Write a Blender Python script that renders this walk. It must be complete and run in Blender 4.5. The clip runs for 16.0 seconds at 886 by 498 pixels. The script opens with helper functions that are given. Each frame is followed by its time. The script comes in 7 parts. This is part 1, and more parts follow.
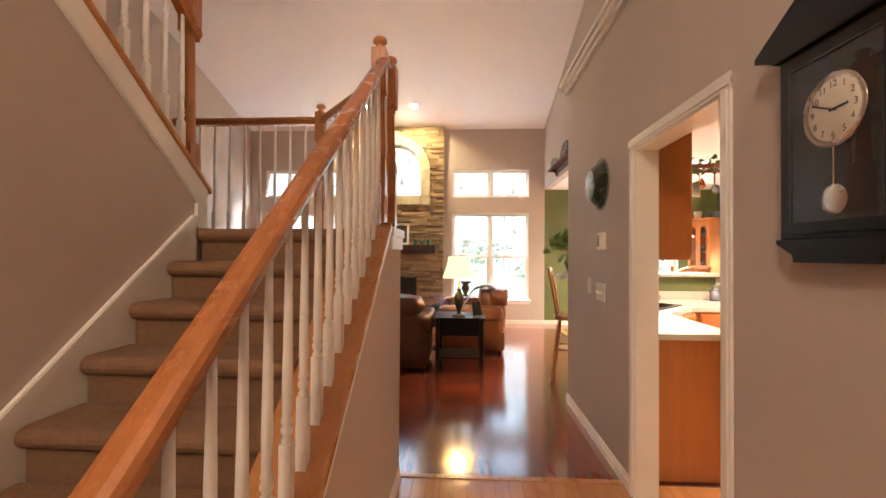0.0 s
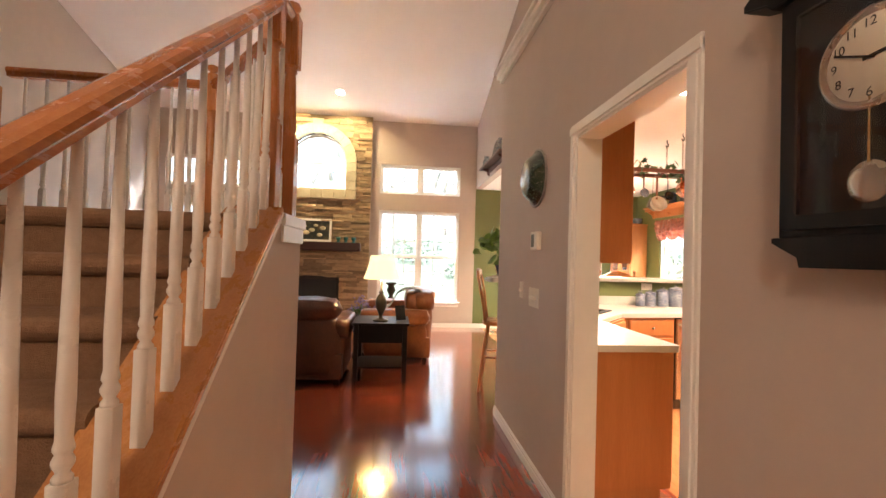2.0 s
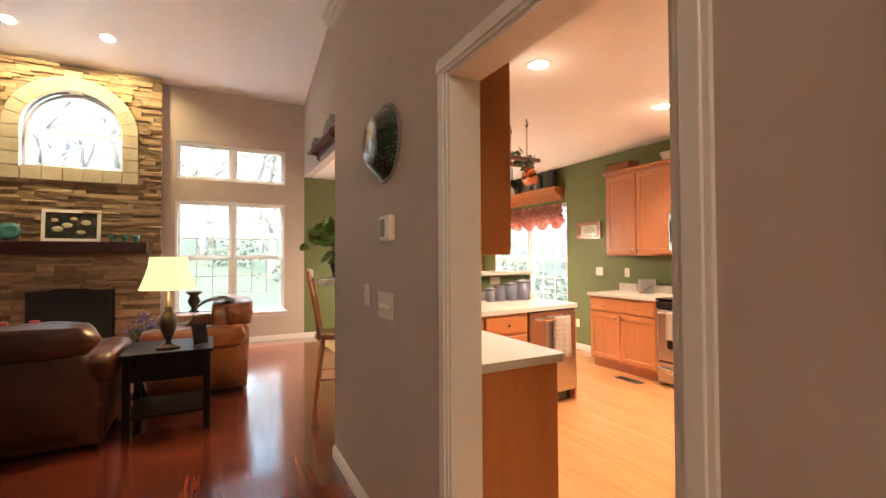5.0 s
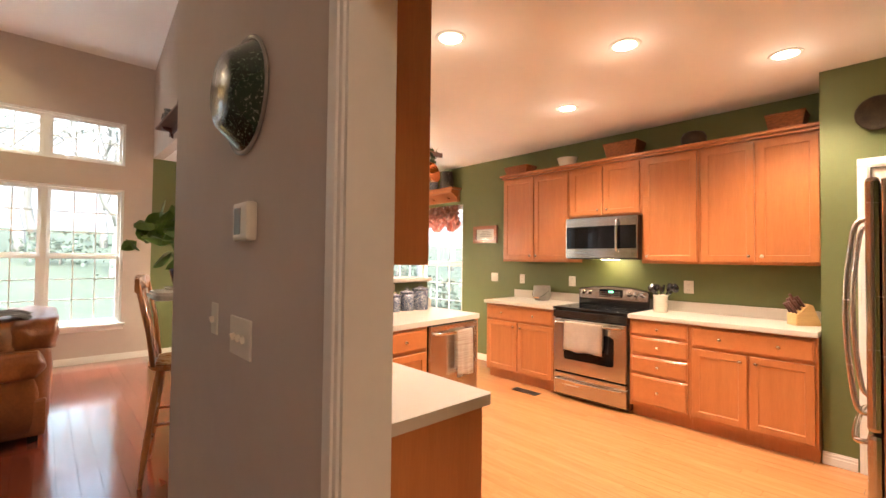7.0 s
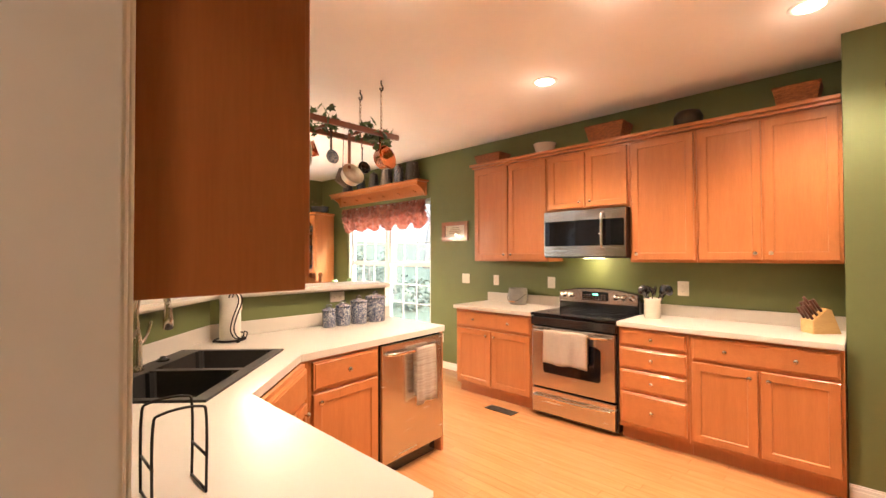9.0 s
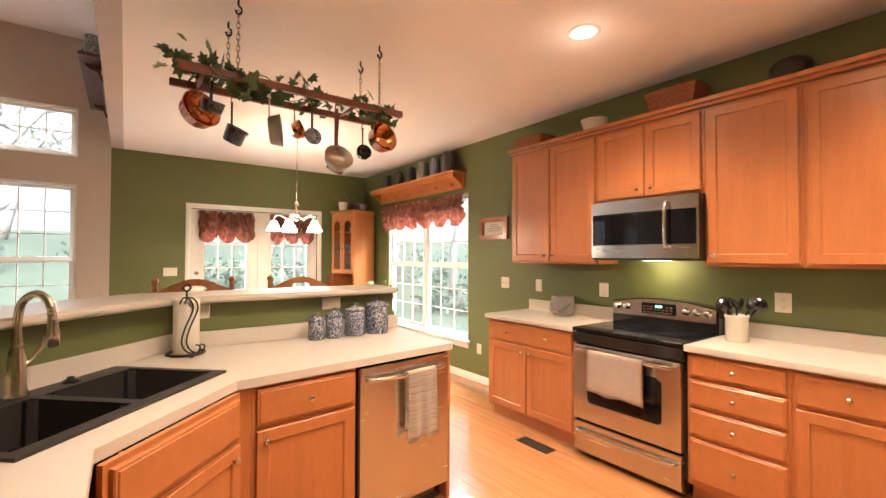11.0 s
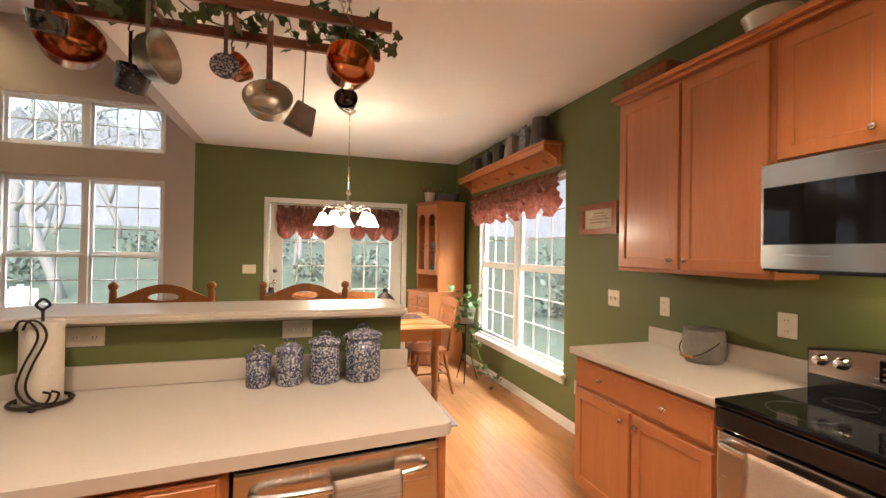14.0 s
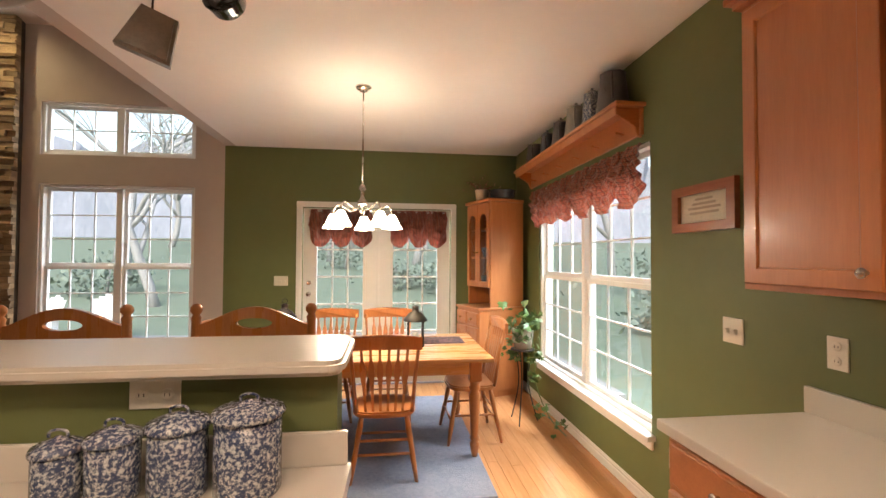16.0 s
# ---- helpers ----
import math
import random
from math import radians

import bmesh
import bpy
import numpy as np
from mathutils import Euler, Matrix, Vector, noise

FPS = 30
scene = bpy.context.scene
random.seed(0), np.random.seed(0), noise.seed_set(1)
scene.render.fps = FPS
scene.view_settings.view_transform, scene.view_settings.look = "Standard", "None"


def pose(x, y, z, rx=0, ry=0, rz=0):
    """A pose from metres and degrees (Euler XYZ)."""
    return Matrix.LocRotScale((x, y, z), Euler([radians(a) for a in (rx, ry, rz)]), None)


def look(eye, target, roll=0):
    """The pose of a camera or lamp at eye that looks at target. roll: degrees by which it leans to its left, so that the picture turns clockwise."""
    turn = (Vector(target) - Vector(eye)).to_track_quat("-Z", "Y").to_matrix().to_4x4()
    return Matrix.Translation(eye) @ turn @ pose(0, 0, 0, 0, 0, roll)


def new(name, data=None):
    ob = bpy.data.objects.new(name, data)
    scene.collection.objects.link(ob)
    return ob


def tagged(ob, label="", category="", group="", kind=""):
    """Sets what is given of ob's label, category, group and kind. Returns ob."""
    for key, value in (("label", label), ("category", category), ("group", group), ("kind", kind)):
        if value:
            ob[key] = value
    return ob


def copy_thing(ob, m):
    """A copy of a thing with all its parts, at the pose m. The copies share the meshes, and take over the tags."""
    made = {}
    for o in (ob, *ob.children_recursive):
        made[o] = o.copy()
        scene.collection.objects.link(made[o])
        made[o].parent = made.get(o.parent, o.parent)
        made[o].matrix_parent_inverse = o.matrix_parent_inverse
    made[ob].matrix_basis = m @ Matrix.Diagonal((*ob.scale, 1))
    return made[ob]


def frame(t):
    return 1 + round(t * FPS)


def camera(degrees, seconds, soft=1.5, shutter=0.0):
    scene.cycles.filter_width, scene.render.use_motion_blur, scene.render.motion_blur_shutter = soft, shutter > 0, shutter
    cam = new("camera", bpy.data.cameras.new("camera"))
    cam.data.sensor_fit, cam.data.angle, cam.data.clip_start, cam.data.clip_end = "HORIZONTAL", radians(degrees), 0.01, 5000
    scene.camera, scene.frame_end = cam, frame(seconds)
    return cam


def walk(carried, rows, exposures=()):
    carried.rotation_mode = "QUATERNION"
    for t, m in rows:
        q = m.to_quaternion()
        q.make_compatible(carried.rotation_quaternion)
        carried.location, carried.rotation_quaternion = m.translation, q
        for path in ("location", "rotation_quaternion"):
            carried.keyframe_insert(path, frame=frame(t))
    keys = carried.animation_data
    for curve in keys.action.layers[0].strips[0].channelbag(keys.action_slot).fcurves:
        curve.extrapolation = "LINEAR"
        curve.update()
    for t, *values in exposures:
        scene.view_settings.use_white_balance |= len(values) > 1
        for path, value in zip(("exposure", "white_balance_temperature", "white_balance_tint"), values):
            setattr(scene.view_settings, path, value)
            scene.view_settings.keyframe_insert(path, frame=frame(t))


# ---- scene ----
cam = camera(91.5, 16.0)
PATH = [
    (0, (0.919, 0.754, 1.388), (0.814, 2.751, 1.418), 0.4),
    (0.5, (0.971, 0.854, 1.373), (0.929, 2.854, 1.407), 0.8),
    (1, (0.993, 0.946, 1.37), (1.028, 2.945, 1.408), 1.0),
    (1.5, (1.004, 1.076, 1.372), (1.123, 3.072, 1.409), 1.5),
    (2, (0.998, 1.194, 1.375), (1.21, 3.183, 1.414), 1.7),
    (2.5, (1.008, 1.333, 1.372), (1.306, 3.31, 1.41), 1.6),
    (3, (1.042, 1.471, 1.372), (1.427, 3.433, 1.407), 1.0),
    (3.5, (1.073, 1.594, 1.372), (1.569, 3.531, 1.41), 0.4),
    (4, (1.103, 1.707, 1.378), (1.739, 3.603, 1.415), -0.2),
    (4.5, (1.139, 1.842, 1.376), (1.925, 3.682, 1.41), -0.4),
    (5, (1.172, 1.974, 1.36), (2.105, 3.742, 1.399), -0.3),
    (5.2, (1.188, 2.04, 1.356), (2.175, 3.779, 1.397), -0.1),
    (7.5, (1.528, 2.564, 1.413), (2.944, 3.976, 1.454), 0.3),
    (8, (1.656, 2.65, 1.433), (3.099, 4.035, 1.467), -0.1),
    (8.5, (1.81, 2.746, 1.426), (3.253, 4.13, 1.459), -0.1),
    (10.8, (2.569, 2.991, 1.427), (3.799, 4.567, 1.464), 0.0),
    (11, (2.674, 3.004, 1.425), (3.861, 4.614, 1.461), 0.2),
    (11.5, (2.872, 3.085, 1.427), (3.969, 4.757, 1.457), 0.6),
    (12, (3.06, 3.191, 1.431), (4.075, 4.913, 1.455), 1.1),
    (12.5, (3.269, 3.303, 1.442), (4.186, 5.081, 1.458), 1.3),
    (13, (3.459, 3.416, 1.435), (4.283, 5.238, 1.454), 1.3),
    (13.5, (3.633, 3.557, 1.452), (4.353, 5.423, 1.466), 1.1),
    (14, (3.79, 3.725, 1.463), (4.409, 5.627, 1.479), 0.9),
    (14.5, (3.964, 3.906, 1.477), (4.473, 5.84, 1.501), 0.6),
    (15, (4.13, 4.091, 1.472), (4.548, 6.047, 1.509), 0.4),
    (15.5, (4.261, 4.298, 1.473), (4.604, 6.267, 1.517), 0.3),
    (16, (4.377, 4.516, 1.471), (4.626, 6.5, 1.519), 0.3),
]
walk(cam, [(t, look(eye, target, roll)) for t, eye, target, roll in PATH],
     [(0, 3.08), (3, 3.1), (4, 2.9), (5, 2.62), (8, 2.55), (11, 2.25), (12, 1.98), (12.5, 1.98), (14, 1.6), (15, 1.53), (16, 1.48)])

# ---- light ----
world = bpy.data.worlds.new("World")
scene.world = world
world.use_nodes = True
_sky = world.node_tree.nodes.new("ShaderNodeTexSky")
_sky.sky_type, _sky.sun_disc = "NISHITA", False
_sky.sun_elevation, _sky.sun_rotation = radians(38), radians(200)
_sky.air_density, _sky.dust_density = 1.6, 1.5
_bg = world.node_tree.nodes["Background"]
_bg.inputs["Strength"].default_value = 0.15
world.node_tree.links.new(_sky.outputs[0], _bg.inputs["Color"])
_sun = new("sun", bpy.data.lights.new("sun", "SUN"))
_sun.data.energy, _sun.data.angle, _sun.data.color = 1.5, radians(14), (1, 0.98, 0.95)
_sun.matrix_world = look((2, -8, 20), (2.5, 12, 0))


def area(name, m, w, h, watts, color):
    ob = new(name, bpy.data.lights.new(name, "AREA"))
    ob.data.shape, ob.data.size, ob.data.size_y = "RECTANGLE", w, h
    ob.data.energy, ob.data.color = watts, color
    ob.matrix_world = m
    return ob


YB_ = 9.66
DAY = (0.82, 0.90, 1.0)
WARM = (1.0, 0.77, 0.60)
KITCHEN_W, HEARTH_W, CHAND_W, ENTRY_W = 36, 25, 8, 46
# sky light at the heads of the windows, outside and above the panes
area("sky_light", look((1.4, YB_ + 1.3, 4.75), (1.4, 6.0, 0.6)), 2.0, 0.7, 290, DAY)
area("sky_light", look((-2.5, YB_ + 1.3, 4.75), (-2.0, 6.0, 0.6)), 2.0, 0.7, 290, DAY)
area("sky_light", look((4.25, YB_ + 1.1, 3.1), (4.25, 7.0, 0.0)), 1.7, 0.6, 110, DAY)
area("sky_light", look((7.2, 7.9, 3.2), (3.6, 7.6, 0.0)), 1.9, 0.7, 165, DAY)


def spot(name, at, watts, degrees, color=WARM, size=0.06):
    ob = new(name, bpy.data.lights.new(name, "SPOT"))
    ob.data.energy, ob.data.color, ob.data.shadow_soft_size = watts, color, size
    ob.data.spot_size, ob.data.spot_blend = radians(degrees), 0.6
    ob.matrix_world = pose(*at)
    return ob


def bulb(name, at, watts, color=WARM, size=0.04):
    ob = new(name, bpy.data.lights.new(name, "POINT"))
    ob.data.energy, ob.data.color, ob.data.shadow_soft_size = watts, color, size
    ob.location = at
    return ob


# ---- materials ----
def mk(name, c1, c2=None, rough=0.5, metal=0.0, scale=6.0, stretch=(1, 1, 1), bump=0.0, bscale=None, fine=0.25,
       coat=0.0, spread=(0.35, 0.65), vary=0.0, transmission=0.0, emit=None, power=0.0, specular=None):
    m = bpy.data.materials.new(name)
    m.use_nodes = True
    n, l = m.node_tree.nodes, m.node_tree.links
    b = n["Principled BSDF"]
    b.inputs["Roughness"].default_value, b.inputs["Metallic"].default_value = rough, metal
    b.inputs["Coat Weight"].default_value, b.inputs["Coat Roughness"].default_value = coat, 0.12
    b.inputs["Transmission Weight"].default_value = transmission
    if specular is not None:
        b.inputs["Specular IOR Level"].default_value = specular
    if emit:
        b.inputs["Emission Color"].default_value, b.inputs["Emission Strength"].default_value = (*emit, 1), power
    c2 = c2 or tuple(v * 0.85 for v in c1)
    tex = n.new("ShaderNodeTexCoord")
    mp = n.new("ShaderNodeMapping")
    mp.inputs["Scale"].default_value = stretch
    l.new(tex.outputs["Object"], mp.inputs["Vector"])
    big = n.new("ShaderNodeTexNoise")
    big.inputs["Scale"].default_value, big.inputs["Detail"].default_value = scale, 6
    big.inputs["Roughness"].default_value = 0.62
    l.new(mp.outputs[0], big.inputs["Vector"])
    small = n.new("ShaderNodeTexNoise")
    small.inputs["Scale"].default_value, small.inputs["Detail"].default_value = scale * 9, 3
    l.new(mp.outputs[0], small.inputs["Vector"])
    mix = n.new("ShaderNodeMix")
    mix.data_type = "FLOAT"
    mix.inputs[0].default_value = fine
    l.new(big.outputs[0], mix.inputs[2])
    l.new(small.outputs[0], mix.inputs[3])
    ramp = n.new("ShaderNodeValToRGB")
    e = ramp.color_ramp.elements
    e[0].position, e[1].position = spread
    e[0].color, e[1].color = (*c1, 1), (*c2, 1)
    l.new(mix.outputs[0], ramp.inputs[0])
    out = ramp.outputs[0]
    if vary:
        info = n.new("ShaderNodeObjectInfo")
        hsv = n.new("ShaderNodeHueSaturation")
        rng = n.new("ShaderNodeMapRange")
        rng.inputs[3].default_value, rng.inputs[4].default_value = 1 - vary, 1 + vary
        geo = n.new("ShaderNodeNewGeometry")
        add = n.new("ShaderNodeMath")
        add.operation = "ADD"
        frac = n.new("ShaderNodeMath")
        frac.operation = "FRACT"
        l.new(info.outputs["Random"], add.inputs[0])
        l.new(geo.outputs["Random Per Island"], add.inputs[1])
        l.new(add.outputs[0], frac.inputs[0])
        l.new(frac.outputs[0], rng.inputs[0])
        l.new(rng.outputs[0], hsv.inputs["Value"])
        l.new(out, hsv.inputs["Color"])
        out = hsv.outputs[0]
        off = n.new("ShaderNodeVectorMath")
        off.operation = "SCALE"
        comb = n.new("ShaderNodeCombineXYZ")
        l.new(frac.outputs[0], comb.inputs[0])
        l.new(frac.outputs[0], comb.inputs[2])
        l.new(comb.outputs[0], off.inputs[0])
        off.inputs["Scale"].default_value = 37.0
        l.new(off.outputs[0], mp.inputs["Location"])
    l.new(out, b.inputs["Base Color"])
    rr = n.new("ShaderNodeMapRange")
    rr.inputs[3].default_value, rr.inputs[4].default_value = max(0.02, rough - 0.08), min(1, rough + 0.08)
    l.new(big.outputs[0], rr.inputs[0])
    l.new(rr.outputs[0], b.inputs["Roughness"])
    if bump:
        bm_ = n.new("ShaderNodeBump")
        bm_.inputs["Strength"].default_value, bm_.inputs["Distance"].default_value = bump, 0.01
        if bscale:
            bt = n.new("ShaderNodeTexNoise")
            bt.inputs["Scale"].default_value, bt.inputs["Detail"].default_value = bscale, 3
            l.new(mp.outputs[0], bt.inputs["Vector"])
            l.new(bt.outputs[0], bm_.inputs["Height"])
        else:
            l.new(mix.outputs[0], bm_.inputs["Height"])
        l.new(bm_.outputs[0], b.inputs["Normal"])
    return m


def glass(name, color=(1, 1, 1)):
    m = bpy.data.materials.new(name)
    m.use_nodes = True
    n, l = m.node_tree.nodes, m.node_tree.links
    n.clear()
    out, mixs, tr, gl, lw = (n.new("ShaderNode" + k) for k in ("OutputMaterial", "MixShader", "BsdfTransparent", "BsdfGlossy", "LayerWeight"))
    tr.inputs[0].default_value = (*color, 1)
    gl.inputs["Roughness"].default_value = 0.02
    p = n.new("ShaderNodeMath")
    p.operation = "POWER"
    p.inputs[1].default_value = 4.0
    q = n.new("ShaderNodeMapRange")
    q.inputs[3].default_value, q.inputs[4].default_value = 0.03, 0.7
    l.new(lw.outputs["Facing"], p.inputs[0])
    l.new(p.outputs[0], q.inputs[0])
    l.new(q.outputs[0], mixs.inputs[0])
    l.new(tr.outputs[0], mixs.inputs[1])
    l.new(gl.outputs[0], mixs.inputs[2])
    l.new(mixs.outputs[0], out.inputs[0])
    return m


M = {}
M["beige"] = mk("beige_paint", (0.53, 0.450, 0.39), (0.49, 0.415, 0.36), 0.72, scale=1.2, bump=0.06, bscale=160)
M["green"] = mk("olive_paint", (0.135, 0.155, 0.052), (0.120, 0.140, 0.045), 0.62, scale=1.2, bump=0.06, bscale=160)
M["ceil"] = mk("ceiling_paint", (0.86, 0.82, 0.78), (0.83, 0.79, 0.75), 0.85, scale=1.5, bump=0.08, bscale=140)
M["trim"] = mk("white_trim", (0.80, 0.78, 0.73), (0.75, 0.73, 0.68), 0.35, scale=3, bump=0.02)
M["oakfloor"] = mk("light_oak_floor", (0.56, 0.265, 0.105), (0.47, 0.205, 0.075), 0.17, scale=3.5, stretch=(9, 0.7, 9), bump=0.03, vary=0.06, coat=0.3)
M["cherryfloor"] = mk("dark_cherry_floor", (0.24, 0.046, 0.022), (0.16, 0.030, 0.015), 0.17, scale=3.5, stretch=(9, 0.7, 9), bump=0.03, vary=0.18, coat=1.0)
M["joint"] = mk("floor_joint", (0.09, 0.045, 0.025), (0.05, 0.025, 0.015), 0.7)
M["maple"] = mk("honey_maple", (0.50, 0.188, 0.062), (0.40, 0.137, 0.041), 0.33, scale=2.2, stretch=(7, 7, 0.6), bump=0.02, fine=0.35, coat=0.15, spread=(0.3, 0.7))
M["mapleh"] = mk("honey_maple_crossgrain", (0.50, 0.188, 0.062), (0.40, 0.137, 0.041), 0.33, scale=2.2, stretch=(7, 0.6, 7), bump=0.02, fine=0.35, coat=0.15, spread=(0.3, 0.7))
M["oak"] = mk("golden_oak", (0.55, 0.26, 0.095), (0.42, 0.175, 0.055), 0.28, scale=3, stretch=(8, 1, 8), bump=0.04, fine=0.4, coat=0.4)
M["oakv"] = mk("golden_oak_upright", (0.48, 0.20, 0.065), (0.37, 0.14, 0.042), 0.28, scale=3, stretch=(8, 8, 0.8), bump=0.04, fine=0.4, coat=0.4)
M["counter"] = mk("speckled_countertop", (0.58, 0.53, 0.455), (0.565, 0.515, 0.44), 0.30, scale=420, fine=0.3, bump=0.0, spread=(0.3, 0.7))
M["steel"] = mk("brushed_steel", (0.61, 0.57, 0.53), (0.57, 0.53, 0.49), 0.25, 1.0, scale=2, stretch=(1, 1, 30), fine=0.4, spread=(0.2, 0.8))
M["nickel"] = mk("brushed_nickel", (0.62, 0.56, 0.48), (0.55, 0.49, 0.42), 0.26, 1.0, scale=12)
M["chrome"] = mk("polished_chrome", (0.8, 0.79, 0.77), (0.75, 0.74, 0.72), 0.12, 1.0, scale=8)
M["black"] = mk("black_enamel", (0.012, 0.012, 0.013), (0.018, 0.017, 0.016), 0.16, scale=8, coat=0.5)
M["blackglass"] = mk("black_glass", (0.005, 0.005, 0.006), (0.008, 0.008, 0.009), 0.06, scale=4, coat=0.0, specular=0.35)
M["granite"] = mk("black_composite", (0.014, 0.013, 0.012), (0.035, 0.031, 0.028), 0.48, scale=90, fine=0.6, bump=0.05)
M["ebony"] = mk("ebonised_wood", (0.004, 0.0035, 0.004), (0.009, 0.007, 0.006), 0.42, scale=4, stretch=(8, 8, 0.8), bump=0.03, specular=0.22)
M["carpet"] = mk("tan_carpet", (0.31, 0.178, 0.098), (0.21, 0.115, 0.060), 0.95, scale=40, fine=0.6, bump=0.9, bscale=260)
M["glass"] = glass("window_glass")
M["iron"] = mk("wrought_iron", (0.02, 0.017, 0.015), (0.045, 0.035, 0.03), 0.5, 0.6, scale=20, bump=0.1)


# ---- building helpers ----
def bx(bm, x0, x1, y0, y1, z0, z1, bevel=0.0):
    g = bmesh.ops.create_cube(bm, size=1)["verts"]
    bmesh.ops.transform(bm, verts=g, matrix=Matrix.LocRotScale(((x0 + x1) / 2, (y0 + y1) / 2, (z0 + z1) / 2), None, (abs(x1 - x0), abs(y1 - y0), abs(z1 - z0))))
    if bevel:
        es = list({e for v in g for e in v.link_edges})
        bmesh.ops.bevel(bm, geom=es, offset=bevel, segments=2, affect="EDGES", profile=0.6)
    return bm


def box(x0, x1, y0, y1, z0, z1, bevel=0.0):
    return bx(bmesh.new(), x0, x1, y0, y1, z0, z1, bevel)


def prism(pts, z0, z1, bevel=0.0, bm=None):
    """A flat shape in x, y raised from z0 to z1."""
    bm = bm or bmesh.new()
    low = [bm.verts.new((x, y, z0)) for x, y in pts]
    top = [bm.verts.new((x, y, z1)) for x, y in pts]
    n = len(pts)
    f = [bm.faces.new(top), bm.faces.new(low[::-1])]
    for i in range(n):
        f.append(bm.faces.new((low[i], low[(i + 1) % n], top[(i + 1) % n], top[i])))
    bmesh.ops.recalc_face_normals(bm, faces=f)
    if bevel:
        bmesh.ops.bevel(bm, geom=list({e for a in f[:2] for e in a.edges}), offset=bevel, segments=2, affect="EDGES")
    return bm


def slab_yz(pts, x0, x1, bevel=0.0):
    """A shape in y, z given thickness along x."""
    bm = prism([(y, z) for y, z in pts], x0, x1, bevel)
    bmesh.ops.transform(bm, verts=bm.verts, matrix=Matrix(((0, 0, 1, 0), (1, 0, 0, 0), (0, 1, 0, 0), (0, 0, 0, 1))))
    return bm


def slab_xz(pts, y0, y1, bevel=0.0):
    """A shape in x, z given thickness along y."""
    bm = prism([(x, z) for x, z in pts], y0, y1, bevel)
    bmesh.ops.transform(bm, verts=bm.verts, matrix=Matrix(((1, 0, 0, 0), (0, 0, 1, 0), (0, 1, 0, 0), (0, 0, 0, 1))))
    bmesh.ops.recalc_face_normals(bm, faces=bm.faces)
    return bm


def turned(profile, seg=20, at=(0, 0, 0), bm=None, arc=None):
    """A turned body from (radius, height) pairs; closed at ends whose radius is 0."""
    bm = bm or bmesh.new()
    rings = []
    for r, z in profile:
        if r < 1e-5:
            rings.append([bm.verts.new((at[0], at[1], at[2] + z))])
        else:
            rings.append([bm.verts.new((at[0] + r * math.cos(2 * math.pi * i / seg), at[1] + r * math.sin(2 * math.pi * i / seg), at[2] + z)) for i in range(seg)])
    fs = []
    for a, b in zip(rings, rings[1:]):
        for i in range(seg):
            j = (i + 1) % seg
            if len(a) == 1 and len(b) == 1:
                continue
            if len(a) == 1:
                fs.append(bm.faces.new((a[0], b[j], b[i])))
            elif len(b) == 1:
                fs.append(bm.faces.new((a[i], a[j], b[0])))
            else:
                fs.append(bm.faces.new((a[i], a[j], b[j], b[i])))
    bmesh.ops.recalc_face_normals(bm, faces=fs)
    for f in fs:
        f.smooth = True
    return bm


def tube(path, r, seg=10, bm=None, taper=None):
    """A round bar along a path of points; taper: the end's radius."""
    bm = bm or bmesh.new()
    pts = [Vector(p) for p in path]
    rings, side = [], None
    for i, p in enumerate(pts):
        d = (pts[min(i + 1, len(pts) - 1)] - pts[max(i - 1, 0)]).normalized()
        if side is None:
            side = d.orthogonal().normalized()
        side = (side - d * side.dot(d)).normalized()
        up = d.cross(side)
        k = r if taper is None else r + (taper - r) * i / (len(pts) - 1)
        rings.append([bm.verts.new(p + k * (math.cos(2 * math.pi * j / seg) * side + math.sin(2 * math.pi * j / seg) * up)) for j in range(seg)])
    fs = []
    for a, b in zip(rings, rings[1:]):
        for j in range(seg):
            fs.append(bm.faces.new((a[j], a[(j + 1) % seg], b[(j + 1) % seg], b[j])))
    fs += [bm.faces.new(rings[0][::-1]), bm.faces.new(rings[-1])]
    bmesh.ops.recalc_face_normals(bm, faces=fs)
    for f in fs[:-2]:
        f.smooth = True
    return bm


def curve_pts(pts, n=6):
    """A smooth run of points through the given ones."""
    p = [Vector(q) for q in pts]
    out = []
    for i in range(len(p) - 1):
        a, b, c, d = p[max(i - 1, 0)], p[i], p[i + 1], p[min(i + 2, len(p) - 1)]
        for k in range(n):
            t = k / n
            out.append(0.5 * ((2 * b) + (c - a) * t + (2 * a - 5 * b + 4 * c - d) * t * t + (3 * b - a - 3 * c + d) * t ** 3))
    return out + [p[-1]]


def moved(bm, m):
    bmesh.ops.transform(bm, verts=bm.verts, matrix=m)
    return bm


def mesh_of(name, bm, material):
    me = bpy.data.meshes.new(name)
    bm.to_mesh(me)
    bm.free()
    me.materials.append(material)
    return me


def part(name, bm, material, parent, label=""):
    ob = new(name, mesh_of(name, bm, material))
    ob.parent = parent
    return tagged(ob, label)


def thing(name, label, category, group="", m=None):
    ob = new(name)
    ob.empty_display_size = 0.1
    if m is not None:
        ob.matrix_world = m
    return tagged(ob, label, category, group)


def struct(name, bm, material, label="", category=""):
    return tagged(new(name, mesh_of(name, bm, material)), label, category, kind="structure")


def solid(name, bm, material, label, category, group="", m=None):
    ob = tagged(new(name, mesh_of(name, bm, material)), label, category, group)
    if m is not None:
        ob.matrix_world = m
    return ob


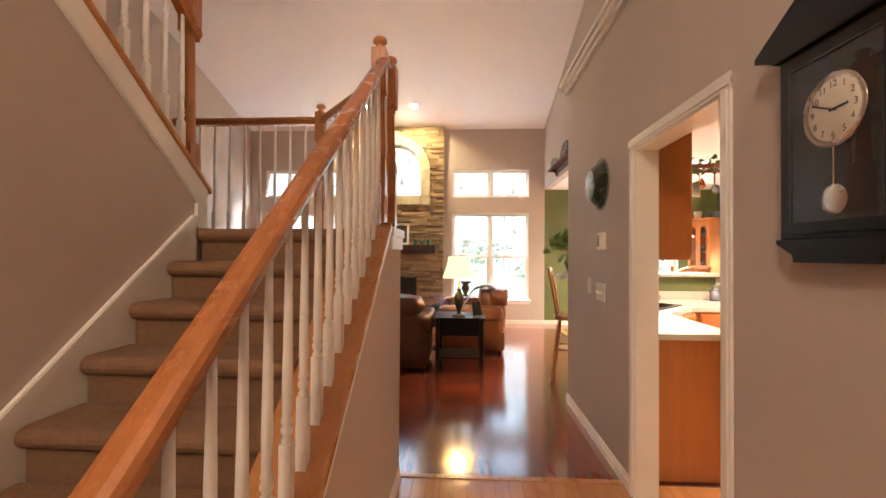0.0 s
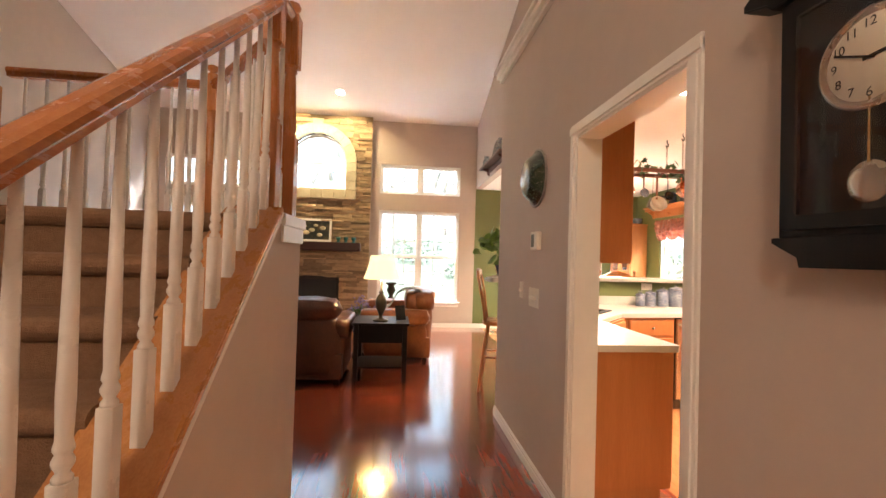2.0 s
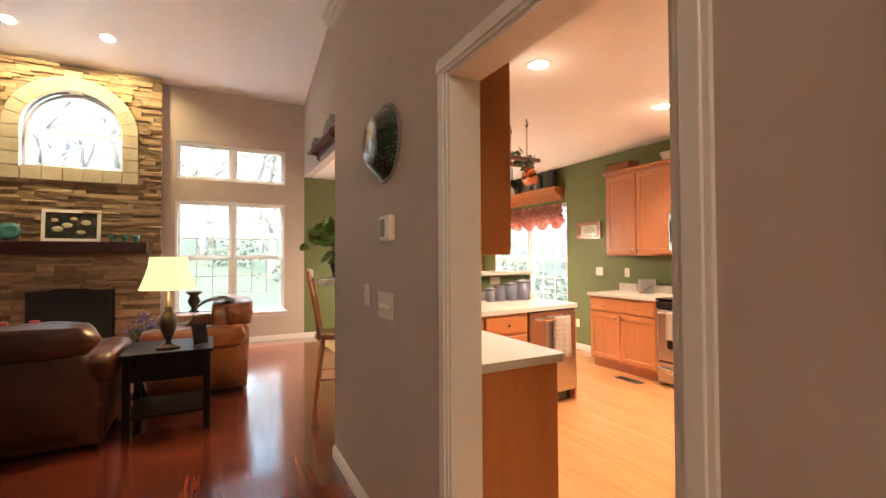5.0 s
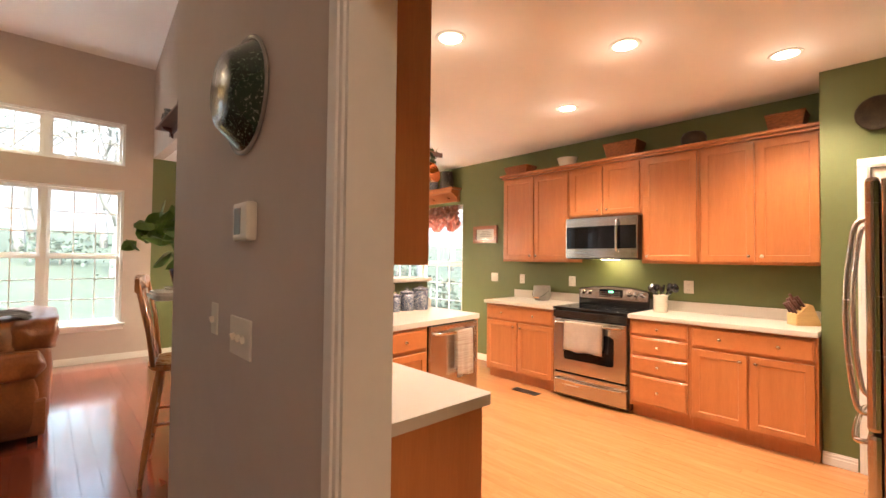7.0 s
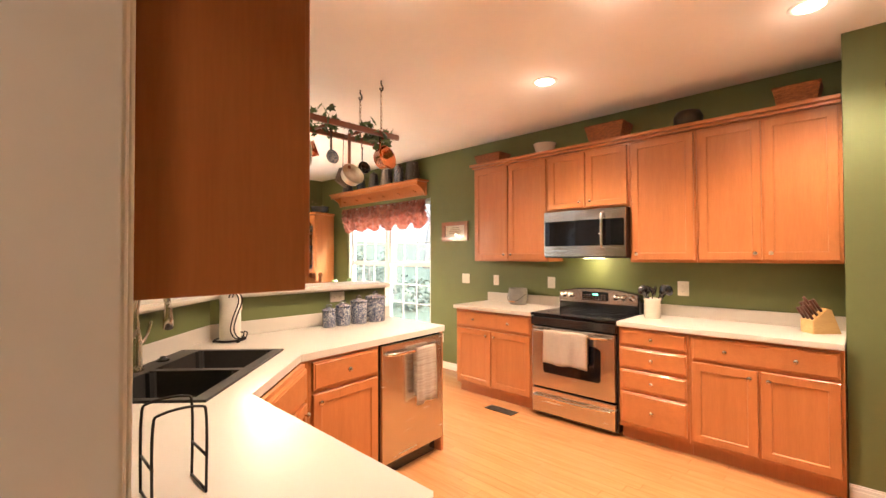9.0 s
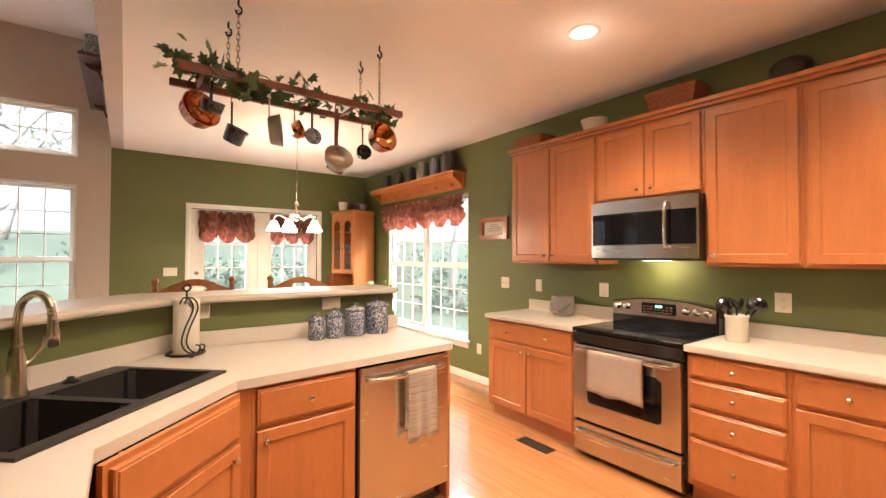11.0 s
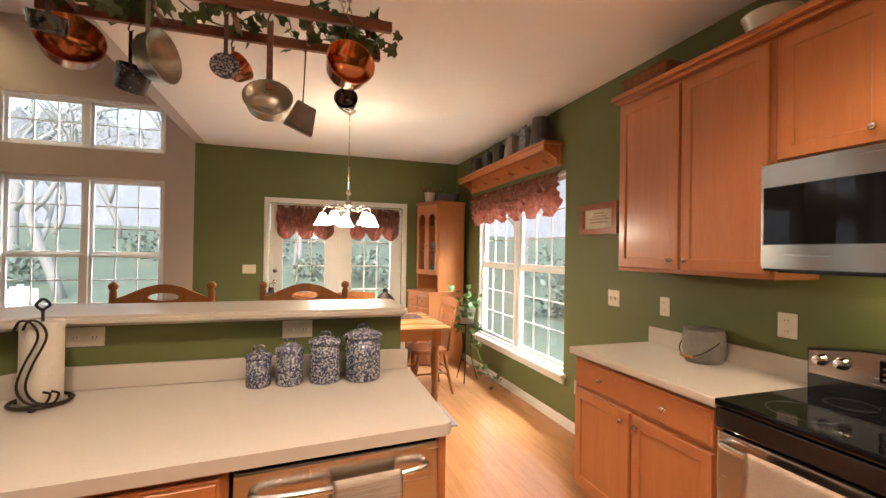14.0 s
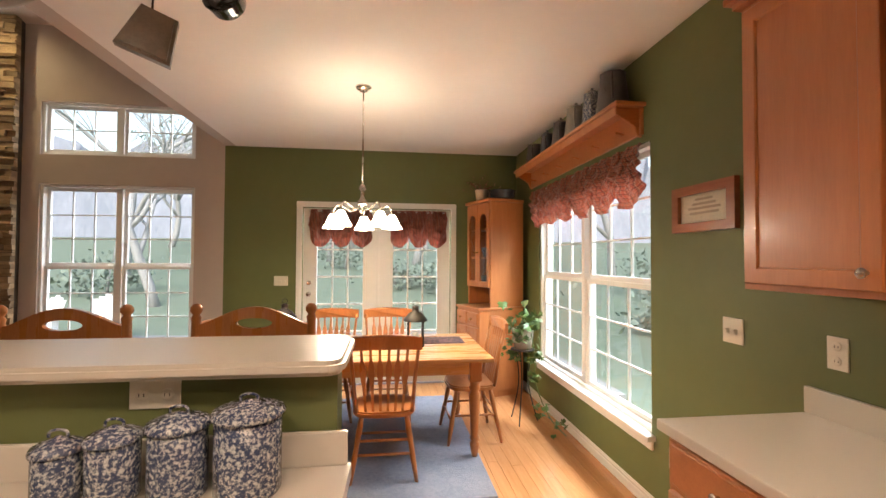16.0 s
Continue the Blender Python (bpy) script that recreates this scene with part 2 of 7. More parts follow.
def wall(along, a, b, u0, u1, z0, z1, holes=()):
    """Boxes of a wall between planes a and b, along 'x' or 'y' from u0 to u1, with rectangular holes (ua, ub, za, zb)."""
    bm = bmesh.new()
    cuts = sorted({u0, u1, *(h[0] for h in holes), *(h[1] for h in holes)})
    for p, q in zip(cuts, cuts[1:]):
        z = z0
        for h in sorted((h for h in holes if h[0] <= p and h[1] >= q), key=lambda h: h[2]):
            if h[2] > z:
                bx(bm, *((p, q, a, b) if along == "x" else (a, b, p, q)), z, h[2])
            z = h[3]
        if z < z1:
            bx(bm, *((p, q, a, b) if along == "x" else (a, b, p, q)), z, z1)
    return bm

# ---- structure ----
XR, YB, XL, XK = 5.93, 9.66, -3.63, 2.525      # kitchen wall, back wall, great room's side wall, kitchen's open edge
HX0, HX1, HEND = 1.90, 2.02, 4.95              # hall wall
ZK = 2.75                                      # kitchen ceiling
VZ, VS = 4.0, 0.30                             # vault at the back wall, its slope
YF = -2.6                                      # entry wall

struct("floor_great_room", box(-4.2, XK + 0.16, 3.46, YB + 0.2, -0.12, -0.012), M["joint"], "dark subfloor under the cherry planks", "floor")
struct("floor_kitchen", box(XK + 0.16, XR + 0.2, 1.5, YB + 0.2, -0.12, -0.012), M["joint"], "subfloor under the light oak planks", "floor")
struct("floor_hall", box(-4.2, XK + 0.16, YF - 0.2, 3.46, -0.12, -0.012), M["joint"], "subfloor under the hall's oak planks", "floor")

LW = (0.63, 2.21, 0.49, 2.265)
UW = (0.63, 2.21, 2.59, 3.165)
LW2, UW2 = (-3.31, -1.73, 0.49, 2.265), (-3.31, -1.73, 2.59, 3.165)
ARC = (-1.08, 0.0, 2.62, 3.12)                 # fireplace window: sides, foot, spring of the arch
TOPV = VZ + VS * (YB - 5.0)
struct("wall_back", wall("x", YB, YB + 0.16, XL - 0.16, XK, 0, VZ + 0.1, [LW, UW, LW2, UW2, (ARC[0], ARC[1], ARC[2], 3.67)]), M["beige"], "beige painted back wall of the great room", "wall")
struct("wall_back_kitchen", wall("x", YB, YB + 0.16, XK, XR + 0.16, 0, ZK + 0.1, [(3.38, 5.12, 0, 2.07)]), M["green"], "olive green painted wall round the garden doors", "wall")
KW = (6.92, 8.86, 0.44, 2.20)
struct("wall_kitchen_side", wall("y", XR, XR + 0.16, 1.5, YB, 0, ZK + 0.1, [KW]), M["green"], "olive green painted kitchen wall with a wide window", "wall")
struct("wall_great_room_side", wall("y", XL - 0.16, XL, YF, YB, 0, 6.0), M["beige"], "beige painted side wall of the great room", "wall")
DOOR = (2.455, 3.305, -0.02, 2.015)
struct("wall_hall", wall("y", HX0, HX0 + 0.06, YF, HEND, 0, 3.02, [DOOR]), M["beige"], "beige painted hall wall with a cased opening", "wall")
struct("wall_hall_kitchen_face", wall("y", HX0 + 0.06, HX1, YF, HEND, 0, 3.02, [DOOR]), M["green"], "olive green kitchen face of the hall wall", "wall")
struct("wall_above_kitchen", wall("y", XK, XK + 0.12, YF, YB, ZK, 6.0), M["beige"], "beige wall above the open kitchen edge", "wall")
struct("wall_entry", wall("x", YF - 0.16, YF, XL - 0.16, XR, 0, 6.0), M["beige"], "beige entry wall", "wall")
struct("wall_kitchen_south", wall("x", 1.64, 1.80, HX1, XR, 0, ZK + 0.1), M["green"], "olive green wall behind the refrigerator", "wall")
PX = 5.45
struct("wall_pantry", wall("y", PX, PX + 0.10, 1.80, 2.90, 0, ZK + 0.05, [(1.86, 2.645, 0, 2.03)]), M["green"], "olive green pantry wall with a white door", "wall")
struct("wall_pantry_return", wall("x", 2.80, 2.90, PX + 0.10, XR, 0, ZK + 0.05), M["green"], "olive green return of the pantry wall", "wall")

# ceilings
struct("ceiling_kitchen", prism([(HX1, 1.5), (XR + 0.16, 1.5), (XR + 0.16, YB + 0.1), (XK + 0.12, YB + 0.1), (XK + 0.12, HEND), (HX1, HEND)], ZK, ZK + 0.12), M["ceil"], "smooth pale kitchen ceiling", "ceiling")
struct("ceiling_ledge", box(HX0 + 0.02, XK, YF, HEND, 2.90, 3.0), M["beige"], "beige ledge over the hall wall", "ledge")
yv = 4.6
struct("ceiling_vault", slab_yz([(YB + 0.16, VZ - 0.048), (YB + 0.16, VZ + 0.15), (yv, VZ + 0.2 + VS * (YB - yv)), (YF - 0.16, VZ + 0.2 + VS * (YB - yv)), (YF - 0.16, VZ + VS * (YB - yv)), (yv, VZ + VS * (YB - yv))], XL - 0.16, XK + 0.16), M["ceil"], "sloping pale ceiling of the great room", "ceiling")


def moulding(name, run, z, h, t, side, label, category="trim"):
    """A stepped moulding along a straight run ((x0, y0), (x1, y1)), standing out to the given side (dx, dy)."""
    (xa, ya), (xb, yb) = run
    bm = bmesh.new()
    for zz0, zz1, k in ((0, 0.62, 1.0), (0.62, 0.86, 0.72), (0.86, 1.0, 0.4)):
        dx, dy = side[0] * t * k, side[1] * t * k
        bx(bm, min(xa, xb + dx, xa + dx), max(xb, xb + dx, xa + dx), min(ya, yb + dy, ya + dy), max(yb, yb + dy, ya + dy), z + h * zz0, z + h * zz1, 0.0015)
    return struct(name, bm, M["trim"], label, category)


BB = "white painted baseboard"
moulding("baseboard", ((HX0, YF), (HX0, DOOR[0] - 0.066)), 0, 0.085, 0.014, (-1, 0), BB)
moulding("baseboard", ((HX0, DOOR[1] + 0.066), (HX0, HEND + 0.014)), 0, 0.085, 0.014, (-1, 0), BB)
moulding("baseboard", ((HX0, HEND), (HX1, HEND)), 0, 0.085, 0.014, (0, 1), BB)
moulding("baseboard", ((0.47, YB), (XK, YB)), 0, 0.085, 0.014, (0, -1), BB)
moulding("baseboard", ((XL, YB), (-1.57, YB)), 0, 0.085, 0.014, (0, -1), BB)
moulding("baseboard", ((XK, YB), (3.32, YB)), 0, 0.085, 0.014, (0, -1), BB)
moulding("baseboard", ((5.18, YB), (XR, YB)), 0, 0.085, 0.014, (0, -1), BB)
moulding("baseboard", ((XR, 5.95), (XR, YB - 0.014)), 0, 0.085, 0.014, (-1, 0), BB)
moulding("baseboard", ((PX, 2.72), (PX, 2.90)), 0, 0.085, 0.014, (-1, 0), BB)
# crown on top of the hall wall
bm = bmesh.new()
bx(bm, HX0 - 0.03, HX1 + 0.02, YF, HEND + 0.03, 2.955, 2.99, 0.004)
bx(bm, HX0 - 0.055, HX1 + 0.02, YF, HEND + 0.055, 2.99, 3.035, 0.006)
bx(bm, HX0 - 0.075, HX1 + 0.02, YF, HEND + 0.075, 3.035, 3.065, 0.006)
struct("trim_hall_crown", bm, M["trim"], "white crown moulding along the hall wall", "trim")


def casing(name, u0, u1, ztop, plane, out, along, label, w=0.065, mat=None, foot=0.0):
    """Door casing round an opening from u0 to u1."""
    bm = bmesh.new()

    def piece(ua, ub, za, zb):
        for k, (t, ins) in enumerate(((0.012, 0.0), (0.019, 0.014))):
            a, b = sorted((plane, plane + out * t))
            s = ins if ub - ua < w + 0.001 else 0
            s2 = ins if ub - ua > w + 0.001 else 0
            args = (ua + s, ub - s, za, zb) if along == "x" else (ua + s, ub - s, za, zb)
            if along == "x":
                bx(bm, args[0], args[1], a, b, args[2] + s2, args[3] - s2, 0.003)
            else:
                bx(bm, a, b, args[0], args[1], args[2] + s2, args[3] - s2, 0.003)
    piece(u0 - w, u0, foot, ztop)
    piece(u1, u1 + w, foot, ztop)
    piece(u0 - w, u1 + w, ztop, ztop + w)
    return struct(name, bm, mat or M["trim"], label, "door casing")


casing("trim_hall_opening", DOOR[0], DOOR[1], DOOR[3], HX0, -1, "y", "white casing of the kitchen opening, hall side")
casing("trim_hall_opening_kitchen", DOOR[0], DOOR[1], DOOR[3], HX1, 1, "y", "white casing of the kitchen opening, kitchen side")
bm = bmesh.new()
bx(bm, HX0 - 0.004, HX1 + 0.004, DOOR[0] - 0.004, DOOR[0] + 0.012, 0, DOOR[3])
bx(bm, HX0 - 0.004, HX1 + 0.004, DOOR[1] - 0.012, DOOR[1] + 0.004, 0, DOOR[3])
bx(bm, HX0 - 0.004, HX1 + 0.004, DOOR[0] + 0.012, DOOR[1] - 0.012, DOOR[3] - 0.012, DOOR[3] + 0.004)
struct("trim_hall_jamb", bm, M["trim"], "white painted jambs of the kitchen opening", "door jamb")


def window(name, along, plane, out, u0, u1, z0, z1, units, label, cols=3, rows=4, sashes=2, sill=True):
    """A white window in an opening of a wall; plane: the wall's room face, out: towards the garden (+1 or -1)."""
    top = struct(name, box(0, 0.001, 0, 0.001, 0, 0.001), M["trim"], label, "window")

    def b3(bm, ua, ub, da, db, za, zb, bev=0.0):
        a, b = sorted((plane + out * da, plane + out * db))
        return bx(bm, ua, ub, a, b, za, zb, bev) if along == "x" else bx(bm, a, b, ua, ub, za, zb, bev)
    fr = bmesh.new()
    t = 0.03
    b3(fr, u0, u0 + t, 0.02, 0.14, z0, z1, 0.003)
    b3(fr, u1 - t, u1, 0.02, 0.14, z0, z1, 0.003)
    b3(fr, u0 + t, u1 - t, 0.02, 0.14, z1 - t, z1, 0.003)
    b3(fr, u0 + t, u1 - t, 0.02, 0.14, z0, z0 + t, 0.003)
    top.data = mesh_of("window", fr, M["trim"])
    w = (u1 - u0 - 2 * t)
    post = 0.055
    uw = (w - post * (units - 1)) / units
    for k in range(units):
        ua = u0 + t + k * (uw + post)
        if k:
            part("mullion", b3(bmesh.new(), ua - post, ua, 0.03, 0.13, z0 + t, z1 - t, 0.004), M["trim"], top)
        hz = (z1 - z0 - 2 * t) / sashes
        for s in range(sashes):
            za = z0 + t + s * hz
            d = 0.075 if s else 0.05
            sash = bmesh.new()
            q = 0.035
            b3(sash, ua, ua + q, d, d + 0.03, za, za + hz, 0.003)
            b3(sash, ua + uw - q, ua + uw, d, d + 0.03, za, za + hz, 0.003)
            b3(sash, ua + q, ua + uw - q, d, d + 0.03, za, za + q, 0.003)
            b3(sash, ua + q, ua + uw - q, d, d + 0.03, za + hz - q, za + hz, 0.003)
            so = part("sash", sash, M["trim"], top)
            g = bmesh.new()
            b3(g, ua + q - 0.004, ua + uw - q + 0.004, d + 0.012, d + 0.017, za + q - 0.004, za + hz - q + 0.004)
            go = part("pane", g, M["glass"], so)
            go.visible_shadow = False
            grid = bmesh.new()
            for c in range(1, cols):
                uc = ua + q + (uw - 2 * q) * c / cols
                b3(grid, uc - 0.006, uc + 0.006, d + 0.006, d + 0.023, za + q, za + hz - q)
            for r in range(1, rows):
                zc = za + q + (hz - 2 * q) * r / rows
                b3(grid, ua + q, ua + uw - q, d + 0.0075, d + 0.0215, zc - 0.006, zc + 0.006)
            part("glazing_bars", grid, M["trim"], so)
    if sill:
        part("window_sill", b3(bmesh.new(), u0 - 0.04, u1 + 0.04, -0.055, 0.04, z0 - 0.028, z0 + 0.004, 0.006), M["trim"], top)
        part("apron", b3(bmesh.new(), u0 - 0.02, u1 + 0.02, -0.016, 0.0, z0 - 0.085, z0 - 0.028, 0.004), M["trim"], top)
    return top


window("window_1", "x", YB, 1, *LW, 2, "white double-hung window pair with grid bars", cols=3, rows=3)
window("window_2", "x", YB, 1, *UW, 2, "white transom window pair with grid bars", cols=3, rows=2, sashes=1, sill=False)
window("window_3", "x", YB, 1, *LW2, 2, "white double-hung window pair with grid bars", cols=3, rows=3)
window("window_4", "x", YB, 1, *UW2, 2, "white transom window pair with grid bars", cols=3, rows=2, sashes=1, sill=False)
window("window_5", "y", XR, 1, *KW, 2, "wide white double-hung kitchen window pair with grid bars", cols=3, rows=3)

# ---- kitchen ----
def prism_hole(outer, holes, z0, z1):
    bm = bmesh.new()
    for loop in (outer, *holes):
        vs = [bm.verts.new((x, y, z0)) for x, y in loop]
        for i in range(len(vs)):
            bm.edges.new((vs[i], vs[(i + 1) % len(vs)]))
    r = bmesh.ops.triangle_fill(bm, use_beauty=True, use_dissolve=False, edges=bm.edges[:])
    ex = bmesh.ops.extrude_face_region(bm, geom=[f for f in bm.faces])
    bmesh.ops.translate(bm, verts=[v for v in ex["geom"] if isinstance(v, bmesh.types.BMVert)], vec=(0, 0, z1 - z0))
    bmesh.ops.recalc_face_normals(bm, faces=bm.faces[:])
    return bm


def front_bm(u0, u1, z0, z1, framed, y=0.0):
    """A cabinet front facing -y: a frame round an opening for a panel, or a drawer slab with a raised field."""
    s = 0.058
    steps = ((0, 0), (0, -0.017), (0.003, -0.02), (s - 0.007, -0.02), (s - 0.003, -0.017), (s, -0.010)) if framed else ((0, 0), (0, -0.012), (0.004, -0.016), (0.010, -0.016), (0.014, -0.02))
    bm = bmesh.new()
    loops = [[bm.verts.new(p) for p in ((u0 + o, y + d, z0 + o), (u1 - o, y + d, z0 + o), (u1 - o, y + d, z1 - o), (u0 + o, y + d, z1 - o))] for o, d in steps]
    for a, b in zip(loops, loops[1:]):
        for i in range(4):
            bm.faces.new((a[i], a[(i + 1) % 4], b[(i + 1) % 4], b[i]))
    if not framed:
        bm.faces.new(loops[-1])
    bmesh.ops.recalc_face_normals(bm, faces=bm.faces[:])
    if bm.faces and sum(f.normal.y for f in bm.faces) > 0:
        bmesh.ops.reverse_faces(bm, faces=bm.faces[:])
    return bm


def door_panel(u0, u1, z0, z1, y=0.0):
    s = 0.052
    return box(u0 + s, u1 - s, y - 0.0125, y - 0.002, z0 + s, z1 - s)


def knob_bm(u, z, y=-0.02):
    return moved(turned([(0.0055, 0), (0.0055, 0.012), (0.0135, 0.016), (0.015, 0.021), (0.011, 0.027), (0, 0.029)], 14), pose(u, y, z, 90))


def cabinet(name, label, m, w, depth, z0, z1, fronts, toe=False, crown=False, group=""):
    """fronts: (kind, u0, u1, z0, z1, knobs)."""
    t = thing(name, label, "cabinet", group, m)
    b = box(0, w, 0.0, depth, z0, z1, 0.002)
    part("body", b, M["maple"], t)
    if toe:
        part("toe_kick", box(0, w, 0.065, depth, 0.0, z0, 0.001), M["maple"], t)
    if crown:
        c = bmesh.new()
        bx(c, -0.012, w + 0.0, -0.03, depth, z1, z1 + 0.022, 0.004)
        bx(c, -0.028, w + 0.0, -0.055, depth, z1 + 0.022, z1 + 0.05, 0.006)
        part("crown", c, M["mapleh"], t)
    for kind, u0, u1, za, zb, knobs in fronts:
        d = part("drawer" if kind == "drawer" else "door", front_bm(u0, u1, za, zb, kind == "door"), M["maple"] if kind == "door" else M["mapleh"], t)
        if kind == "door":
            part("panel", door_panel(u0, u1, za, zb), M["maple"], d)
        for u, z in knobs:
            part("knob", knob_bm(u, z), M["nickel"], d, "brushed nickel knob")
    return t


FX = 5.36                                  # base cabinet faces
RIGHT = lambda x, y: pose(x, y, 0, 0, 0, -90)
g = 0.018


def two_door_base(w):
    h = w / 2
    return [("drawer", g, w - g, 0.70, 0.855, [(w * 0.27, 0.778), (w * 0.73, 0.778)]),
            ("door", g, h - g / 2, 0.13, 0.68, [(h - 0.05, 0.63)]), ("door", h + g / 2, w - g, 0.13, 0.68, [(h + 0.05, 0.63)])]


DB = XR - FX - 0.002
cabinet("base_cabinet", "honey maple base cabinet with two doors under a drawer", RIGHT(FX, 5.935), 0.935, DB, 0.10, 0.873, two_door_base(0.935), True)
w = 0.497
cabinet("base_cabinet", "honey maple base cabinet of four drawers beside the range", RIGHT(FX, 4.209), w, DB, 0.10, 0.873,
        [("drawer", g, w - g, a, b, [(w / 2, (a + b) / 2)]) for a, b in ((0.735, 0.855), (0.565, 0.715), (0.395, 0.545), (0.13, 0.375))], True)
w = 0.805
cabinet("base_cabinet", "honey maple base cabinet with two doors beside the pantry", RIGHT(FX, 3.711), w, DB, 0.10, 0.873, two_door_base(w), True)
UX = 5.655
DU = XR - UX - 0.002
w = 0.928
h = w / 2
cabinet("wall_cabinet", "tall honey maple wall cabinet with two doors", RIGHT(UX, 5.93), w, DU, 1.37, 2.388,
        [("door", g, h - g / 2, 1.392, 2.365, [(h - 0.045, 1.44)]), ("door", h + g / 2, w - g, 1.392, 2.365, [(h + 0.045, 1.44)])], crown=True)
w = 0.773
h = w / 2
cabinet("wall_cabinet", "short honey maple wall cabinet above the microwave", RIGHT(UX, 5.0), w, DU, 1.84, 2.388,
        [("door", g, h - g / 2, 1.862, 2.365, [(h - 0.05, 1.915)]), ("door", h + g / 2, w - g, 1.862, 2.365, [(h + 0.05, 1.915)])], crown=True)
w = 0.498
cabinet("wall_cabinet", "honey maple wall cabinet with one wide door", RIGHT(UX, 4.225), w, DU, 1.37, 2.388, [("door", g, w - g, 1.392, 2.365, [(0.06, 1.44)])], crown=True)
w = 0.818
h = w / 2
cabinet("wall_cabinet", "honey maple wall cabinet with two doors by the pantry", RIGHT(UX, 3.725), w, DU, 1.37, 2.388,
        [("door", g, h - g / 2, 1.392, 2.365, [(h - 0.045, 1.44)]), ("door", h + g / 2, w - g, 1.392, 2.365, [(h + 0.045, 1.44)])], crown=True)

# peninsula
PA, PB = Vector((3.05, 4.93)), Vector((4.26, 5.04))
yawp = math.degrees(math.atan2(PB.y - PA.y, PB.x - PA.x))
PEN = pose(PA.x, PA.y + 0.028, 0, 0, 0, yawp)
w = 0.50
pcab = cabinet("base_cabinet", "honey maple base cabinet with a drawer over a door", PEN @ pose(0.065, 0, 0), w, 0.66, 0.10, 0.873,
        [("drawer", g, w - g, 0.70, 0.855, [(w / 2, 0.778)]), ("door", g, w - g, 0.13, 0.68, [(0.055, 0.635)])], True)
part("end_panel", box(1.11, 1.135, -0.005, 0.68, 0, 0.873, 0.002), M["maple"], pcab)
part("filler", box(-0.075, -0.001, 0.0, 0.03, 0.10, 0.873, 0.001), M["maple"], pcab)
yaws = math.degrees(math.atan2(0.46, 0.435))
SINKM = pose(2.635, 4.452, 0, 0, 0, yaws)
scab = cabinet("sink_cabinet", "diagonal honey maple sink cabinet with false drawer and door", SINKM, 0.612, 0.42, 0.10, 0.69,
        [("drawer", 0.02, 0.592, 0.70, 0.855, []), ("door", 0.02, 0.592, 0.13, 0.68, [(0.54, 0.635)])], True)
part("front_rail", box(0, 0.612, 0.0, 0.02, 0.69, 0.873), M["maple"], scab)
acab = cabinet("base_cabinet", "honey maple base cabinet run with a plain end panel", pose(2.585, 3.515, 0, 0, 0, 90), 0.72, 0.555, 0.10, 0.873,
        [("door", 0.02, 0.35, 0.13, 0.855, [(0.30, 0.80)]), ("door", 0.37, 0.70, 0.13, 0.855, [(0.42, 0.80)])], True)
part("filler", box(0.722, 0.925, 0.0, 0.02, 0.10, 0.873), M["maple"], acab)
cabinet("wall_cabinet", "honey maple wall cabinet with a plain end panel by the opening", pose(2.31, 3.50, 0, 0, 0, 90), 0.76, 0.285, 1.37, 2.388,
        [("door", 0.02, 0.37, 1.392, 2.365, [(0.33, 1.44)]), ("door", 0.39, 0.74, 1.392, 2.365, [(0.43, 1.44)])], crown=False)

# counters
U, V = Vector((0.687, 0.727)), Vector((-0.727, 0.687))
SR = Vector((3.04, 5.10))
SC = SR - 0.42 * U + 0.27 * V                     # middle of the sink
sq = lambda hu, hv, c=SC: [tuple(c + a * hu * U + b * hv * V) for a, b in ((-1, -1), (1, -1), (1, 1), (-1, 1))]
outer = [(2.024, 3.49), (2.60, 3.49), (2.615, 3.505), (2.615, 4.47), (3.05, 4.93), (4.24, 5.038), (4.262, 5.058), (4.28, 5.735), (2.87, 5.735), (2.024, 4.885)]
ctop = thing("countertop", "speckled beige laminate worktop round the corner sink", "countertop")
part("slab", prism_hole(outer, [sq(0.405, 0.255)], 0.876, 0.914), M["counter"], ctop)
bs = prism([(4.27, 5.733), (4.27, 5.715), (2.863, 5.715), (2.026, 4.872), (2.026, 4.884), (2.868, 5.733)], 0.9145, 1.005, 0.003)
part("backsplash", bs, M["counter"], ctop)
for y0, y1, lab in ((4.993, 5.95, "speckled beige worktop with an enamel bucket"), (2.904, 4.213, "speckled beige worktop between range and pantry")):
    c = thing("countertop", lab, "countertop")
    part("slab", box(5.32, XR - 0.002, y0, y1, 0.876, 0.914, 0.006), M["counter"], c)
    part("backsplash", box(XR - 0.022, XR - 0.002, y0, y1, 0.9145, 1.01, 0.003), M["counter"], c)

BARF = [(4.24, 5.74), (4.24, 5.86), (2.82, 5.86), (1.945, 4.985), (1.905, 4.954), (2.085, 4.954), (2.87, 5.74)]
struct("wall_bar", prism([p for p in BARF], 0, 1.164), M["green"], "olive green half wall under the bar", "half wall")


def rounded(pts, r, n=5, which=None):
    out = []
    for i, p in enumerate(pts):
        if which and i not in which:
            out.append(p)
            continue
        p, a, b = Vector(p), Vector(pts[i - 1]), Vector(pts[(i + 1) % len(pts)])
        da, db = (a - p).normalized() * r, (b - p).normalized() * r
        for k in range(n + 1):
            t = k / n
            q = (1 - t) ** 2 * (p + da) + 2 * t * (1 - t) * p + t * t * (p + db)
            out.append((q.x, q.y))
    return out


bar = thing("breakfast_bar", "raised speckled beige breakfast bar top", "bar counter")
part("slab", prism(rounded([(4.265, 5.66), (4.265, 6.08), (2.70, 6.08), (1.83, 5.21), (1.83, 4.966), (2.20, 4.966), (2.90, 5.66)], 0.06, which=(0, 1, 4)), 1.166, 1.206, 0.012), M["counter"], bar)

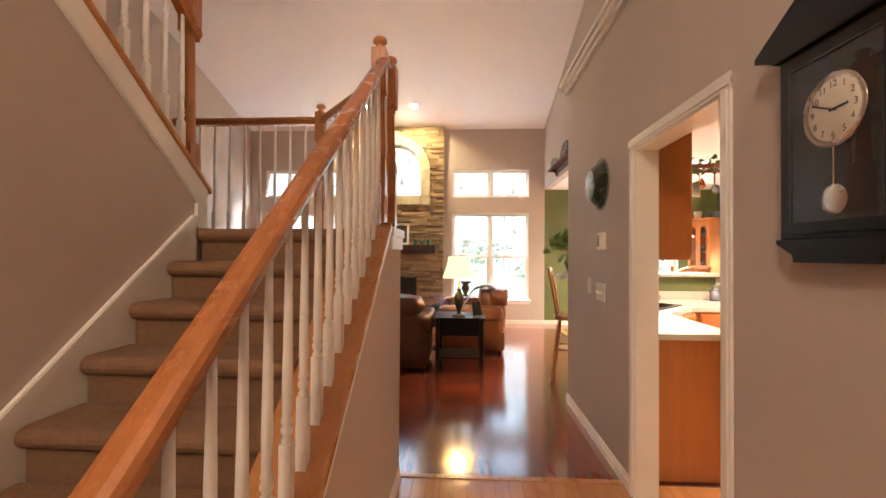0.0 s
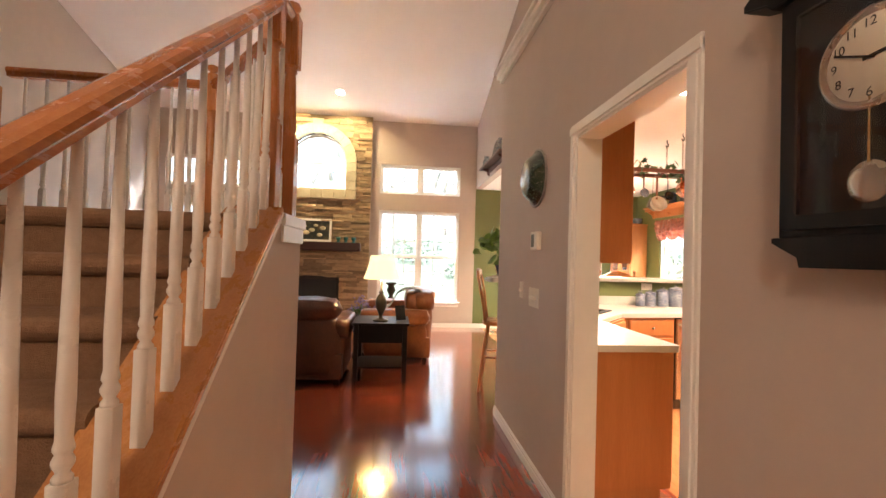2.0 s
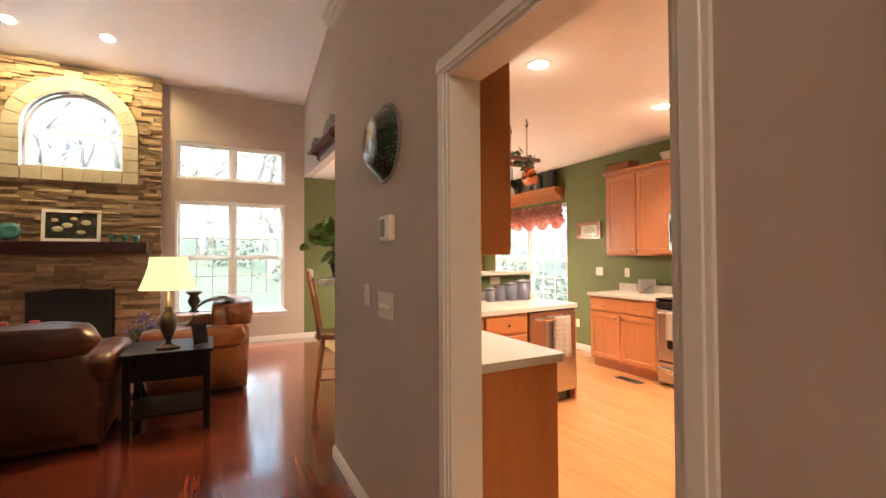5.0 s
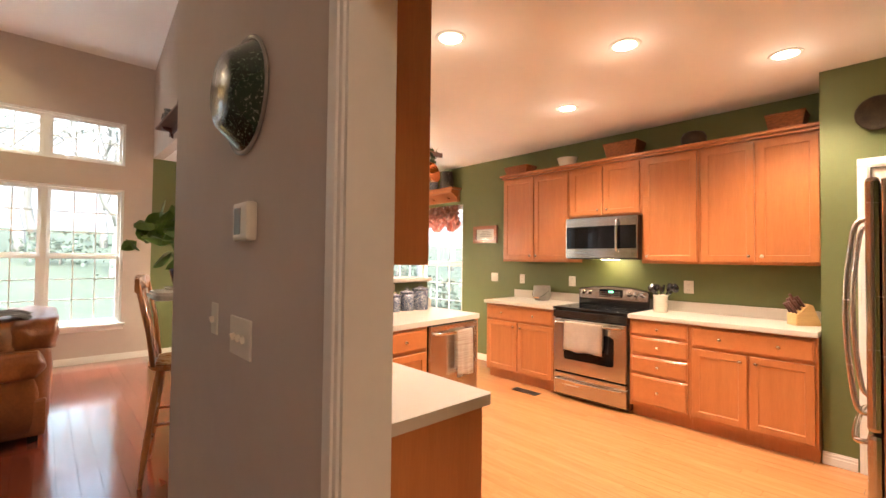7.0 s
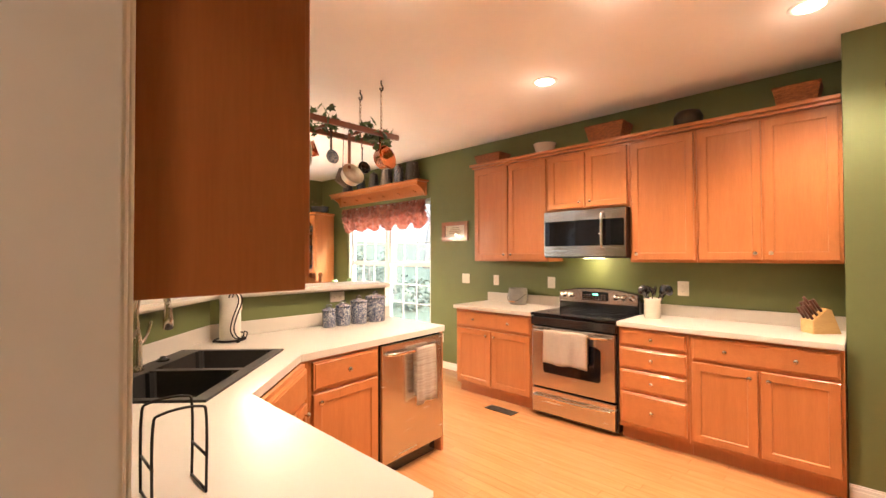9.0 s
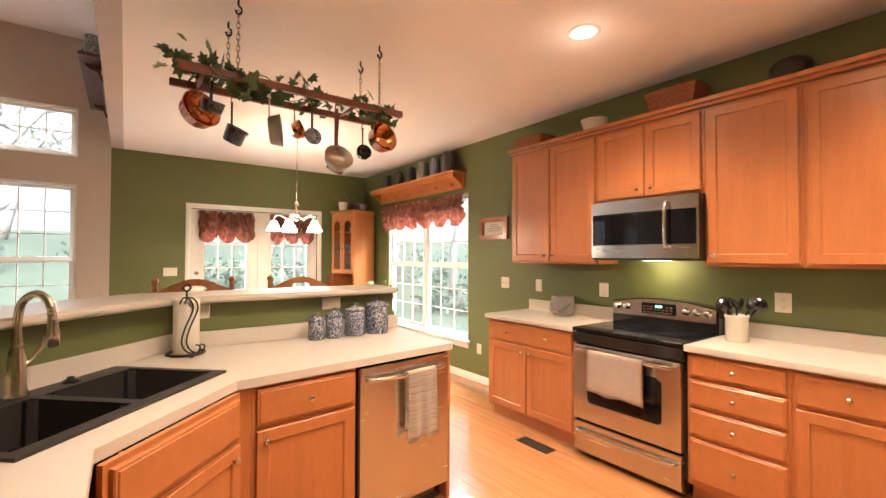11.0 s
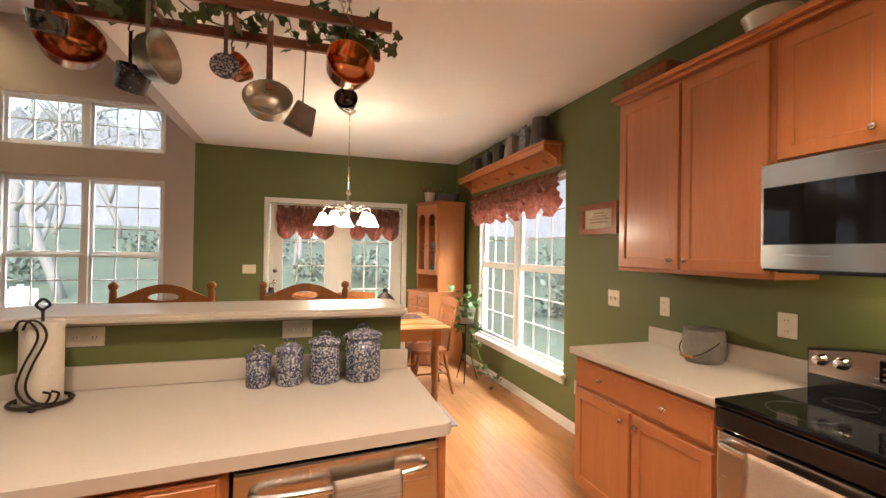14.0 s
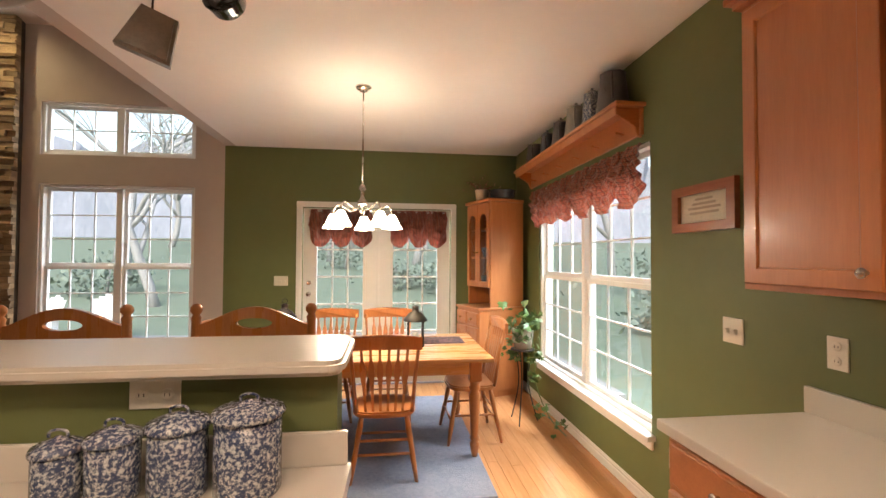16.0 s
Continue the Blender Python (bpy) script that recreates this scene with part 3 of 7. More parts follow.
# sink
t = thing("kitchen_sink", "black composite double-bowl drop-in sink", "sink")
rim = prism_hole(sq(0.42, 0.27), [sq(0.185, 0.195, SC - 0.205 * U - 0.025 * V), sq(0.185, 0.195, SC + 0.205 * U - 0.025 * V)], 0.912, 0.924)
part("rim", rim, M["granite"], t)
for s in (-1, 1):
    bm = bmesh.new()
    c = SC + s * 0.205 * U - 0.025 * V
    a = [bm.verts.new((x, y, 0.922)) for x, y in sq(0.186, 0.196, c)]
    b = [bm.verts.new((x, y, 0.72)) for x, y in sq(0.170, 0.180, c)]
    for i in range(4):
        bm.faces.new((a[i], a[(i + 1) % 4], b[(i + 1) % 4], b[i]))
    bm.faces.new(b)
    bmesh.ops.bevel(bm, geom=[e for e in bm.edges if not e.is_boundary], offset=0.03, segments=3, affect="EDGES")
    part("bowl", bm, M["granite"], t)
    part("drain", turned([(0, 0.004), (0.03, 0.004), (0.042, 0.001), (0.042, 0)], 16, (c.x, c.y, 0.7205)), M["nickel"], t)
part("stopper", turned([(0.028, 0), (0.03, 0.006), (0.022, 0.012), (0.014, 0.014), (0.012, 0.022), (0, 0.024)], 16, (*(SC + 0.17 * U + 0.225 * V), 0.924)), M["black"], t)

t = thing("faucet", "brushed nickel pull-down kitchen faucet behind the sink", "faucet")
fb = SC - 0.02 * U + 0.232 * V
F3 = lambda du, dv, z: (fb.x + du * U.x + dv * V.x, fb.y + du * U.y + dv * V.y, z)
part("base", turned([(0.034, 0), (0.034, 0.012), (0.028, 0.03), (0.026, 0.13), (0.017, 0.19), (0.015, 0.22)], 18, (fb.x, fb.y, 0.924)), M["nickel"], t)
part("spout", tube(curve_pts([F3(0, 0, 1.13), F3(0, 0, 1.20), F3(0.0, -0.02, 1.262), F3(0.0, -0.075, 1.29), F3(0.0, -0.125, 1.262), F3(0.0, -0.14, 1.20)], 6), 0.0135, 12), M["nickel"], t)
part("spray_head", moved(turned([(0.012, 0), (0.020, 0.004), (0.021, 0.05), (0.016, 0.085), (0.0145, 0.10)], 16), Matrix.Translation(F3(0, -0.14, 1.105))), M["nickel"], t)
part("lever", tube(curve_pts([F3(0.02, 0, 1.03), F3(0.05, -0.005, 1.05), F3(0.075, -0.01, 1.09), F3(0.09, -0.012, 1.13)], 4), 0.009, 10, taper=0.006), M["nickel"], t)

# paper towel holder
M["paper"] = mk("paper_towel", (0.80, 0.74, 0.64), (0.76, 0.70, 0.60), 0.95, scale=30, bump=0.2, bscale=120)
HP = (2.935, 5.585, 0.914)
t = thing("paper_towel_holder", "scrolled wrought-iron holder with a white paper roll", "towel holder", m=pose(*HP, 0, 0, 12))
part("base_ring", tube([(0.085 * math.cos(a * math.pi / 12), 0.085 * math.sin(a * math.pi / 12), 0.012) for a in range(25)], 0.006, 8), M["iron"], t)
part("roll", turned([(0.02, 0.014), (0.058, 0.014), (0.06, 0.018), (0.06, 0.285), (0.058, 0.289), (0.02, 0.289), (0.02, 0.014)], 28), M["paper"], t, "white paper towel roll")
part("rod", tube(curve_pts([(0, 0, 0.012), (0, 0, 0.30), (0.0, 0, 0.325), (0.018, 0, 0.345), (0, 0, 0.365), (-0.018, 0, 0.345), (0, 0, 0.325)], 5), 0.005, 8), M["iron"], t)
for s in (0, 0.022):
    part("scroll", tube(curve_pts([(-0.055 + s, -0.072, 0.27), (-0.04 + s, -0.074, 0.30), (-0.01 + s, -0.075, 0.29), (0.005 + s, -0.075, 0.24), (-0.03 + s, -0.075, 0.15), (-0.045 + s, -0.075, 0.08), (-0.02 + s, -0.076, 0.03), (0.025 + s, -0.078, 0.02), (0.04 + s, -0.076, 0.05), (0.02 + s, -0.075, 0.06)], 6), 0.004, 8), M["iron"], t)
for a in range(3):
    q = a * 2.09 + 0.5
    part("foot", turned([(0, 0), (0.010, 0.001), (0.011, 0.008), (0, 0.014)], 10, (0.085 * math.cos(q), 0.085 * math.sin(q), 0)), M["iron"], t)

# letter rack at the end of the worktop
t = thing("wire_rack", "small black wire rack on the worktop", "rack", m=pose(2.22, 3.86, 0.914))
for yy in (0, 0.10):
    part("hoop", tube(curve_pts([(-0.05, yy, 0.0), (-0.05, yy, 0.16), (-0.035, yy, 0.19), (0.035, yy, 0.19), (0.05, yy, 0.16), (0.05, yy, 0.0)], 5), 0.003, 8), M["iron"], t)
for z in (0.004, 0.08):
    part("crossbar", tube([(0.05, 0, z), (0.05, 0.10, z)], 0.003, 8), M["iron"], t)
    part("crossbar", tube([(-0.05, 0, z), (-0.05, 0.10, z)], 0.003, 8), M["iron"], t)

# canisters
def enamel(name, base, spots, amount=0.5):
    m = mk(name, base, spots, 0.25, scale=115, fine=0.3, spread=(amount - 0.03, amount + 0.03), coat=0.5)
    return m


M["speckle"] = enamel("blue_speckled_enamel", (0.04, 0.055, 0.105), (0.45, 0.45, 0.45), 0.525)
M["graystone"] = mk("grey_enamel", (0.24, 0.22, 0.19), (0.17, 0.155, 0.135), 0.3, scale=20, coat=0.4)
for x, r, hh in ((3.630, 0.050, 0.116), (3.748, 0.056, 0.136), (3.888, 0.066, 0.161), (4.046, 0.079, 0.184)):
    t = thing("canister", "blue and white speckled enamel lidded canister on the worktop", "canister", "graduated canisters", pose(x, 5.615, 0.914))
    part("pot", turned([(0, 0), (r * 0.92, 0), (r * 0.96, 0.006), (r * 0.96, hh), (r * 0.92, hh + 0.001), (0, hh + 0.001)], 32), M["speckle"], t)
    part("lid", turned([(r * 0.97, hh - 0.004), (r * 1.06, hh - 0.002), (r * 1.075, hh + 0.005), (r * 1.0, hh + 0.013), (r * 0.75, hh + 0.020), (r * 0.45, hh + 0.026), (r * 0.15, hh + 0.030), (r * 0.12, hh + 0.033), (0, hh + 0.033)], 32), M["speckle"], t)
    part("lid_handle", tube(curve_pts([(-0.02, 0, hh + 0.030), (-0.018, 0, hh + 0.042), (0, 0, hh + 0.047), (0.018, 0, hh + 0.042), (0.02, 0, hh + 0.030)], 4), 0.0035, 8), M["speckle"], t)

# outlets and switches
M["plate"] = mk("ivory_plate", (0.74, 0.69, 0.58), (0.71, 0.66, 0.55), 0.4, scale=8)
M["slot"] = mk("dark_slot", (0.05, 0.045, 0.04), (0.04, 0.035, 0.03), 0.6)


def outlet(m, w=0.072, h=0.115, kind="outlet", n=1, label="ivory double socket plate on the wall"):
    """Plate facing -y in its own frame, centred."""
    t = thing("wall_outlet" if kind == "outlet" else "light_switch", label, "outlet" if kind == "outlet" else "light switch", m=m)
    part("plate", box(-w / 2, w / 2, -0.006, 0.001, -h / 2, h / 2, 0.003), M["plate"], t)
    if kind == "outlet":
        for s in (-1, 1):
            a = (s * w * 0.25, 0) if w > h else (0, s * h * 0.22)
            part("socket", moved(turned([(0.016, 0), (0.016, 0.003), (0.014, 0.004), (0, 0.004)], 14), pose(a[0], -0.005, a[1], 90)), M["plate"], t)
            for q in (-0.006, 0.006):
                part("slot", box(a[0] + q - 0.001, a[0] + q + 0.001, -0.0096, -0.008, a[1] - 0.005, a[1] + 0.004), M["slot"], t)
    else:
        for k in range(n):
            u = (k - (n - 1) / 2) * 0.046
            part("toggle", moved(box(-0.005, 0.005, -0.016, 0.0, -0.011, 0.011, 0.002), pose(u, -0.005, 0, 18)), M["plate"], t)
    return t


outlet(pose(3.775, 5.74, 1.115, 0, 0, 0), 0.125, 0.075, label="ivory four-way socket plate below the bar")
outlet(pose(3.00, 5.74, 1.115, 0, 0, 0), 0.125, 0.075, label="ivory socket plate behind the paper towels")
WR = lambda y, z: pose(XR, y, z, 0, 0, -90)
outlet(WR(6.30, 1.155), 0.115, 0.115, "switch", 2, "ivory double light switch plate")
outlet(WR(5.84, 1.15))
outlet(WR(5.13, 1.15), 0.085, 0.115)
outlet(WR(3.90, 1.15), 0.085, 0.12)
outlet(WR(6.72, 0.38))
outlet(pose(3.155, YB, 1.215), 0.155, 0.11, "switch", 3, "ivory triple light switch plate by the garden doors")
WH = lambda y, z: pose(HX0, y, z, 0, 0, -90)
outlet(WH(4.23, 1.16), 0.07, 0.115, "switch", 1, "ivory single light switch on the hall wall")
outlet(WH(3.945, 1.13), 0.195, 0.125, "switch", 3, "ivory triple light switch on the hall wall")

# range
t = thing("kitchen_range", "stainless steel range with black glass cooktop", "range", m=RIGHT(5.33, 4.988))
w = 0.768
part("body", box(0, w, 0.03, 0.60, 0.02, 0.895, 0.003), M["black"], t)
d = part("oven_door", box(0.008, w - 0.008, -0.012, 0.03, 0.27, 0.80, 0.008), M["steel"], t, "brushed steel oven door")
part("window", slab_xz([(0.14, 0.40), (0.63, 0.40), (0.645, 0.42), (0.645, 0.66), (0.60, 0.685), (0.17, 0.685), (0.125, 0.66), (0.125, 0.42)], -0.016, -0.010), M["blackglass"], d, "dark oven window")
part("door_handle", tube(curve_pts([(0.05, -0.012, 0.765), (0.06, -0.055, 0.77), (0.15, -0.065, 0.77), (w / 2, -0.07, 0.77), (w - 0.15, -0.065, 0.77), (w - 0.06, -0.055, 0.77), (w - 0.05, -0.012, 0.765)], 5), 0.013, 10), M["chrome"], d, "polished bar handle")
part("control_band", box(0.0, w, -0.01, 0.03, 0.81, 0.885, 0.006), M["black"], t)
d = part("warming_drawer", box(0.008, w - 0.008, -0.012, 0.03, 0.045, 0.255, 0.008), M["steel"], t)
part("drawer_handle", tube(curve_pts([(0.05, -0.012, 0.195), (0.07, -0.04, 0.195), (w / 2, -0.05, 0.19), (w - 0.07, -0.04, 0.195), (w - 0.05, -0.012, 0.195)], 6), 0.011, 10), M["chrome"], d)
part("cooktop", box(-0.004, w + 0.004, -0.012, 0.615, 0.893, 0.918, 0.006), M["blackglass"], t, "black glass cooktop")
M["burner"] = mk("burner_print", (0.035, 0.035, 0.037), (0.03, 0.03, 0.032), 0.2)
for u, v, r in ((0.2, 0.16, 0.11), (0.57, 0.16, 0.09), (0.2, 0.42, 0.08), (0.57, 0.42, 0.11)):
    part("burner_ring", turned([(r - 0.006, 0), (r - 0.006, 0.0006), (r, 0.0006), (r, 0), (r - 0.006, 0)], 32, (u, v, 0.918)), M["burner"], t)
back = slab_xz([(0.0, 0.918), (w, 0.918), (w, 1.00), (w, 1.085), (w * 0.75, 1.115), (w * 0.5, 1.125), (w * 0.25, 1.115), (0, 1.085)], 0.50, 0.60, 0.005)
part("backguard", back, M["black"], t)
bp = part("control_panel", slab_xz([(0.012, 0.985), (w - 0.012, 0.985), (w - 0.012, 1.078), (w * 0.75, 1.108), (w * 0.5, 1.118), (w * 0.25, 1.108), (0.012, 1.078)], 0.488, 0.502, 0.003), M["steel"], t, "brushed steel control panel")
part("display", box(0.25, 0.50, 0.483, 0.49, 1.01, 1.09, 0.002), M["blackglass"], bp)
M["led"] = mk("green_digits", (0.1, 0.5, 0.3), (0.1, 0.5, 0.3), 0.5, emit=(0.2, 1.0, 0.5), power=1.2)
for k in range(3):
    part("digit", box(0.355 + 0.018 * k, 0.367 + 0.018 * k, 0.4815, 0.4835, 1.058, 1.074), M["led"], bp)
for r in range(3):
    for c in range(8):
        if not (r == 2 and 3 <= c <= 5):
            part("button", box(0.262 + 0.028 * c, 0.280 + 0.028 * c, 0.4815, 0.4835, 1.018 + 0.02 * r, 1.026 + 0.02 * r), M["steel"], bp)
for u in (0.06, 0.135, 0.57, 0.64, 0.71):
    part("knob", moved(turned([(0.026, 0), (0.026, 0.005), (0.021, 0.008), (0.019, 0.03), (0.016, 0.033), (0, 0.033)], 18), pose(u, 0.489, 1.05, 90)), M["chrome"], bp)


def towel(m, w, front, back, material, label, seed):
    """A towel folded over a bar along x at the origin."""
    rnd = random.Random(seed)
    bm = bmesh.new()
    nu, path = 18, []
    for k in range(10):
        path.append((-0.016, -front + front * k / 10))
    for k in range(7):
        a = math.pi - math.pi * k / 6
        path.append((0.016 * math.cos(a), 0.016 * math.sin(a)))
    for k in range(1, 9):
        path.append((0.016, -back * k / 8))
    ph = rnd.random() * 6
    grid = [[bm.verts.new((-w / 2 + w * i / nu + 0.004 * math.sin(ph + 5 * z), y - (0.007 * math.sin(i * 0.9 + ph) * min(1, -z * 5) if z < 0 and y < 0 else 0), z + (0.006 * math.sin(i * 0.5 + ph) if k == 0 else 0))) for i in range(nu + 1)] for k, (y, z) in enumerate(path)]
    for a, b in zip(grid, grid[1:]):
        for i in range(nu):
            f = bm.faces.new((a[i], a[i + 1], b[i + 1], b[i]))
            f.smooth = True
    bmesh.ops.solidify(bm, geom=bm.faces[:], thickness=0.004)
    return solid("kitchen_towel", bm, material, label, "towel", m=m)


M["towel"] = mk("cream_terry", (0.80, 0.67, 0.55), (0.74, 0.61, 0.49), 0.95, scale=25, bump=0.5, bscale=300)
M["waffle"] = mk("striped_cotton", (0.82, 0.74, 0.63), (0.62, 0.48, 0.37), 0.95, scale=2.0, stretch=(1, 1, 40), bump=0.4, bscale=200, spread=(0.45, 0.6))
towel(RIGHT(5.33, 4.988) @ pose(0.365, -0.068, 0.772), 0.40, 0.27, 0.22, M["towel"], "cream terry towel hung over the oven handle", 3)

# microwave
t = thing("microwave", "stainless steel over-range microwave with black glass door", "microwave", m=RIGHT(5.56, 4.992))
w, z0, z1 = 0.765, 1.408, 1.836
part("body", box(0, w, 0.012, 0.385, z0, z1, 0.003), M["black"], t)
bow = lambda u: -0.030 * (1 - ((u - w / 2) / (w / 2)) ** 2)


def bowed(u0, u1, za, zb, y, n=14):
    bm = bmesh.new()
    a = [(u0 + (u1 - u0) * k / n) for k in range(n + 1)]
    pts = [(u, y + bow(u)) for u in a] + [(u1, 0.02), (u0, 0.02)]
    return prism(pts, za, zb, 0.002)


d = part("door", bowed(0, w, z0 + 0.012, z1 - 0.004, 0.0), M["steel"], t, "bowed steel door")
part("glass", bowed(0.012, w - 0.012, z0 + 0.105, z1 - 0.095, -0.003), M["blackglass"], d, "black glass door front")
part("door_handle", tube(curve_pts([(0.585, -0.02, z0 + 0.07), (0.585, -0.058, z0 + 0.10), (0.585, -0.066, (z0 + z1) / 2), (0.585, -0.058, z1 - 0.07), (0.585, -0.02, z1 - 0.04)], 6), 0.012, 10), M["chrome"], d, "polished curved handle")
part("vent", box(0.05, w - 0.05, 0.02, 0.36, z0 - 0.004, z0 + 0.002), M["black"], t)
part("lamp_lens", box(0.3, 0.47, 0.20, 0.27, z0 - 0.007, z0 - 0.003), mk("lamp_lens", (0.9, 0.8, 0.6), None, 0.4, emit=(1, 0.75, 0.45), power=6), t)

# dishwasher
t = thing("dishwasher", "stainless steel dishwasher in the peninsula", "dishwasher", m=PEN @ pose(0.572, 0, 0))
w = 0.598
part("body", box(0.004, w - 0.004, 0.0, 0.6, 0.10, 0.872), M["black"], t)
d = part("door", box(0.004, w - 0.004, -0.026, 0.0, 0.115, 0.862, 0.006), M["steel"], t)
part("door_handle", tube(curve_pts([(0.05, -0.026, 0.80), (0.065, -0.058, 0.803), (0.16, -0.066, 0.80), (w / 2, -0.068, 0.798), (w - 0.16, -0.066, 0.80), (w - 0.065, -0.058, 0.803), (w - 0.05, -0.026, 0.80)], 5), 0.012, 10), M["chrome"], d, "polished bar handle")
part("toe_panel", box(0.004, w - 0.004, 0.05, 0.07, 0.0, 0.10), M["black"], t)
towel(PEN @ pose(0.572 + 0.36, -0.067, 0.802), 0.20, 0.36, 0.30, M["waffle"], "striped cotton towel hung over the dishwasher handle", 5)

# refrigerator
t = thing("refrigerator", "stainless steel refrigerator with curved bar handles", "refrigerator", m=pose(5.10, 2.56, 0, 0, 0, 180))
part("body", box(0, 0.90, 0.0, 0.78, 0.02, 1.78, 0.006), M["steel"], t)
for u0, u1, hu in ((0.004, 0.446, 0.40), (0.454, 0.896, 0.50)):
    d = part("door", box(u0, u1, -0.055, -0.004, 0.62, 1.79, 0.02), M["steel"], t)
    hu2 = 0.80 if hu == 0.5 else hu
    part("door_handle", tube(curve_pts([(hu2, -0.055, 0.68), (hu2, -0.10, 0.74), (hu2, -0.13, 1.14), (hu2, -0.10, 1.54), (hu2, -0.055, 1.60)], 6), 0.013, 10), M["steel"], d)
d = part("freezer_drawer", box(0.004, 0.896, -0.055, -0.004, 0.05, 0.61, 0.02), M["steel"], t)
part("drawer_handle", tube(curve_pts([(0.1, -0.055, 0.55), (0.12, -0.10, 0.55), (0.45, -0.112, 0.55), (0.78, -0.10, 0.55), (0.80, -0.055, 0.55)], 6), 0.013, 10), M["steel"], d)
part("grille", box(0.02, 0.88, 0.0, 0.1, 0.0, 0.022), M["black"], t)

# pantry door
casing("trim_pantry", 1.86, 2.645, 2.03, PX, -1, "y", "white casing of the pantry door")
dr = struct("door_1", box(PX + 0.01, PX + 0.045, 1.863, 2.642, 0.006, 2.027, 0.002), M["trim"], "white panelled pantry door, closed", "door")
for u0, u1 in ((1.95, 2.22), (2.29, 2.56)):
    for za, zb in ((0.22, 0.78), (0.95, 1.55), (1.66, 1.90)):
        part("panel", box(PX + 0.006, PX + 0.012, u0, u1, za, zb, 0.004), M["trim"], dr)
part("door_knob", moved(turned([(0.012, 0), (0.012, 0.03), (0.028, 0.04), (0.026, 0.06), (0, 0.066)], 16), pose(PX + 0.01, 2.58, 0.95, 0, -90)), M["nickel"], dr)
M["patina"] = mk("dark_patina", (0.035, 0.026, 0.018), (0.07, 0.05, 0.03), 0.45, 0.5, scale=14, bump=0.2)
solid("wall_tray", moved(turned([(0, 0.012), (0.075, 0.012), (0.085, 0.016), (0.105, 0.028), (0.115, 0.028), (0.112, 0.02), (0.09, 0.0), (0, 0.0)], 32), pose(PX - 0.001, 2.605, 2.385, 0, -90)), M["patina"], "round dark metal tray hung over the pantry door", "tray")

# things on the worktops
t = thing("enamel_bucket", "grey enamel bucket with a wire bail on the worktop", "bucket", m=pose(5.80, 5.455, 0.914))
part("pail", turned([(0, 0.002), (0.082, 0), (0.096, 0.03), (0.102, 0.08), (0.100, 0.145), (0.094, 0.16), (0.099, 0.17), (0.094, 0.17), (0.088, 0.158), (0.095, 0.08), (0.085, 0.02), (0, 0.012)], 32), M["graystone"], t)
part("bail", tube(curve_pts([(-0.02, 0.106, 0.115), (-0.09, 0.07, 0.06), (-0.118, 0, 0.035), (-0.09, -0.07, 0.06), (-0.02, -0.106, 0.115)], 6), 0.003, 8), M["iron"], t)
part("grip", tube([(-0.118, 0.035, 0.037), (-0.120, 0, 0.035), (-0.118, -0.035, 0.037)], 0.007, 10), M["oak"], t, "wooden grip")
M["cream"] = mk("cream_stoneware", (0.72, 0.66, 0.55), (0.66, 0.60, 0.49), 0.25, scale=9, coat=0.4)
t = thing("utensil_crock", "cream stoneware crock of black cooking utensils", "crock", m=pose(5.70, 4.07, 0.914))
part("crock", turned([(0, 0.004), (0.056, 0), (0.062, 0.006), (0.062, 0.145), (0.066, 0.15), (0.066, 0.162), (0.058, 0.162), (0.054, 0.15), (0.054, 0.02), (0, 0.016)], 28), M["cream"], t)
rnd = random.Random(8)
for k in range(8):
    a, l = k * 0.785 + 0.3, rnd.uniform(0.20, 0.26)
    dx, dy = math.cos(a) * rnd.uniform(0.05, 0.11), math.sin(a) * rnd.uniform(0.05, 0.11)
    u = part("utensil", tube([(dx * 0.25, dy * 0.25, 0.02), (dx * 0.7, dy * 0.7, l * 0.7), (dx, dy, l * 0.9)], 0.005, 8), M["black"], t)
    sh = bmesh.new()
    bmesh.ops.create_uvsphere(sh, u_segments=12, v_segments=8, radius=1)
    moved(sh, Matrix.LocRotScale((dx * 1.15, dy * 1.15, l), Euler((rnd.uniform(-0.5, 0.5), rnd.uniform(-0.5, 0.5), a)), (0.034, 0.016, 0.045)))
    part("blade", sh, M["black"], u)
t = thing("knife_block", "light wooden knife block with brown-handled knives", "knife block", m=pose(5.72, 3.04, 0.914, 0, 0, 222))
M["blockwood"] = mk("pale_block_wood", (0.62, 0.40, 0.17), (0.52, 0.31, 0.12), 0.4, scale=4, stretch=(8, 1, 8), bump=0.03, fine=0.4)
part("block", slab_yz([(-0.075, 0), (0.105, 0), (0.045, 0.155), (0.015, 0.165), (-0.075, 0.085)], -0.055, 0.055, 0.004), M["blockwood"], t)
M["handle"] = mk("dark_handle", (0.10, 0.035, 0.02), (0.06, 0.02, 0.012), 0.4, scale=12)
for a in range(3):
    for b in range(3):
        p = Vector((-0.034 + 0.034 * a, -0.062 + 0.028 * b, 0.092 + 0.0249 * b))
        d = Vector((0, -0.55, 0.835))
        part("knife_handle", tube([p, p + d * (0.085 + 0.012 * ((a + b) % 3))], 0.009, 8), M["handle"], t)

# things on top of the wall cabinets
M["wicker"] = mk("orange_wicker", (0.36, 0.12, 0.03), (0.17, 0.05, 0.014), 0.6, scale=30, stretch=(1, 1, 3), bump=0.7, bscale=90)


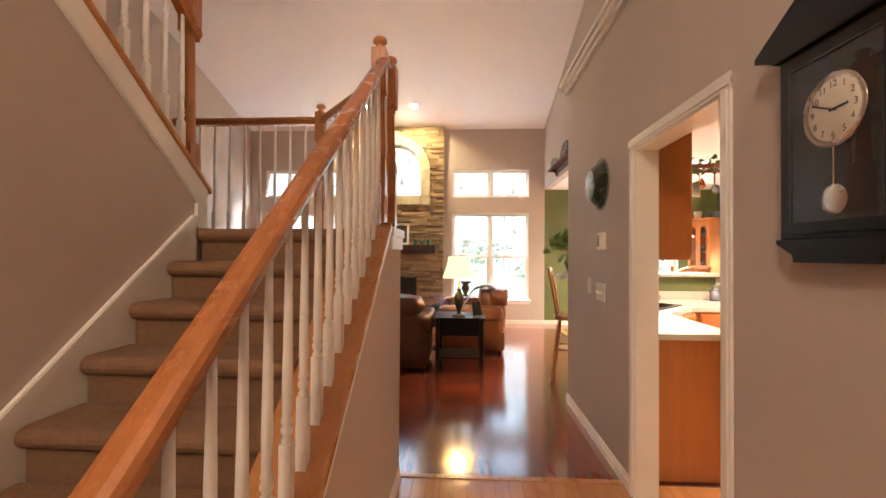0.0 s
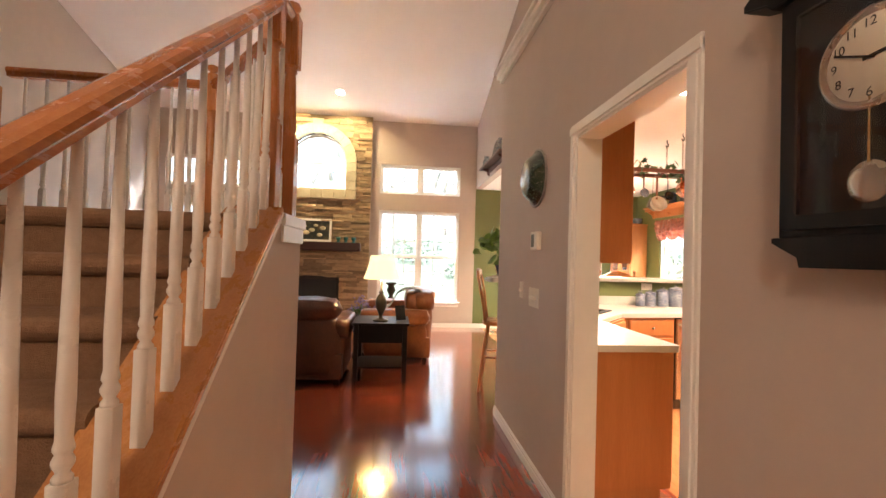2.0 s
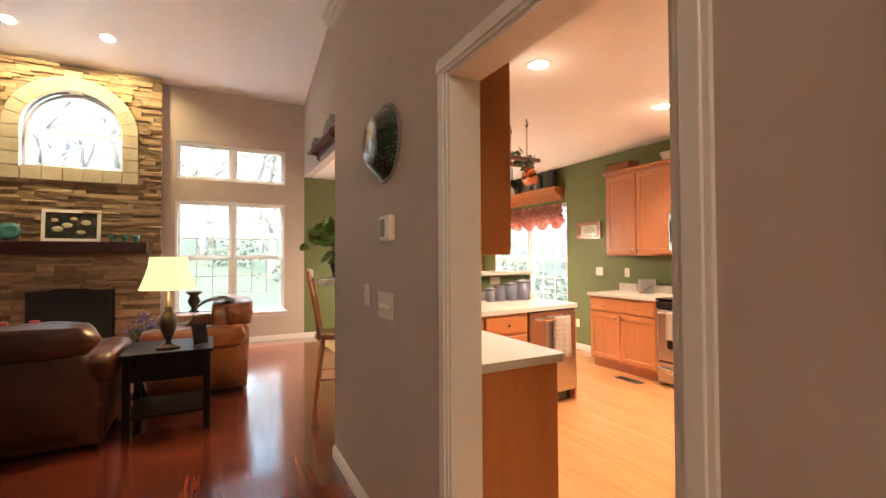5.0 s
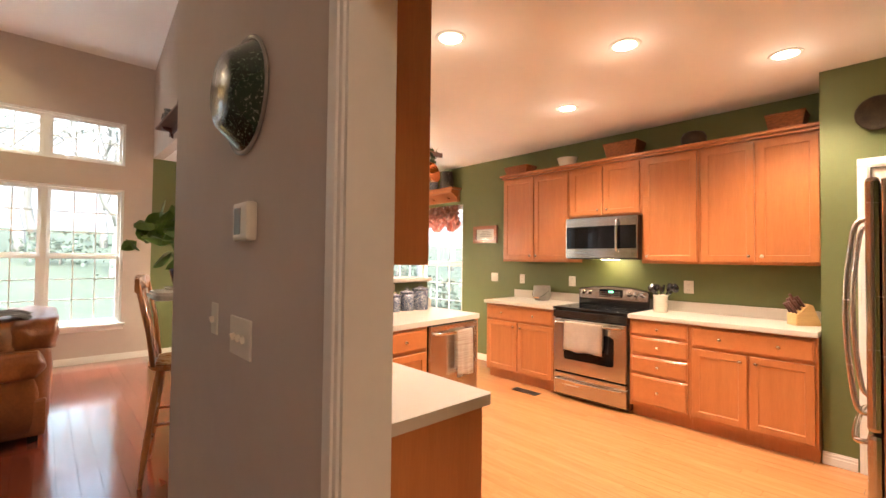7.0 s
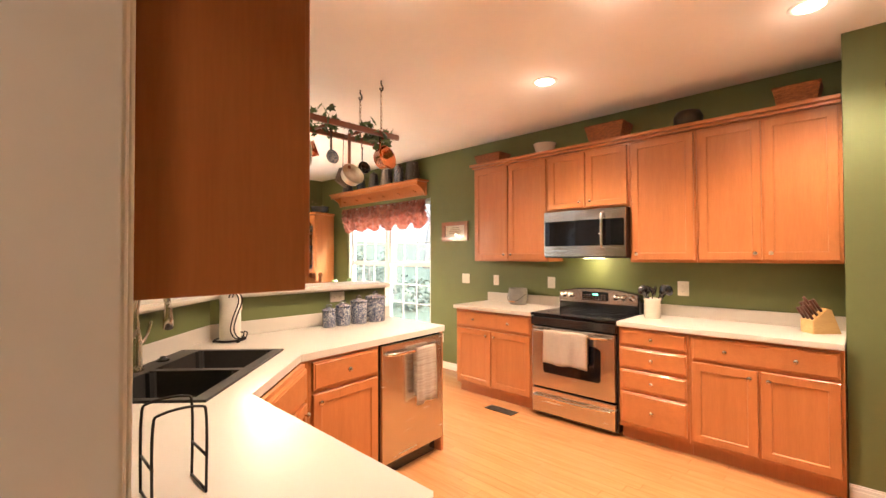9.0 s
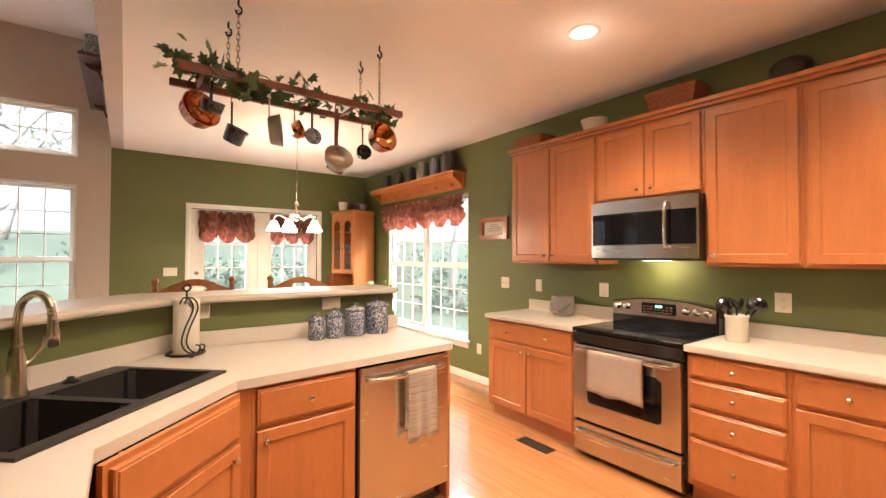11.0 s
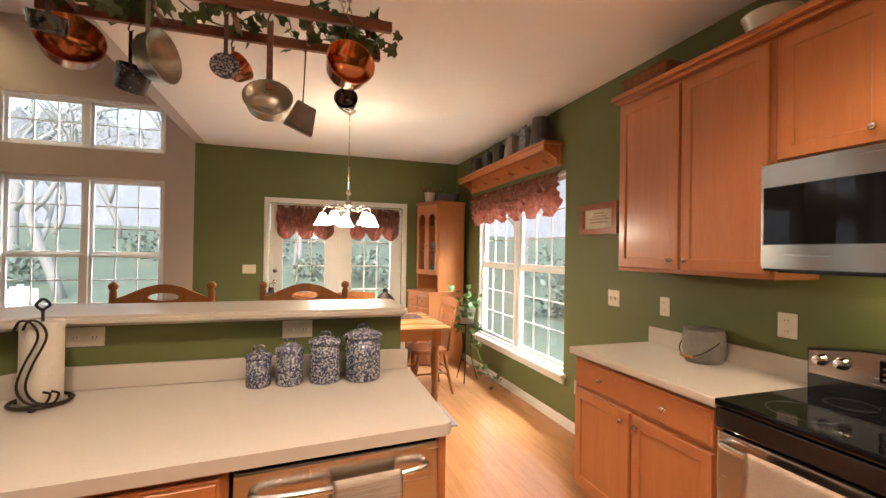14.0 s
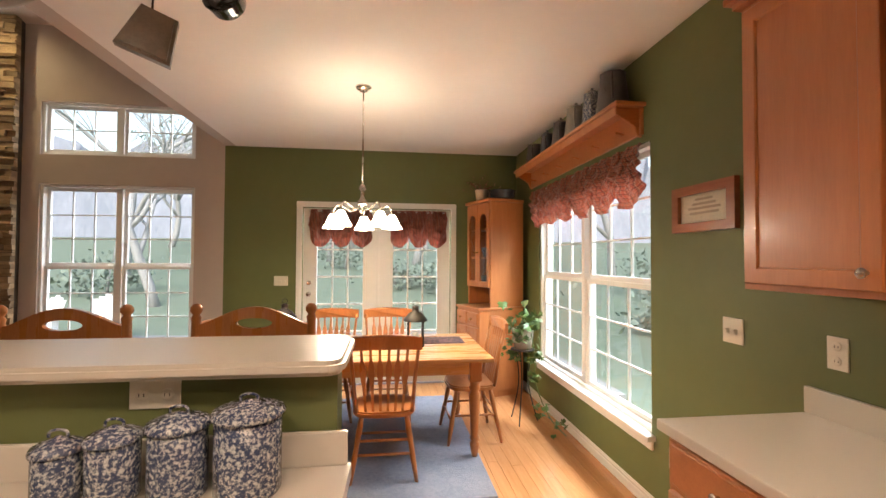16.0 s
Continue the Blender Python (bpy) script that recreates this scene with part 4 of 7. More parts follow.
def basket(y, w, d, h, label, flare=1.18, handle=False):
    t = thing("wicker_basket", label, "basket", m=pose(5.765, y, 2.439, 0, 0, -90))
    bm = bmesh.new()
    prof = []
    for k in range(8):
        s = (1 + (flare - 1) * k / 7) / flare
        prof += [(s, h * k / 8), (s * 1.02 + 0.004, h * (k + 0.35) / 8), (s * 1.02 + 0.004, h * (k + 0.75) / 8)]
    prof += [(1.0, h), (0.93, h), (0.90 / flare, 0.01)]
    rings = [[bm.verts.new((a * w * s / 2, b * d * s / 2, z)) for a, b in ((-1, -1), (0, -1.02), (1, -1), (1.02, 0), (1, 1), (0, 1.02), (-1, 1), (-1.02, 0))] for s, z in prof]
    for a, b in zip(rings, rings[1:]):
        for i in range(8):
            bm.faces.new((a[i], a[(i + 1) % 8], b[(i + 1) % 8], b[i]))
    bm.faces.new(rings[0][::-1])
    bm.faces.new(rings[-1])
    bmesh.ops.recalc_face_normals(bm, faces=bm.faces[:])
    part("body", bm, M["wicker"], t)
    part("rim", tube([(-w / 2, -d / 2, h), (w / 2, -d / 2, h), (w / 2, d / 2, h), (-w / 2, d / 2, h), (-w / 2, -d / 2, h)], 0.008, 6), M["wicker"], t)
    return t


basket(5.76, 0.34, 0.20, 0.10, "low orange wicker basket on the wall cabinets")
basket(4.45, 0.34, 0.22, 0.15, "wide flared wicker basket on the wall cabinets", 1.25)
basket(3.13, 0.25, 0.20, 0.13, "orange wicker basket on the wall cabinets", 1.2)
solid("mixing_bowl", turned([(0, 0), (0.07, 0), (0.085, 0.02), (0.11, 0.10), (0.115, 0.105), (0.105, 0.105), (0.08, 0.03), (0, 0.015)], 32), M["cream"], "white ceramic bowl on the wall cabinets", "bowl", m=pose(5.76, 5.10, 2.439))
solid("dark_crock", turned([(0, 0), (0.08, 0), (0.10, 0.03), (0.105, 0.09), (0.085, 0.13), (0.06, 0.14), (0.055, 0.13), (0, 0.12)], 28), M["patina"], "dark rounded pot in shadow on the wall cabinets", "pot", m=pose(5.78, 3.81, 2.439))

# recessed ceiling lights
M["lamp"] = mk("lamp_glow", (1, 0.9, 0.75), None, 0.5, emit=(1.0, 0.80, 0.55), power=14)
for x, y in ((3.23, 4.38), (4.08, 3.68), (4.94, 3.01), (4.83, 4.54)):
    t = thing("recessed_light", "lit round recessed ceiling light with white trim", "ceiling light", "recessed kitchen lights", pose(x, y, ZK))
    part("trim_ring", turned([(0.068, -0.001), (0.070, -0.007), (0.092, -0.006), (0.096, -0.001), (0.096, 0.0), (0.068, 0.0)], 32), M["trim"], t)
    part("lens", turned([(0, -0.0035), (0.066, -0.0035), (0.068, -0.0005), (0, -0.0005)], 32), M["lamp"], t)
    spot("recessed_lamp", (x, y, ZK - 0.02), KITCHEN_W, 125, size=0.07)
    # added bulb without a fixture below each lens, brightens the ceiling round it
    bulb("recessed_lamp_spill", (x, y, ZK - 0.16), 0.25, WARM, 0.05)
bulb("hood_lamp", (5.75, 4.60, 1.385), 1.0, (1, 0.8, 0.5), 0.03)

# floor register
t = thing("floor_vent", "brown metal floor register in the oak floor", "floor vent", m=pose(5.20, 5.24, 0.0, 0, 0, 90))
part("frame", prism_hole([(-0.15, -0.055), (0.15, -0.055), (0.15, 0.055), (-0.15, 0.055)], [[(-0.13, -0.036), (0.13, -0.036), (0.13, 0.036), (-0.13, 0.036)]], 0.001, 0.006), M["patina"], t)
part("back", box(-0.13, 0.13, -0.036, 0.036, 0.0005, 0.0015), M["slot"], t)
for k in range(9):
    part("slat", box(-0.126 + 0.03 * k, -0.118 + 0.03 * k, -0.036, 0.036, 0.002, 0.005), M["patina"], t)

# pot rack
t = thing("pot_rack", "wooden ladder pot rack hung on chains", "pot rack")
RZ = 2.345
M["rackwood"] = mk("red_brown_wood", (0.22, 0.065, 0.025), (0.14, 0.04, 0.016), 0.4, scale=5, stretch=(1, 9, 9), bump=0.03)
part("rail", box(2.85, 4.11, 5.395, 5.42, RZ - 0.02, RZ + 0.02, 0.004), M["rackwood"], t)
part("rail", box(2.85, 4.11, 5.665, 5.69, RZ - 0.02, RZ + 0.02, 0.004), M["rackwood"], t)
for x in (2.98, 3.26, 3.53, 3.80, 4.03):
    part("rung", tube([(x, 5.40, RZ), (x, 5.69, RZ)], 0.010, 10), M["rackwood"], t)
for x, y in ((3.13, 5.4075), (3.13, 5.6775), (3.945, 5.4075), (3.945, 5.6775)):
    ch = bmesh.new()
    n = 11
    for k in range(n):
        z = RZ + 0.03 + (ZK - 0.075 - RZ - 0.03) * k / (n - 1)
        ring = [(0.008 * math.cos(a * 0.785), 0, 0.022 * math.sin(a * 0.785)) for a in range(9)]
        moved_ring = [Matrix.Translation((x, y, z)) @ pose(0, 0, 0, 0, 0, 90 * (k % 2)) @ Vector(p) for p in ring]
        tube(moved_ring, 0.0025, 5, ch)
    part("chain", ch, M["nickel"], t)
    part("ceiling_hook", tube(curve_pts([(x, y, ZK), (x, y, ZK - 0.03), (x + 0.014, y, ZK - 0.045), (x + 0.012, y, ZK - 0.07), (x - 0.006, y, ZK - 0.075), (x - 0.014, y, ZK - 0.06)], 5), 0.0055, 8), M["iron"], t)

M["copper"] = mk("polished_copper", (0.72, 0.27, 0.12), (0.58, 0.19, 0.075), 0.16, 1.0, scale=8)
M["tin"] = mk("worn_tin", (0.55, 0.50, 0.42), (0.40, 0.35, 0.28), 0.32, 1.0, scale=12)
M["darkspeckle"] = enamel("dark_speckled_enamel", (0.02, 0.024, 0.035), (0.25, 0.26, 0.28), 0.62)


def pan(name, label, x, y, drop, r, depth, material, tilt, handle, hmat, category="pan", yaw=0.0):
    """A pan hung by its handle from a rail at (x, y): bowl of radius r, facing along -y before turning."""
    t = thing(name, label, category, "hanging cookware", pose(x, y, RZ - 0.012, 0, 0, yaw))
    part("hook", tube(curve_pts([(0, 0.0, 0.040), (0.012, 0, 0.02), (0.0, 0, -0.01), (-0.008, 0, -0.035), (0, 0, -0.045), (0.008, 0, -0.035)], 4), 0.0028, 6), M["iron"], t)
    hz = -0.04
    part("handle", moved(box(-handle[1] / 2, handle[1] / 2, -0.004, 0.004, hz - handle[0], hz, 0.003), Matrix()), hmat, t)
    c = hz - handle[0] - r * math.cos(radians(tilt)) * 0.92
    body = turned([(0, 0.0), (r * 0.80, 0.0), (r * 0.88, depth * 0.15), (r, depth), (r * 1.03, depth), (r * 1.03, depth * 1.05), (r * 0.985, depth * 1.05), (r * 0.84, depth * 0.2), (0, depth * 0.08)], 28)
    part("bowl", moved(body, pose(0, -0.0, c, 90 - tilt)), material, t)
    return t


pan("copper_mould", "round copper mould hanging from the rack", 2.965, 5.655, 0, 0.10, 0.07, M["copper"], 18, (0.02, 0.02), M["copper"], "mould", 25)
pan("ladle", "black enamel ladle hanging from the rack", 3.01, 5.41, 0, 0.055, 0.05, M["black"], 75, (0.14, 0.014), M["black"], "ladle", 30)
pan("dipper", "dark speckled enamel dipper hanging from the rack", 3.15, 5.665, 0, 0.060, 0.085, M["darkspeckle"], 60, (0.20, 0.012), M["black"], "dipper", 40)
pan("colander", "pierced tin colander hanging from the rack", 3.285, 5.40, 0, 0.085, 0.06, M["tin"], 5, (0.12, 0.016), M["tin"], "colander", 70)
pan("copper_cup", "small copper pan hanging from the rack", 3.504, 5.675, 0, 0.058, 0.05, M["copper"], 20, (0.05, 0.012), M["copper"], "pan", 55)
pan("skimmer", "blue speckled enamel skimmer hanging from the rack", 3.52, 5.41, 0, 0.047, 0.02, M["speckle"], 8, (0.15, 0.014), M["handle"], "skimmer", 5)
pan("brass_pan", "worn tin saucepan with a wooden handle on the rack", 3.665, 5.41, 0, 0.082, 0.055, M["tin"], 28, (0.25, 0.022), M["rackwood"], "pan", 0)
pan("small_ladle", "small black ladle hanging from the rack", 3.965, 5.68, 0, 0.05, 0.04, M["black"], 15, (0.13, 0.008), M["iron"], "ladle", -10)
pan("copper_jelly_mould", "fluted copper mould hanging from the rack", 3.935, 5.41, 0, 0.088, 0.075, M["copper"], 12, (0.07, 0.014), M["copper"], "mould", 10)
tt = thing("enamel_dustpan", "grey enamel scoop hanging from the rack", "scoop", "hanging cookware", pose(3.78, 5.672, RZ - 0.012, 0, 0, 20))
part("hook", tube([(0, 0, 0.035), (0.01, 0, 0), (0, 0, -0.25)], 0.0028, 6), M["iron"], tt)
part("scoop", moved(slab_xz([(-0.042, -0.06), (0.042, -0.06), (0.062, 0.06), (-0.062, 0.06)], -0.015, 0.025, 0.008), pose(0, 0, -0.30, 0, 198, 0)), M["graystone"], tt)

M["ivy"] = mk("ivy_leaf", (0.045, 0.085, 0.022), (0.10, 0.15, 0.05), 0.45, scale=6, vary=0.35)


def leaf_bm(bm, m, s, lobes=True):
    pts = [(0, 0), (0.35, -0.12), (0.62, 0.10), (0.42, 0.32), (0.55, 0.62), (0.22, 0.60), (0, 1.05), (-0.22, 0.60), (-0.55, 0.62), (-0.42, 0.32), (-0.62, 0.10), (-0.35, -0.12)] if lobes else [(0, 0), (0.25, 0.25), (0.32, 0.55), (0.18, 0.85), (0, 1.05), (-0.18, 0.85), (-0.32, 0.55), (-0.25, 0.25)]
    c = bm.verts.new(m @ Vector((0, 0.4 * s, 0.06 * s)))
    ring = [bm.verts.new(m @ Vector((x * s, y * s, -0.10 * s * abs(x)))) for x, y in pts]
    for i in range(len(ring)):
        bm.faces.new((c, ring[i], ring[(i + 1) % len(ring)]))


def leaves(name, parent, spots, material, seed, label="", lobes=True):
    """Clumps of leaves: (x, y, z, spread, count, size)."""
    rnd = random.Random(seed)
    bm = bmesh.new()
    for x, y, z, sp, n, s in spots:
        for _ in range(n):
            p = (x + rnd.gauss(0, sp), y + rnd.gauss(0, sp * 0.8), z + rnd.gauss(0, sp * 0.7))
            leaf_bm(bm, pose(*p, rnd.uniform(-80, 80), rnd.uniform(-60, 60), rnd.uniform(0, 360)), s * rnd.uniform(0.6, 1.2), lobes)
    return part(name, bm, material, parent, label)


t = thing("ivy_garland", "green trailing ivy garland wound along the pot rack", "garland")
part("vine", tube(curve_pts([(2.88 + 0.1 * k, 5.41 + 0.27 * (0.5 + 0.5 * math.sin(k * 1.3)), RZ + 0.03 + 0.015 * math.sin(k * 2.1)) for k in range(13)], 4), 0.003, 6), M["ivy"], t)
leaves("foliage", t, [(2.90, 5.45, RZ + 0.05, 0.055, 10, 0.075), (3.0, 5.62, RZ + 0.06, 0.05, 10, 0.075), (3.12, 5.45, RZ + 0.00, 0.055, 18, 0.08), (3.18, 5.60, RZ + 0.04, 0.055, 12, 0.075), (3.22, 5.42, RZ - 0.03, 0.045, 11, 0.07), (3.38, 5.6, RZ + 0.04, 0.05, 7, 0.055),
                      (3.52, 5.45, RZ + 0.02, 0.055, 18, 0.065), (3.60, 5.62, RZ + 0.03, 0.05, 8, 0.055), (3.74, 5.66, RZ + 0.03, 0.05, 9, 0.055), (3.85, 5.5, RZ + 0.02, 0.05, 10, 0.055), (3.95, 5.44, RZ - 0.03, 0.06, 28, 0.065), (4.05, 5.62, RZ + 0.03, 0.05, 14, 0.06)], M["ivy"], 11)

# ---- stairs ----
RISE, RUN, NOSE8 = 0.169, 0.222, 2.90
NS = 9
SX0, SX1 = -0.48, 0.325
LZ = RISE * NS
SL = RISE / RUN
M["railoak"] = mk("handrail_oak", (0.45, 0.175, 0.055), (0.34, 0.115, 0.033), 0.26, scale=3, stretch=(8, 1, 8), bump=0.04, fine=0.4, coat=0.5)
M["white"] = mk("white_gloss_paint", (0.80, 0.78, 0.74), (0.76, 0.74, 0.70), 0.28, scale=5, bump=0.02)


def sweep(profile, p0, p1, up=(0, 0, 1)):
    """A bar with the given cross-section (side, up) from p0 to p1, its ends upright."""
    bm = bmesh.new()
    p0, p1 = Vector(p0), Vector(p1)
    d = (p1 - p0).normalized()
    side = d.cross(Vector(up)).normalized()
    rings = [[bm.verts.new(p + side * a + Vector(up) * b) for a, b in profile] for p in (p0, p1)]
    n = len(profile)
    for i in range(n):
        bm.faces.new((rings[0][i], rings[0][(i + 1) % n], rings[1][(i + 1) % n], rings[1][i]))
    bm.faces.new(rings[0][::-1])
    bm.faces.new(rings[1])
    bmesh.ops.recalc_face_normals(bm, faces=bm.faces[:])
    return bm


HAND = [(-0.022, -0.03), (0.022, -0.03), (0.024, -0.012), (0.034, 0.0), (0.034, 0.016), (0.026, 0.029), (0.012, 0.035), (-0.012, 0.035), (-0.026, 0.029), (-0.034, 0.016), (-0.034, 0.0), (-0.024, -0.012)]

t = thing("staircase", "carpeted lower stair flight with rounded tan nosings", "staircase")
for i in range(NS):
    yn = NOSE8 - RUN * (NS - 1 - i)
    z = RISE * (i + 1)
    y1 = yn + RUN + 0.02 if i < NS - 1 else yn + 0.3
    st = slab_yz([(yn + 0.042, max(0.0, z - RISE - 0.02)), (yn + 0.040, z - 0.072), (yn + 0.026, z - 0.068), (yn + 0.010, z - 0.056), (yn + 0.001, z - 0.040), (yn + 0.001, z - 0.026), (yn + 0.008, z - 0.012), (yn + 0.022, z - 0.003), (yn + 0.045, z), (y1, z), (y1, max(0.0, z - RISE - 0.02))], SX0 + 0.021, SX1 - 0.002)
    bmesh.ops.subdivide_edges(st, edges=[e for e in st.edges if abs(e.verts[0].co.x - e.verts[1].co.x) > 0.5], cuts=1)
    part("step", st, M["carpet"], t, "tan carpeted step")

# landing with a cut corner
KF, KI = 0.515, 0.327                          # knee wall faces
LY = 3.42                                      # where the landing's corner is cut
LAND = [(0.41, 3.19), (0.41, LY - 0.05), (-0.34, 4.25), (-1.62, 4.25), (-1.62, 2.92), (-0.552, 2.92), (-0.552, 3.19)]
struct("floor_landing", prism(LAND, LZ - 0.15, LZ - 0.001), M["carpet"], "tan carpeted stair landing", "landing")
edge = [(KF, 3.06), (KF, LY), (-0.27, 4.35), (-1.66, 4.35), (-1.66, 4.25), (-0.34, 4.25), (0.41, LY - 0.05), (KI, LY - 0.05), (KI, 3.06)]
struct("wall_landing", prism(edge, 0, LZ - 0.005), M["beige"], "beige wall under the landing", "wall")
capl = [(KF + 0.015, 3.035), (KF + 0.015, LY + 0.008), (-0.264, 4.368), (-1.66, 4.368), (-1.66, 4.24), (-0.35, 4.24), (KI - 0.02, LY + 0.03), (KI - 0.02, 3.035)]
struct("trim_landing_cap", prism(capl, LZ - 0.005, LZ + 0.022, 0.006), M["oak"], "golden oak cap round the landing", "trim")
bm = prism([(KF + 0.022, 3.04), (KF + 0.022, LY + 0.012), (-0.260, 4.377), (-1.66, 4.377), (-1.66, 4.352), (-0.269, 4.352), (KF + 0.001, LY + 0.001), (KF + 0.001, 3.04)], LZ - 0.030, LZ + 0.018, 0.004)
prism([(KF + 0.012, 3.05), (KF + 0.012, LY + 0.006), (-0.264, 4.364), (-1.66, 4.364), (-1.66, 4.352), (-0.269, 4.352), (KF + 0.001, LY + 0.001), (KF + 0.001, 3.05)], LZ - 0.100, LZ - 0.031, 0.003, bm)
struct("trim_landing_fascia", bm, M["trim"], "white moulded fascia round the landing", "trim")

# knee wall beside the flight
CAP = lambda y: 1.475 + SL * (y - 2.90)
y0k = 1.03
kw = slab_yz([(y0k, 0), (3.06, 0), (3.06, CAP(2.97) - 0.03), (2.97, CAP(2.97) - 0.03), (y0k, CAP(y0k) - 0.03)], KI, KF)
struct("wall_stair_knee", kw, M["beige"], "beige knee wall beside the stairs", "half wall")
moulding("baseboard", ((KF, y0k), (KF, LY)), 0, 0.085, 0.014, (1, 0), BB)
cp = slab_yz([(y0k - 0.01, CAP(y0k - 0.01) - 0.029), (3.03, CAP(3.03) - 0.029), (3.03, CAP(3.03) - 0.012), (2.985, CAP(2.985)), (y0k - 0.01, CAP(y0k - 0.01))], KI - 0.02, KF + 0.015, 0.004)
struct("trim_knee_cap", cp, M["oak"], "golden oak cap on the stair knee wall", "trim")
wt = slab_yz([(y0k, CAP(y0k) - 0.060), (3.055, CAP(3.055) - 0.060), (3.055, CAP(3.03) - 0.031), (3.03, CAP(3.03) - 0.031), (y0k, CAP(y0k) - 0.031)], KF + 0.001, KF + 0.013, 0.003)
struct("trim_knee_edge", wt, M["trim"], "white moulding under the knee wall cap", "trim")


def baluster(length):
    """White turned baluster with a square foot, its foot at the origin."""
    bm = box(-0.016, 0.016, -0.016, 0.016, -0.03, 0.20, 0.002)
    turned([(0.0, 0.198), (0.0155, 0.198), (0.0155, 0.208), (0.010, 0.216), (0.0165, 0.228), (0.0165, 0.236), (0.012, 0.246), (0.0155, 0.252), (0.0155, 0.258), (0.0125, 0.27), (0.0145, 0.34), (0.008, length), (0.0, length)], 10, bm=bm)
    return bm


def newel(m, label, base=0.42, height=1.06):
    t = thing("newel_post", label, "newel post", "oak newel posts", m)
    w = 0.041
    part("base_block", box(-w, w, -w, w, 0, base, 0.004), M["oakv"], t)
    up = height - 0.33
    part("shaft", turned([(0.039, base), (0.039, base + 0.012), (0.030, base + 0.02), (0.037, base + 0.035), (0.036, base + 0.06), (0.026, up - 0.05), (0.024, up - 0.035), (0.033, up - 0.024), (0.026, up - 0.015), (0.038, up - 0.004), (0.038, up)], 18), M["oakv"], t)
    part("head_block", box(-w, w, -w, w, up, up + 0.25, 0.005), M["oakv"], t)
    z = up + 0.25
    part("finial", turned([(0.030, z), (0.034, z + 0.008), (0.022, z + 0.016), (0.022, z + 0.026), (0.037, z + 0.036), (0.040, z + 0.048), (0.034, z + 0.062), (0.014, z + 0.072), (0, z + 0.074)], 20), M["oakv"], t)
    return t


PN = "golden oak newel post with turned shaft and ball cap"
newel(pose(0.435, 3.125, LZ + 0.018), PN, 0.40, 1.075)
newel(pose(0.452, 3.365, LZ + 0.018), PN, 0.40, 1.075)
newel(pose(-0.30, 4.30, LZ + 0.018), PN, 0.42, 1.12)
newel(pose(-0.545, 2.945, LZ), "golden oak newel post at the foot of the upper flight", 0.45, 1.36)
newel(pose(0.455, 1.06, 0.0), "golden oak newel post at the foot of the stairs", 0.36, 1.02)

t = thing("stair_railing", "golden oak handrail on white turned balusters", "railing")
RT = lambda y: 2.298 + SL * (y - 2.90)
part("handrail", sweep(HAND, (0.455, 1.08, RT(1.08)), (0.455, 3.09, RT(3.09))), M["railoak"], t, "golden oak handrail")
n = 17
for k in range(n):
    y = 3.014 - 0.114 * k
    part("baluster", moved(baluster(RT(y) - CAP(y) - 0.02), Matrix.Translation((0.452, y, CAP(y)))), M["white"], t, "white turned baluster")
t = thing("landing_railing", "oak railing with white balusters round the landing", "railing")
ZR = LZ + 0.985
for a, b in (((0.452, 3.365), (-0.29, 4.30)), ((-0.30, 4.30), (-1.60, 4.30)), ((0.437, 3.16), (0.450, 3.33))):
    a, b = Vector(a), Vector(b)
    d = (b - a).normalized()
    L = (b - a).length
    part("handrail", sweep(HAND, (*(a + d * 0.03), ZR), (*(b - d * 0.03), ZR)), M["railoak"], t)
    n = max(1, round(L / 0.125) - 1)
    for k in range(n):
        p = a + (b - a) * ((k + 1) / (n + 1))
        part("baluster", moved(baluster(ZR - LZ - 0.035), Matrix.Translation((p.x, p.y, LZ + 0.022))), M["white"], t)

# upper flight, seen from below beside the lower one
UP = lambda y: 1.686 + 0.745 * (2.90 - y)
yt = -0.9
struct("wall_stair_side", slab_yz([(YF, 0), (2.97, 0), (2.97, UP(2.97) + 0.10), (yt, UP(yt) + 0.10), (YF, UP(yt) + 0.10)], -0.55, SX0), M["beige"], "beige wall below the upper stair flight", "wall")
bm = slab_yz([(2.99, UP(2.99) - 0.02), (2.99, UP(2.99) + 0.105), (yt, UP(yt) + 0.105), (yt, UP(yt) - 0.02)], SX0 + 0.001, SX0 + 0.022, 0.003)
bx(bm, SX0 + 0.001, SX0 + 0.020, 2.905, 2.99, LZ + 0.0, UP(2.99) + 0.03, 0.003)
struct("trim_upper_stringer", bm, M["trim"], "white stringer of the upper stair flight", "trim")
struct("trim_upper_cap", slab_yz([(3.01, UP(3.01) + 0.106), (3.01, UP(3.01) + 0.134), (yt, UP(yt) + 0.134), (yt, UP(yt) + 0.106)], -0.565, SX0 + 0.034, 0.004), M["oak"], "golden oak cap on the upper stringer", "trim")
y0s = NOSE8 - (NS - 1) * RUN - 0.18
SK = lambda y: LZ + SL * (y - NOSE8)
bm = slab_yz([(y0s, 0.0), (y0s, SK(y0s) + 0.022), (NOSE8, LZ + 0.022), (2.904, LZ + 0.022), (2.904, LZ - 0.2), (NOSE8, LZ - 0.3), (NOSE8 - (NS - 2) * RUN, 0.0)], SX0 + 0.001, SX0 + 0.018, 0.002)
struct("trim_stair_skirt", bm, M["trim"], "white skirting board beside the carpeted steps", "trim")
bm = slab_yz([(y0s, SK(y0s) + 0.02), (y0s, SK(y0s) + 0.085), (2.87, SK(2.87) + 0.085), (2.902, SK(2.87) + 0.085), (2.902, LZ + 0.02), (2.87, SK(2.87) + 0.02)], SX0 + 0.002, SX0 + 0.026, 0.004)
struct("trim_stair_skirt_cap", bm, M["trim"], "white cap of the stair skirting board", "trim")
t = thing("upper_stair_railing", "oak handrail and white balusters of the upper flight", "railing")
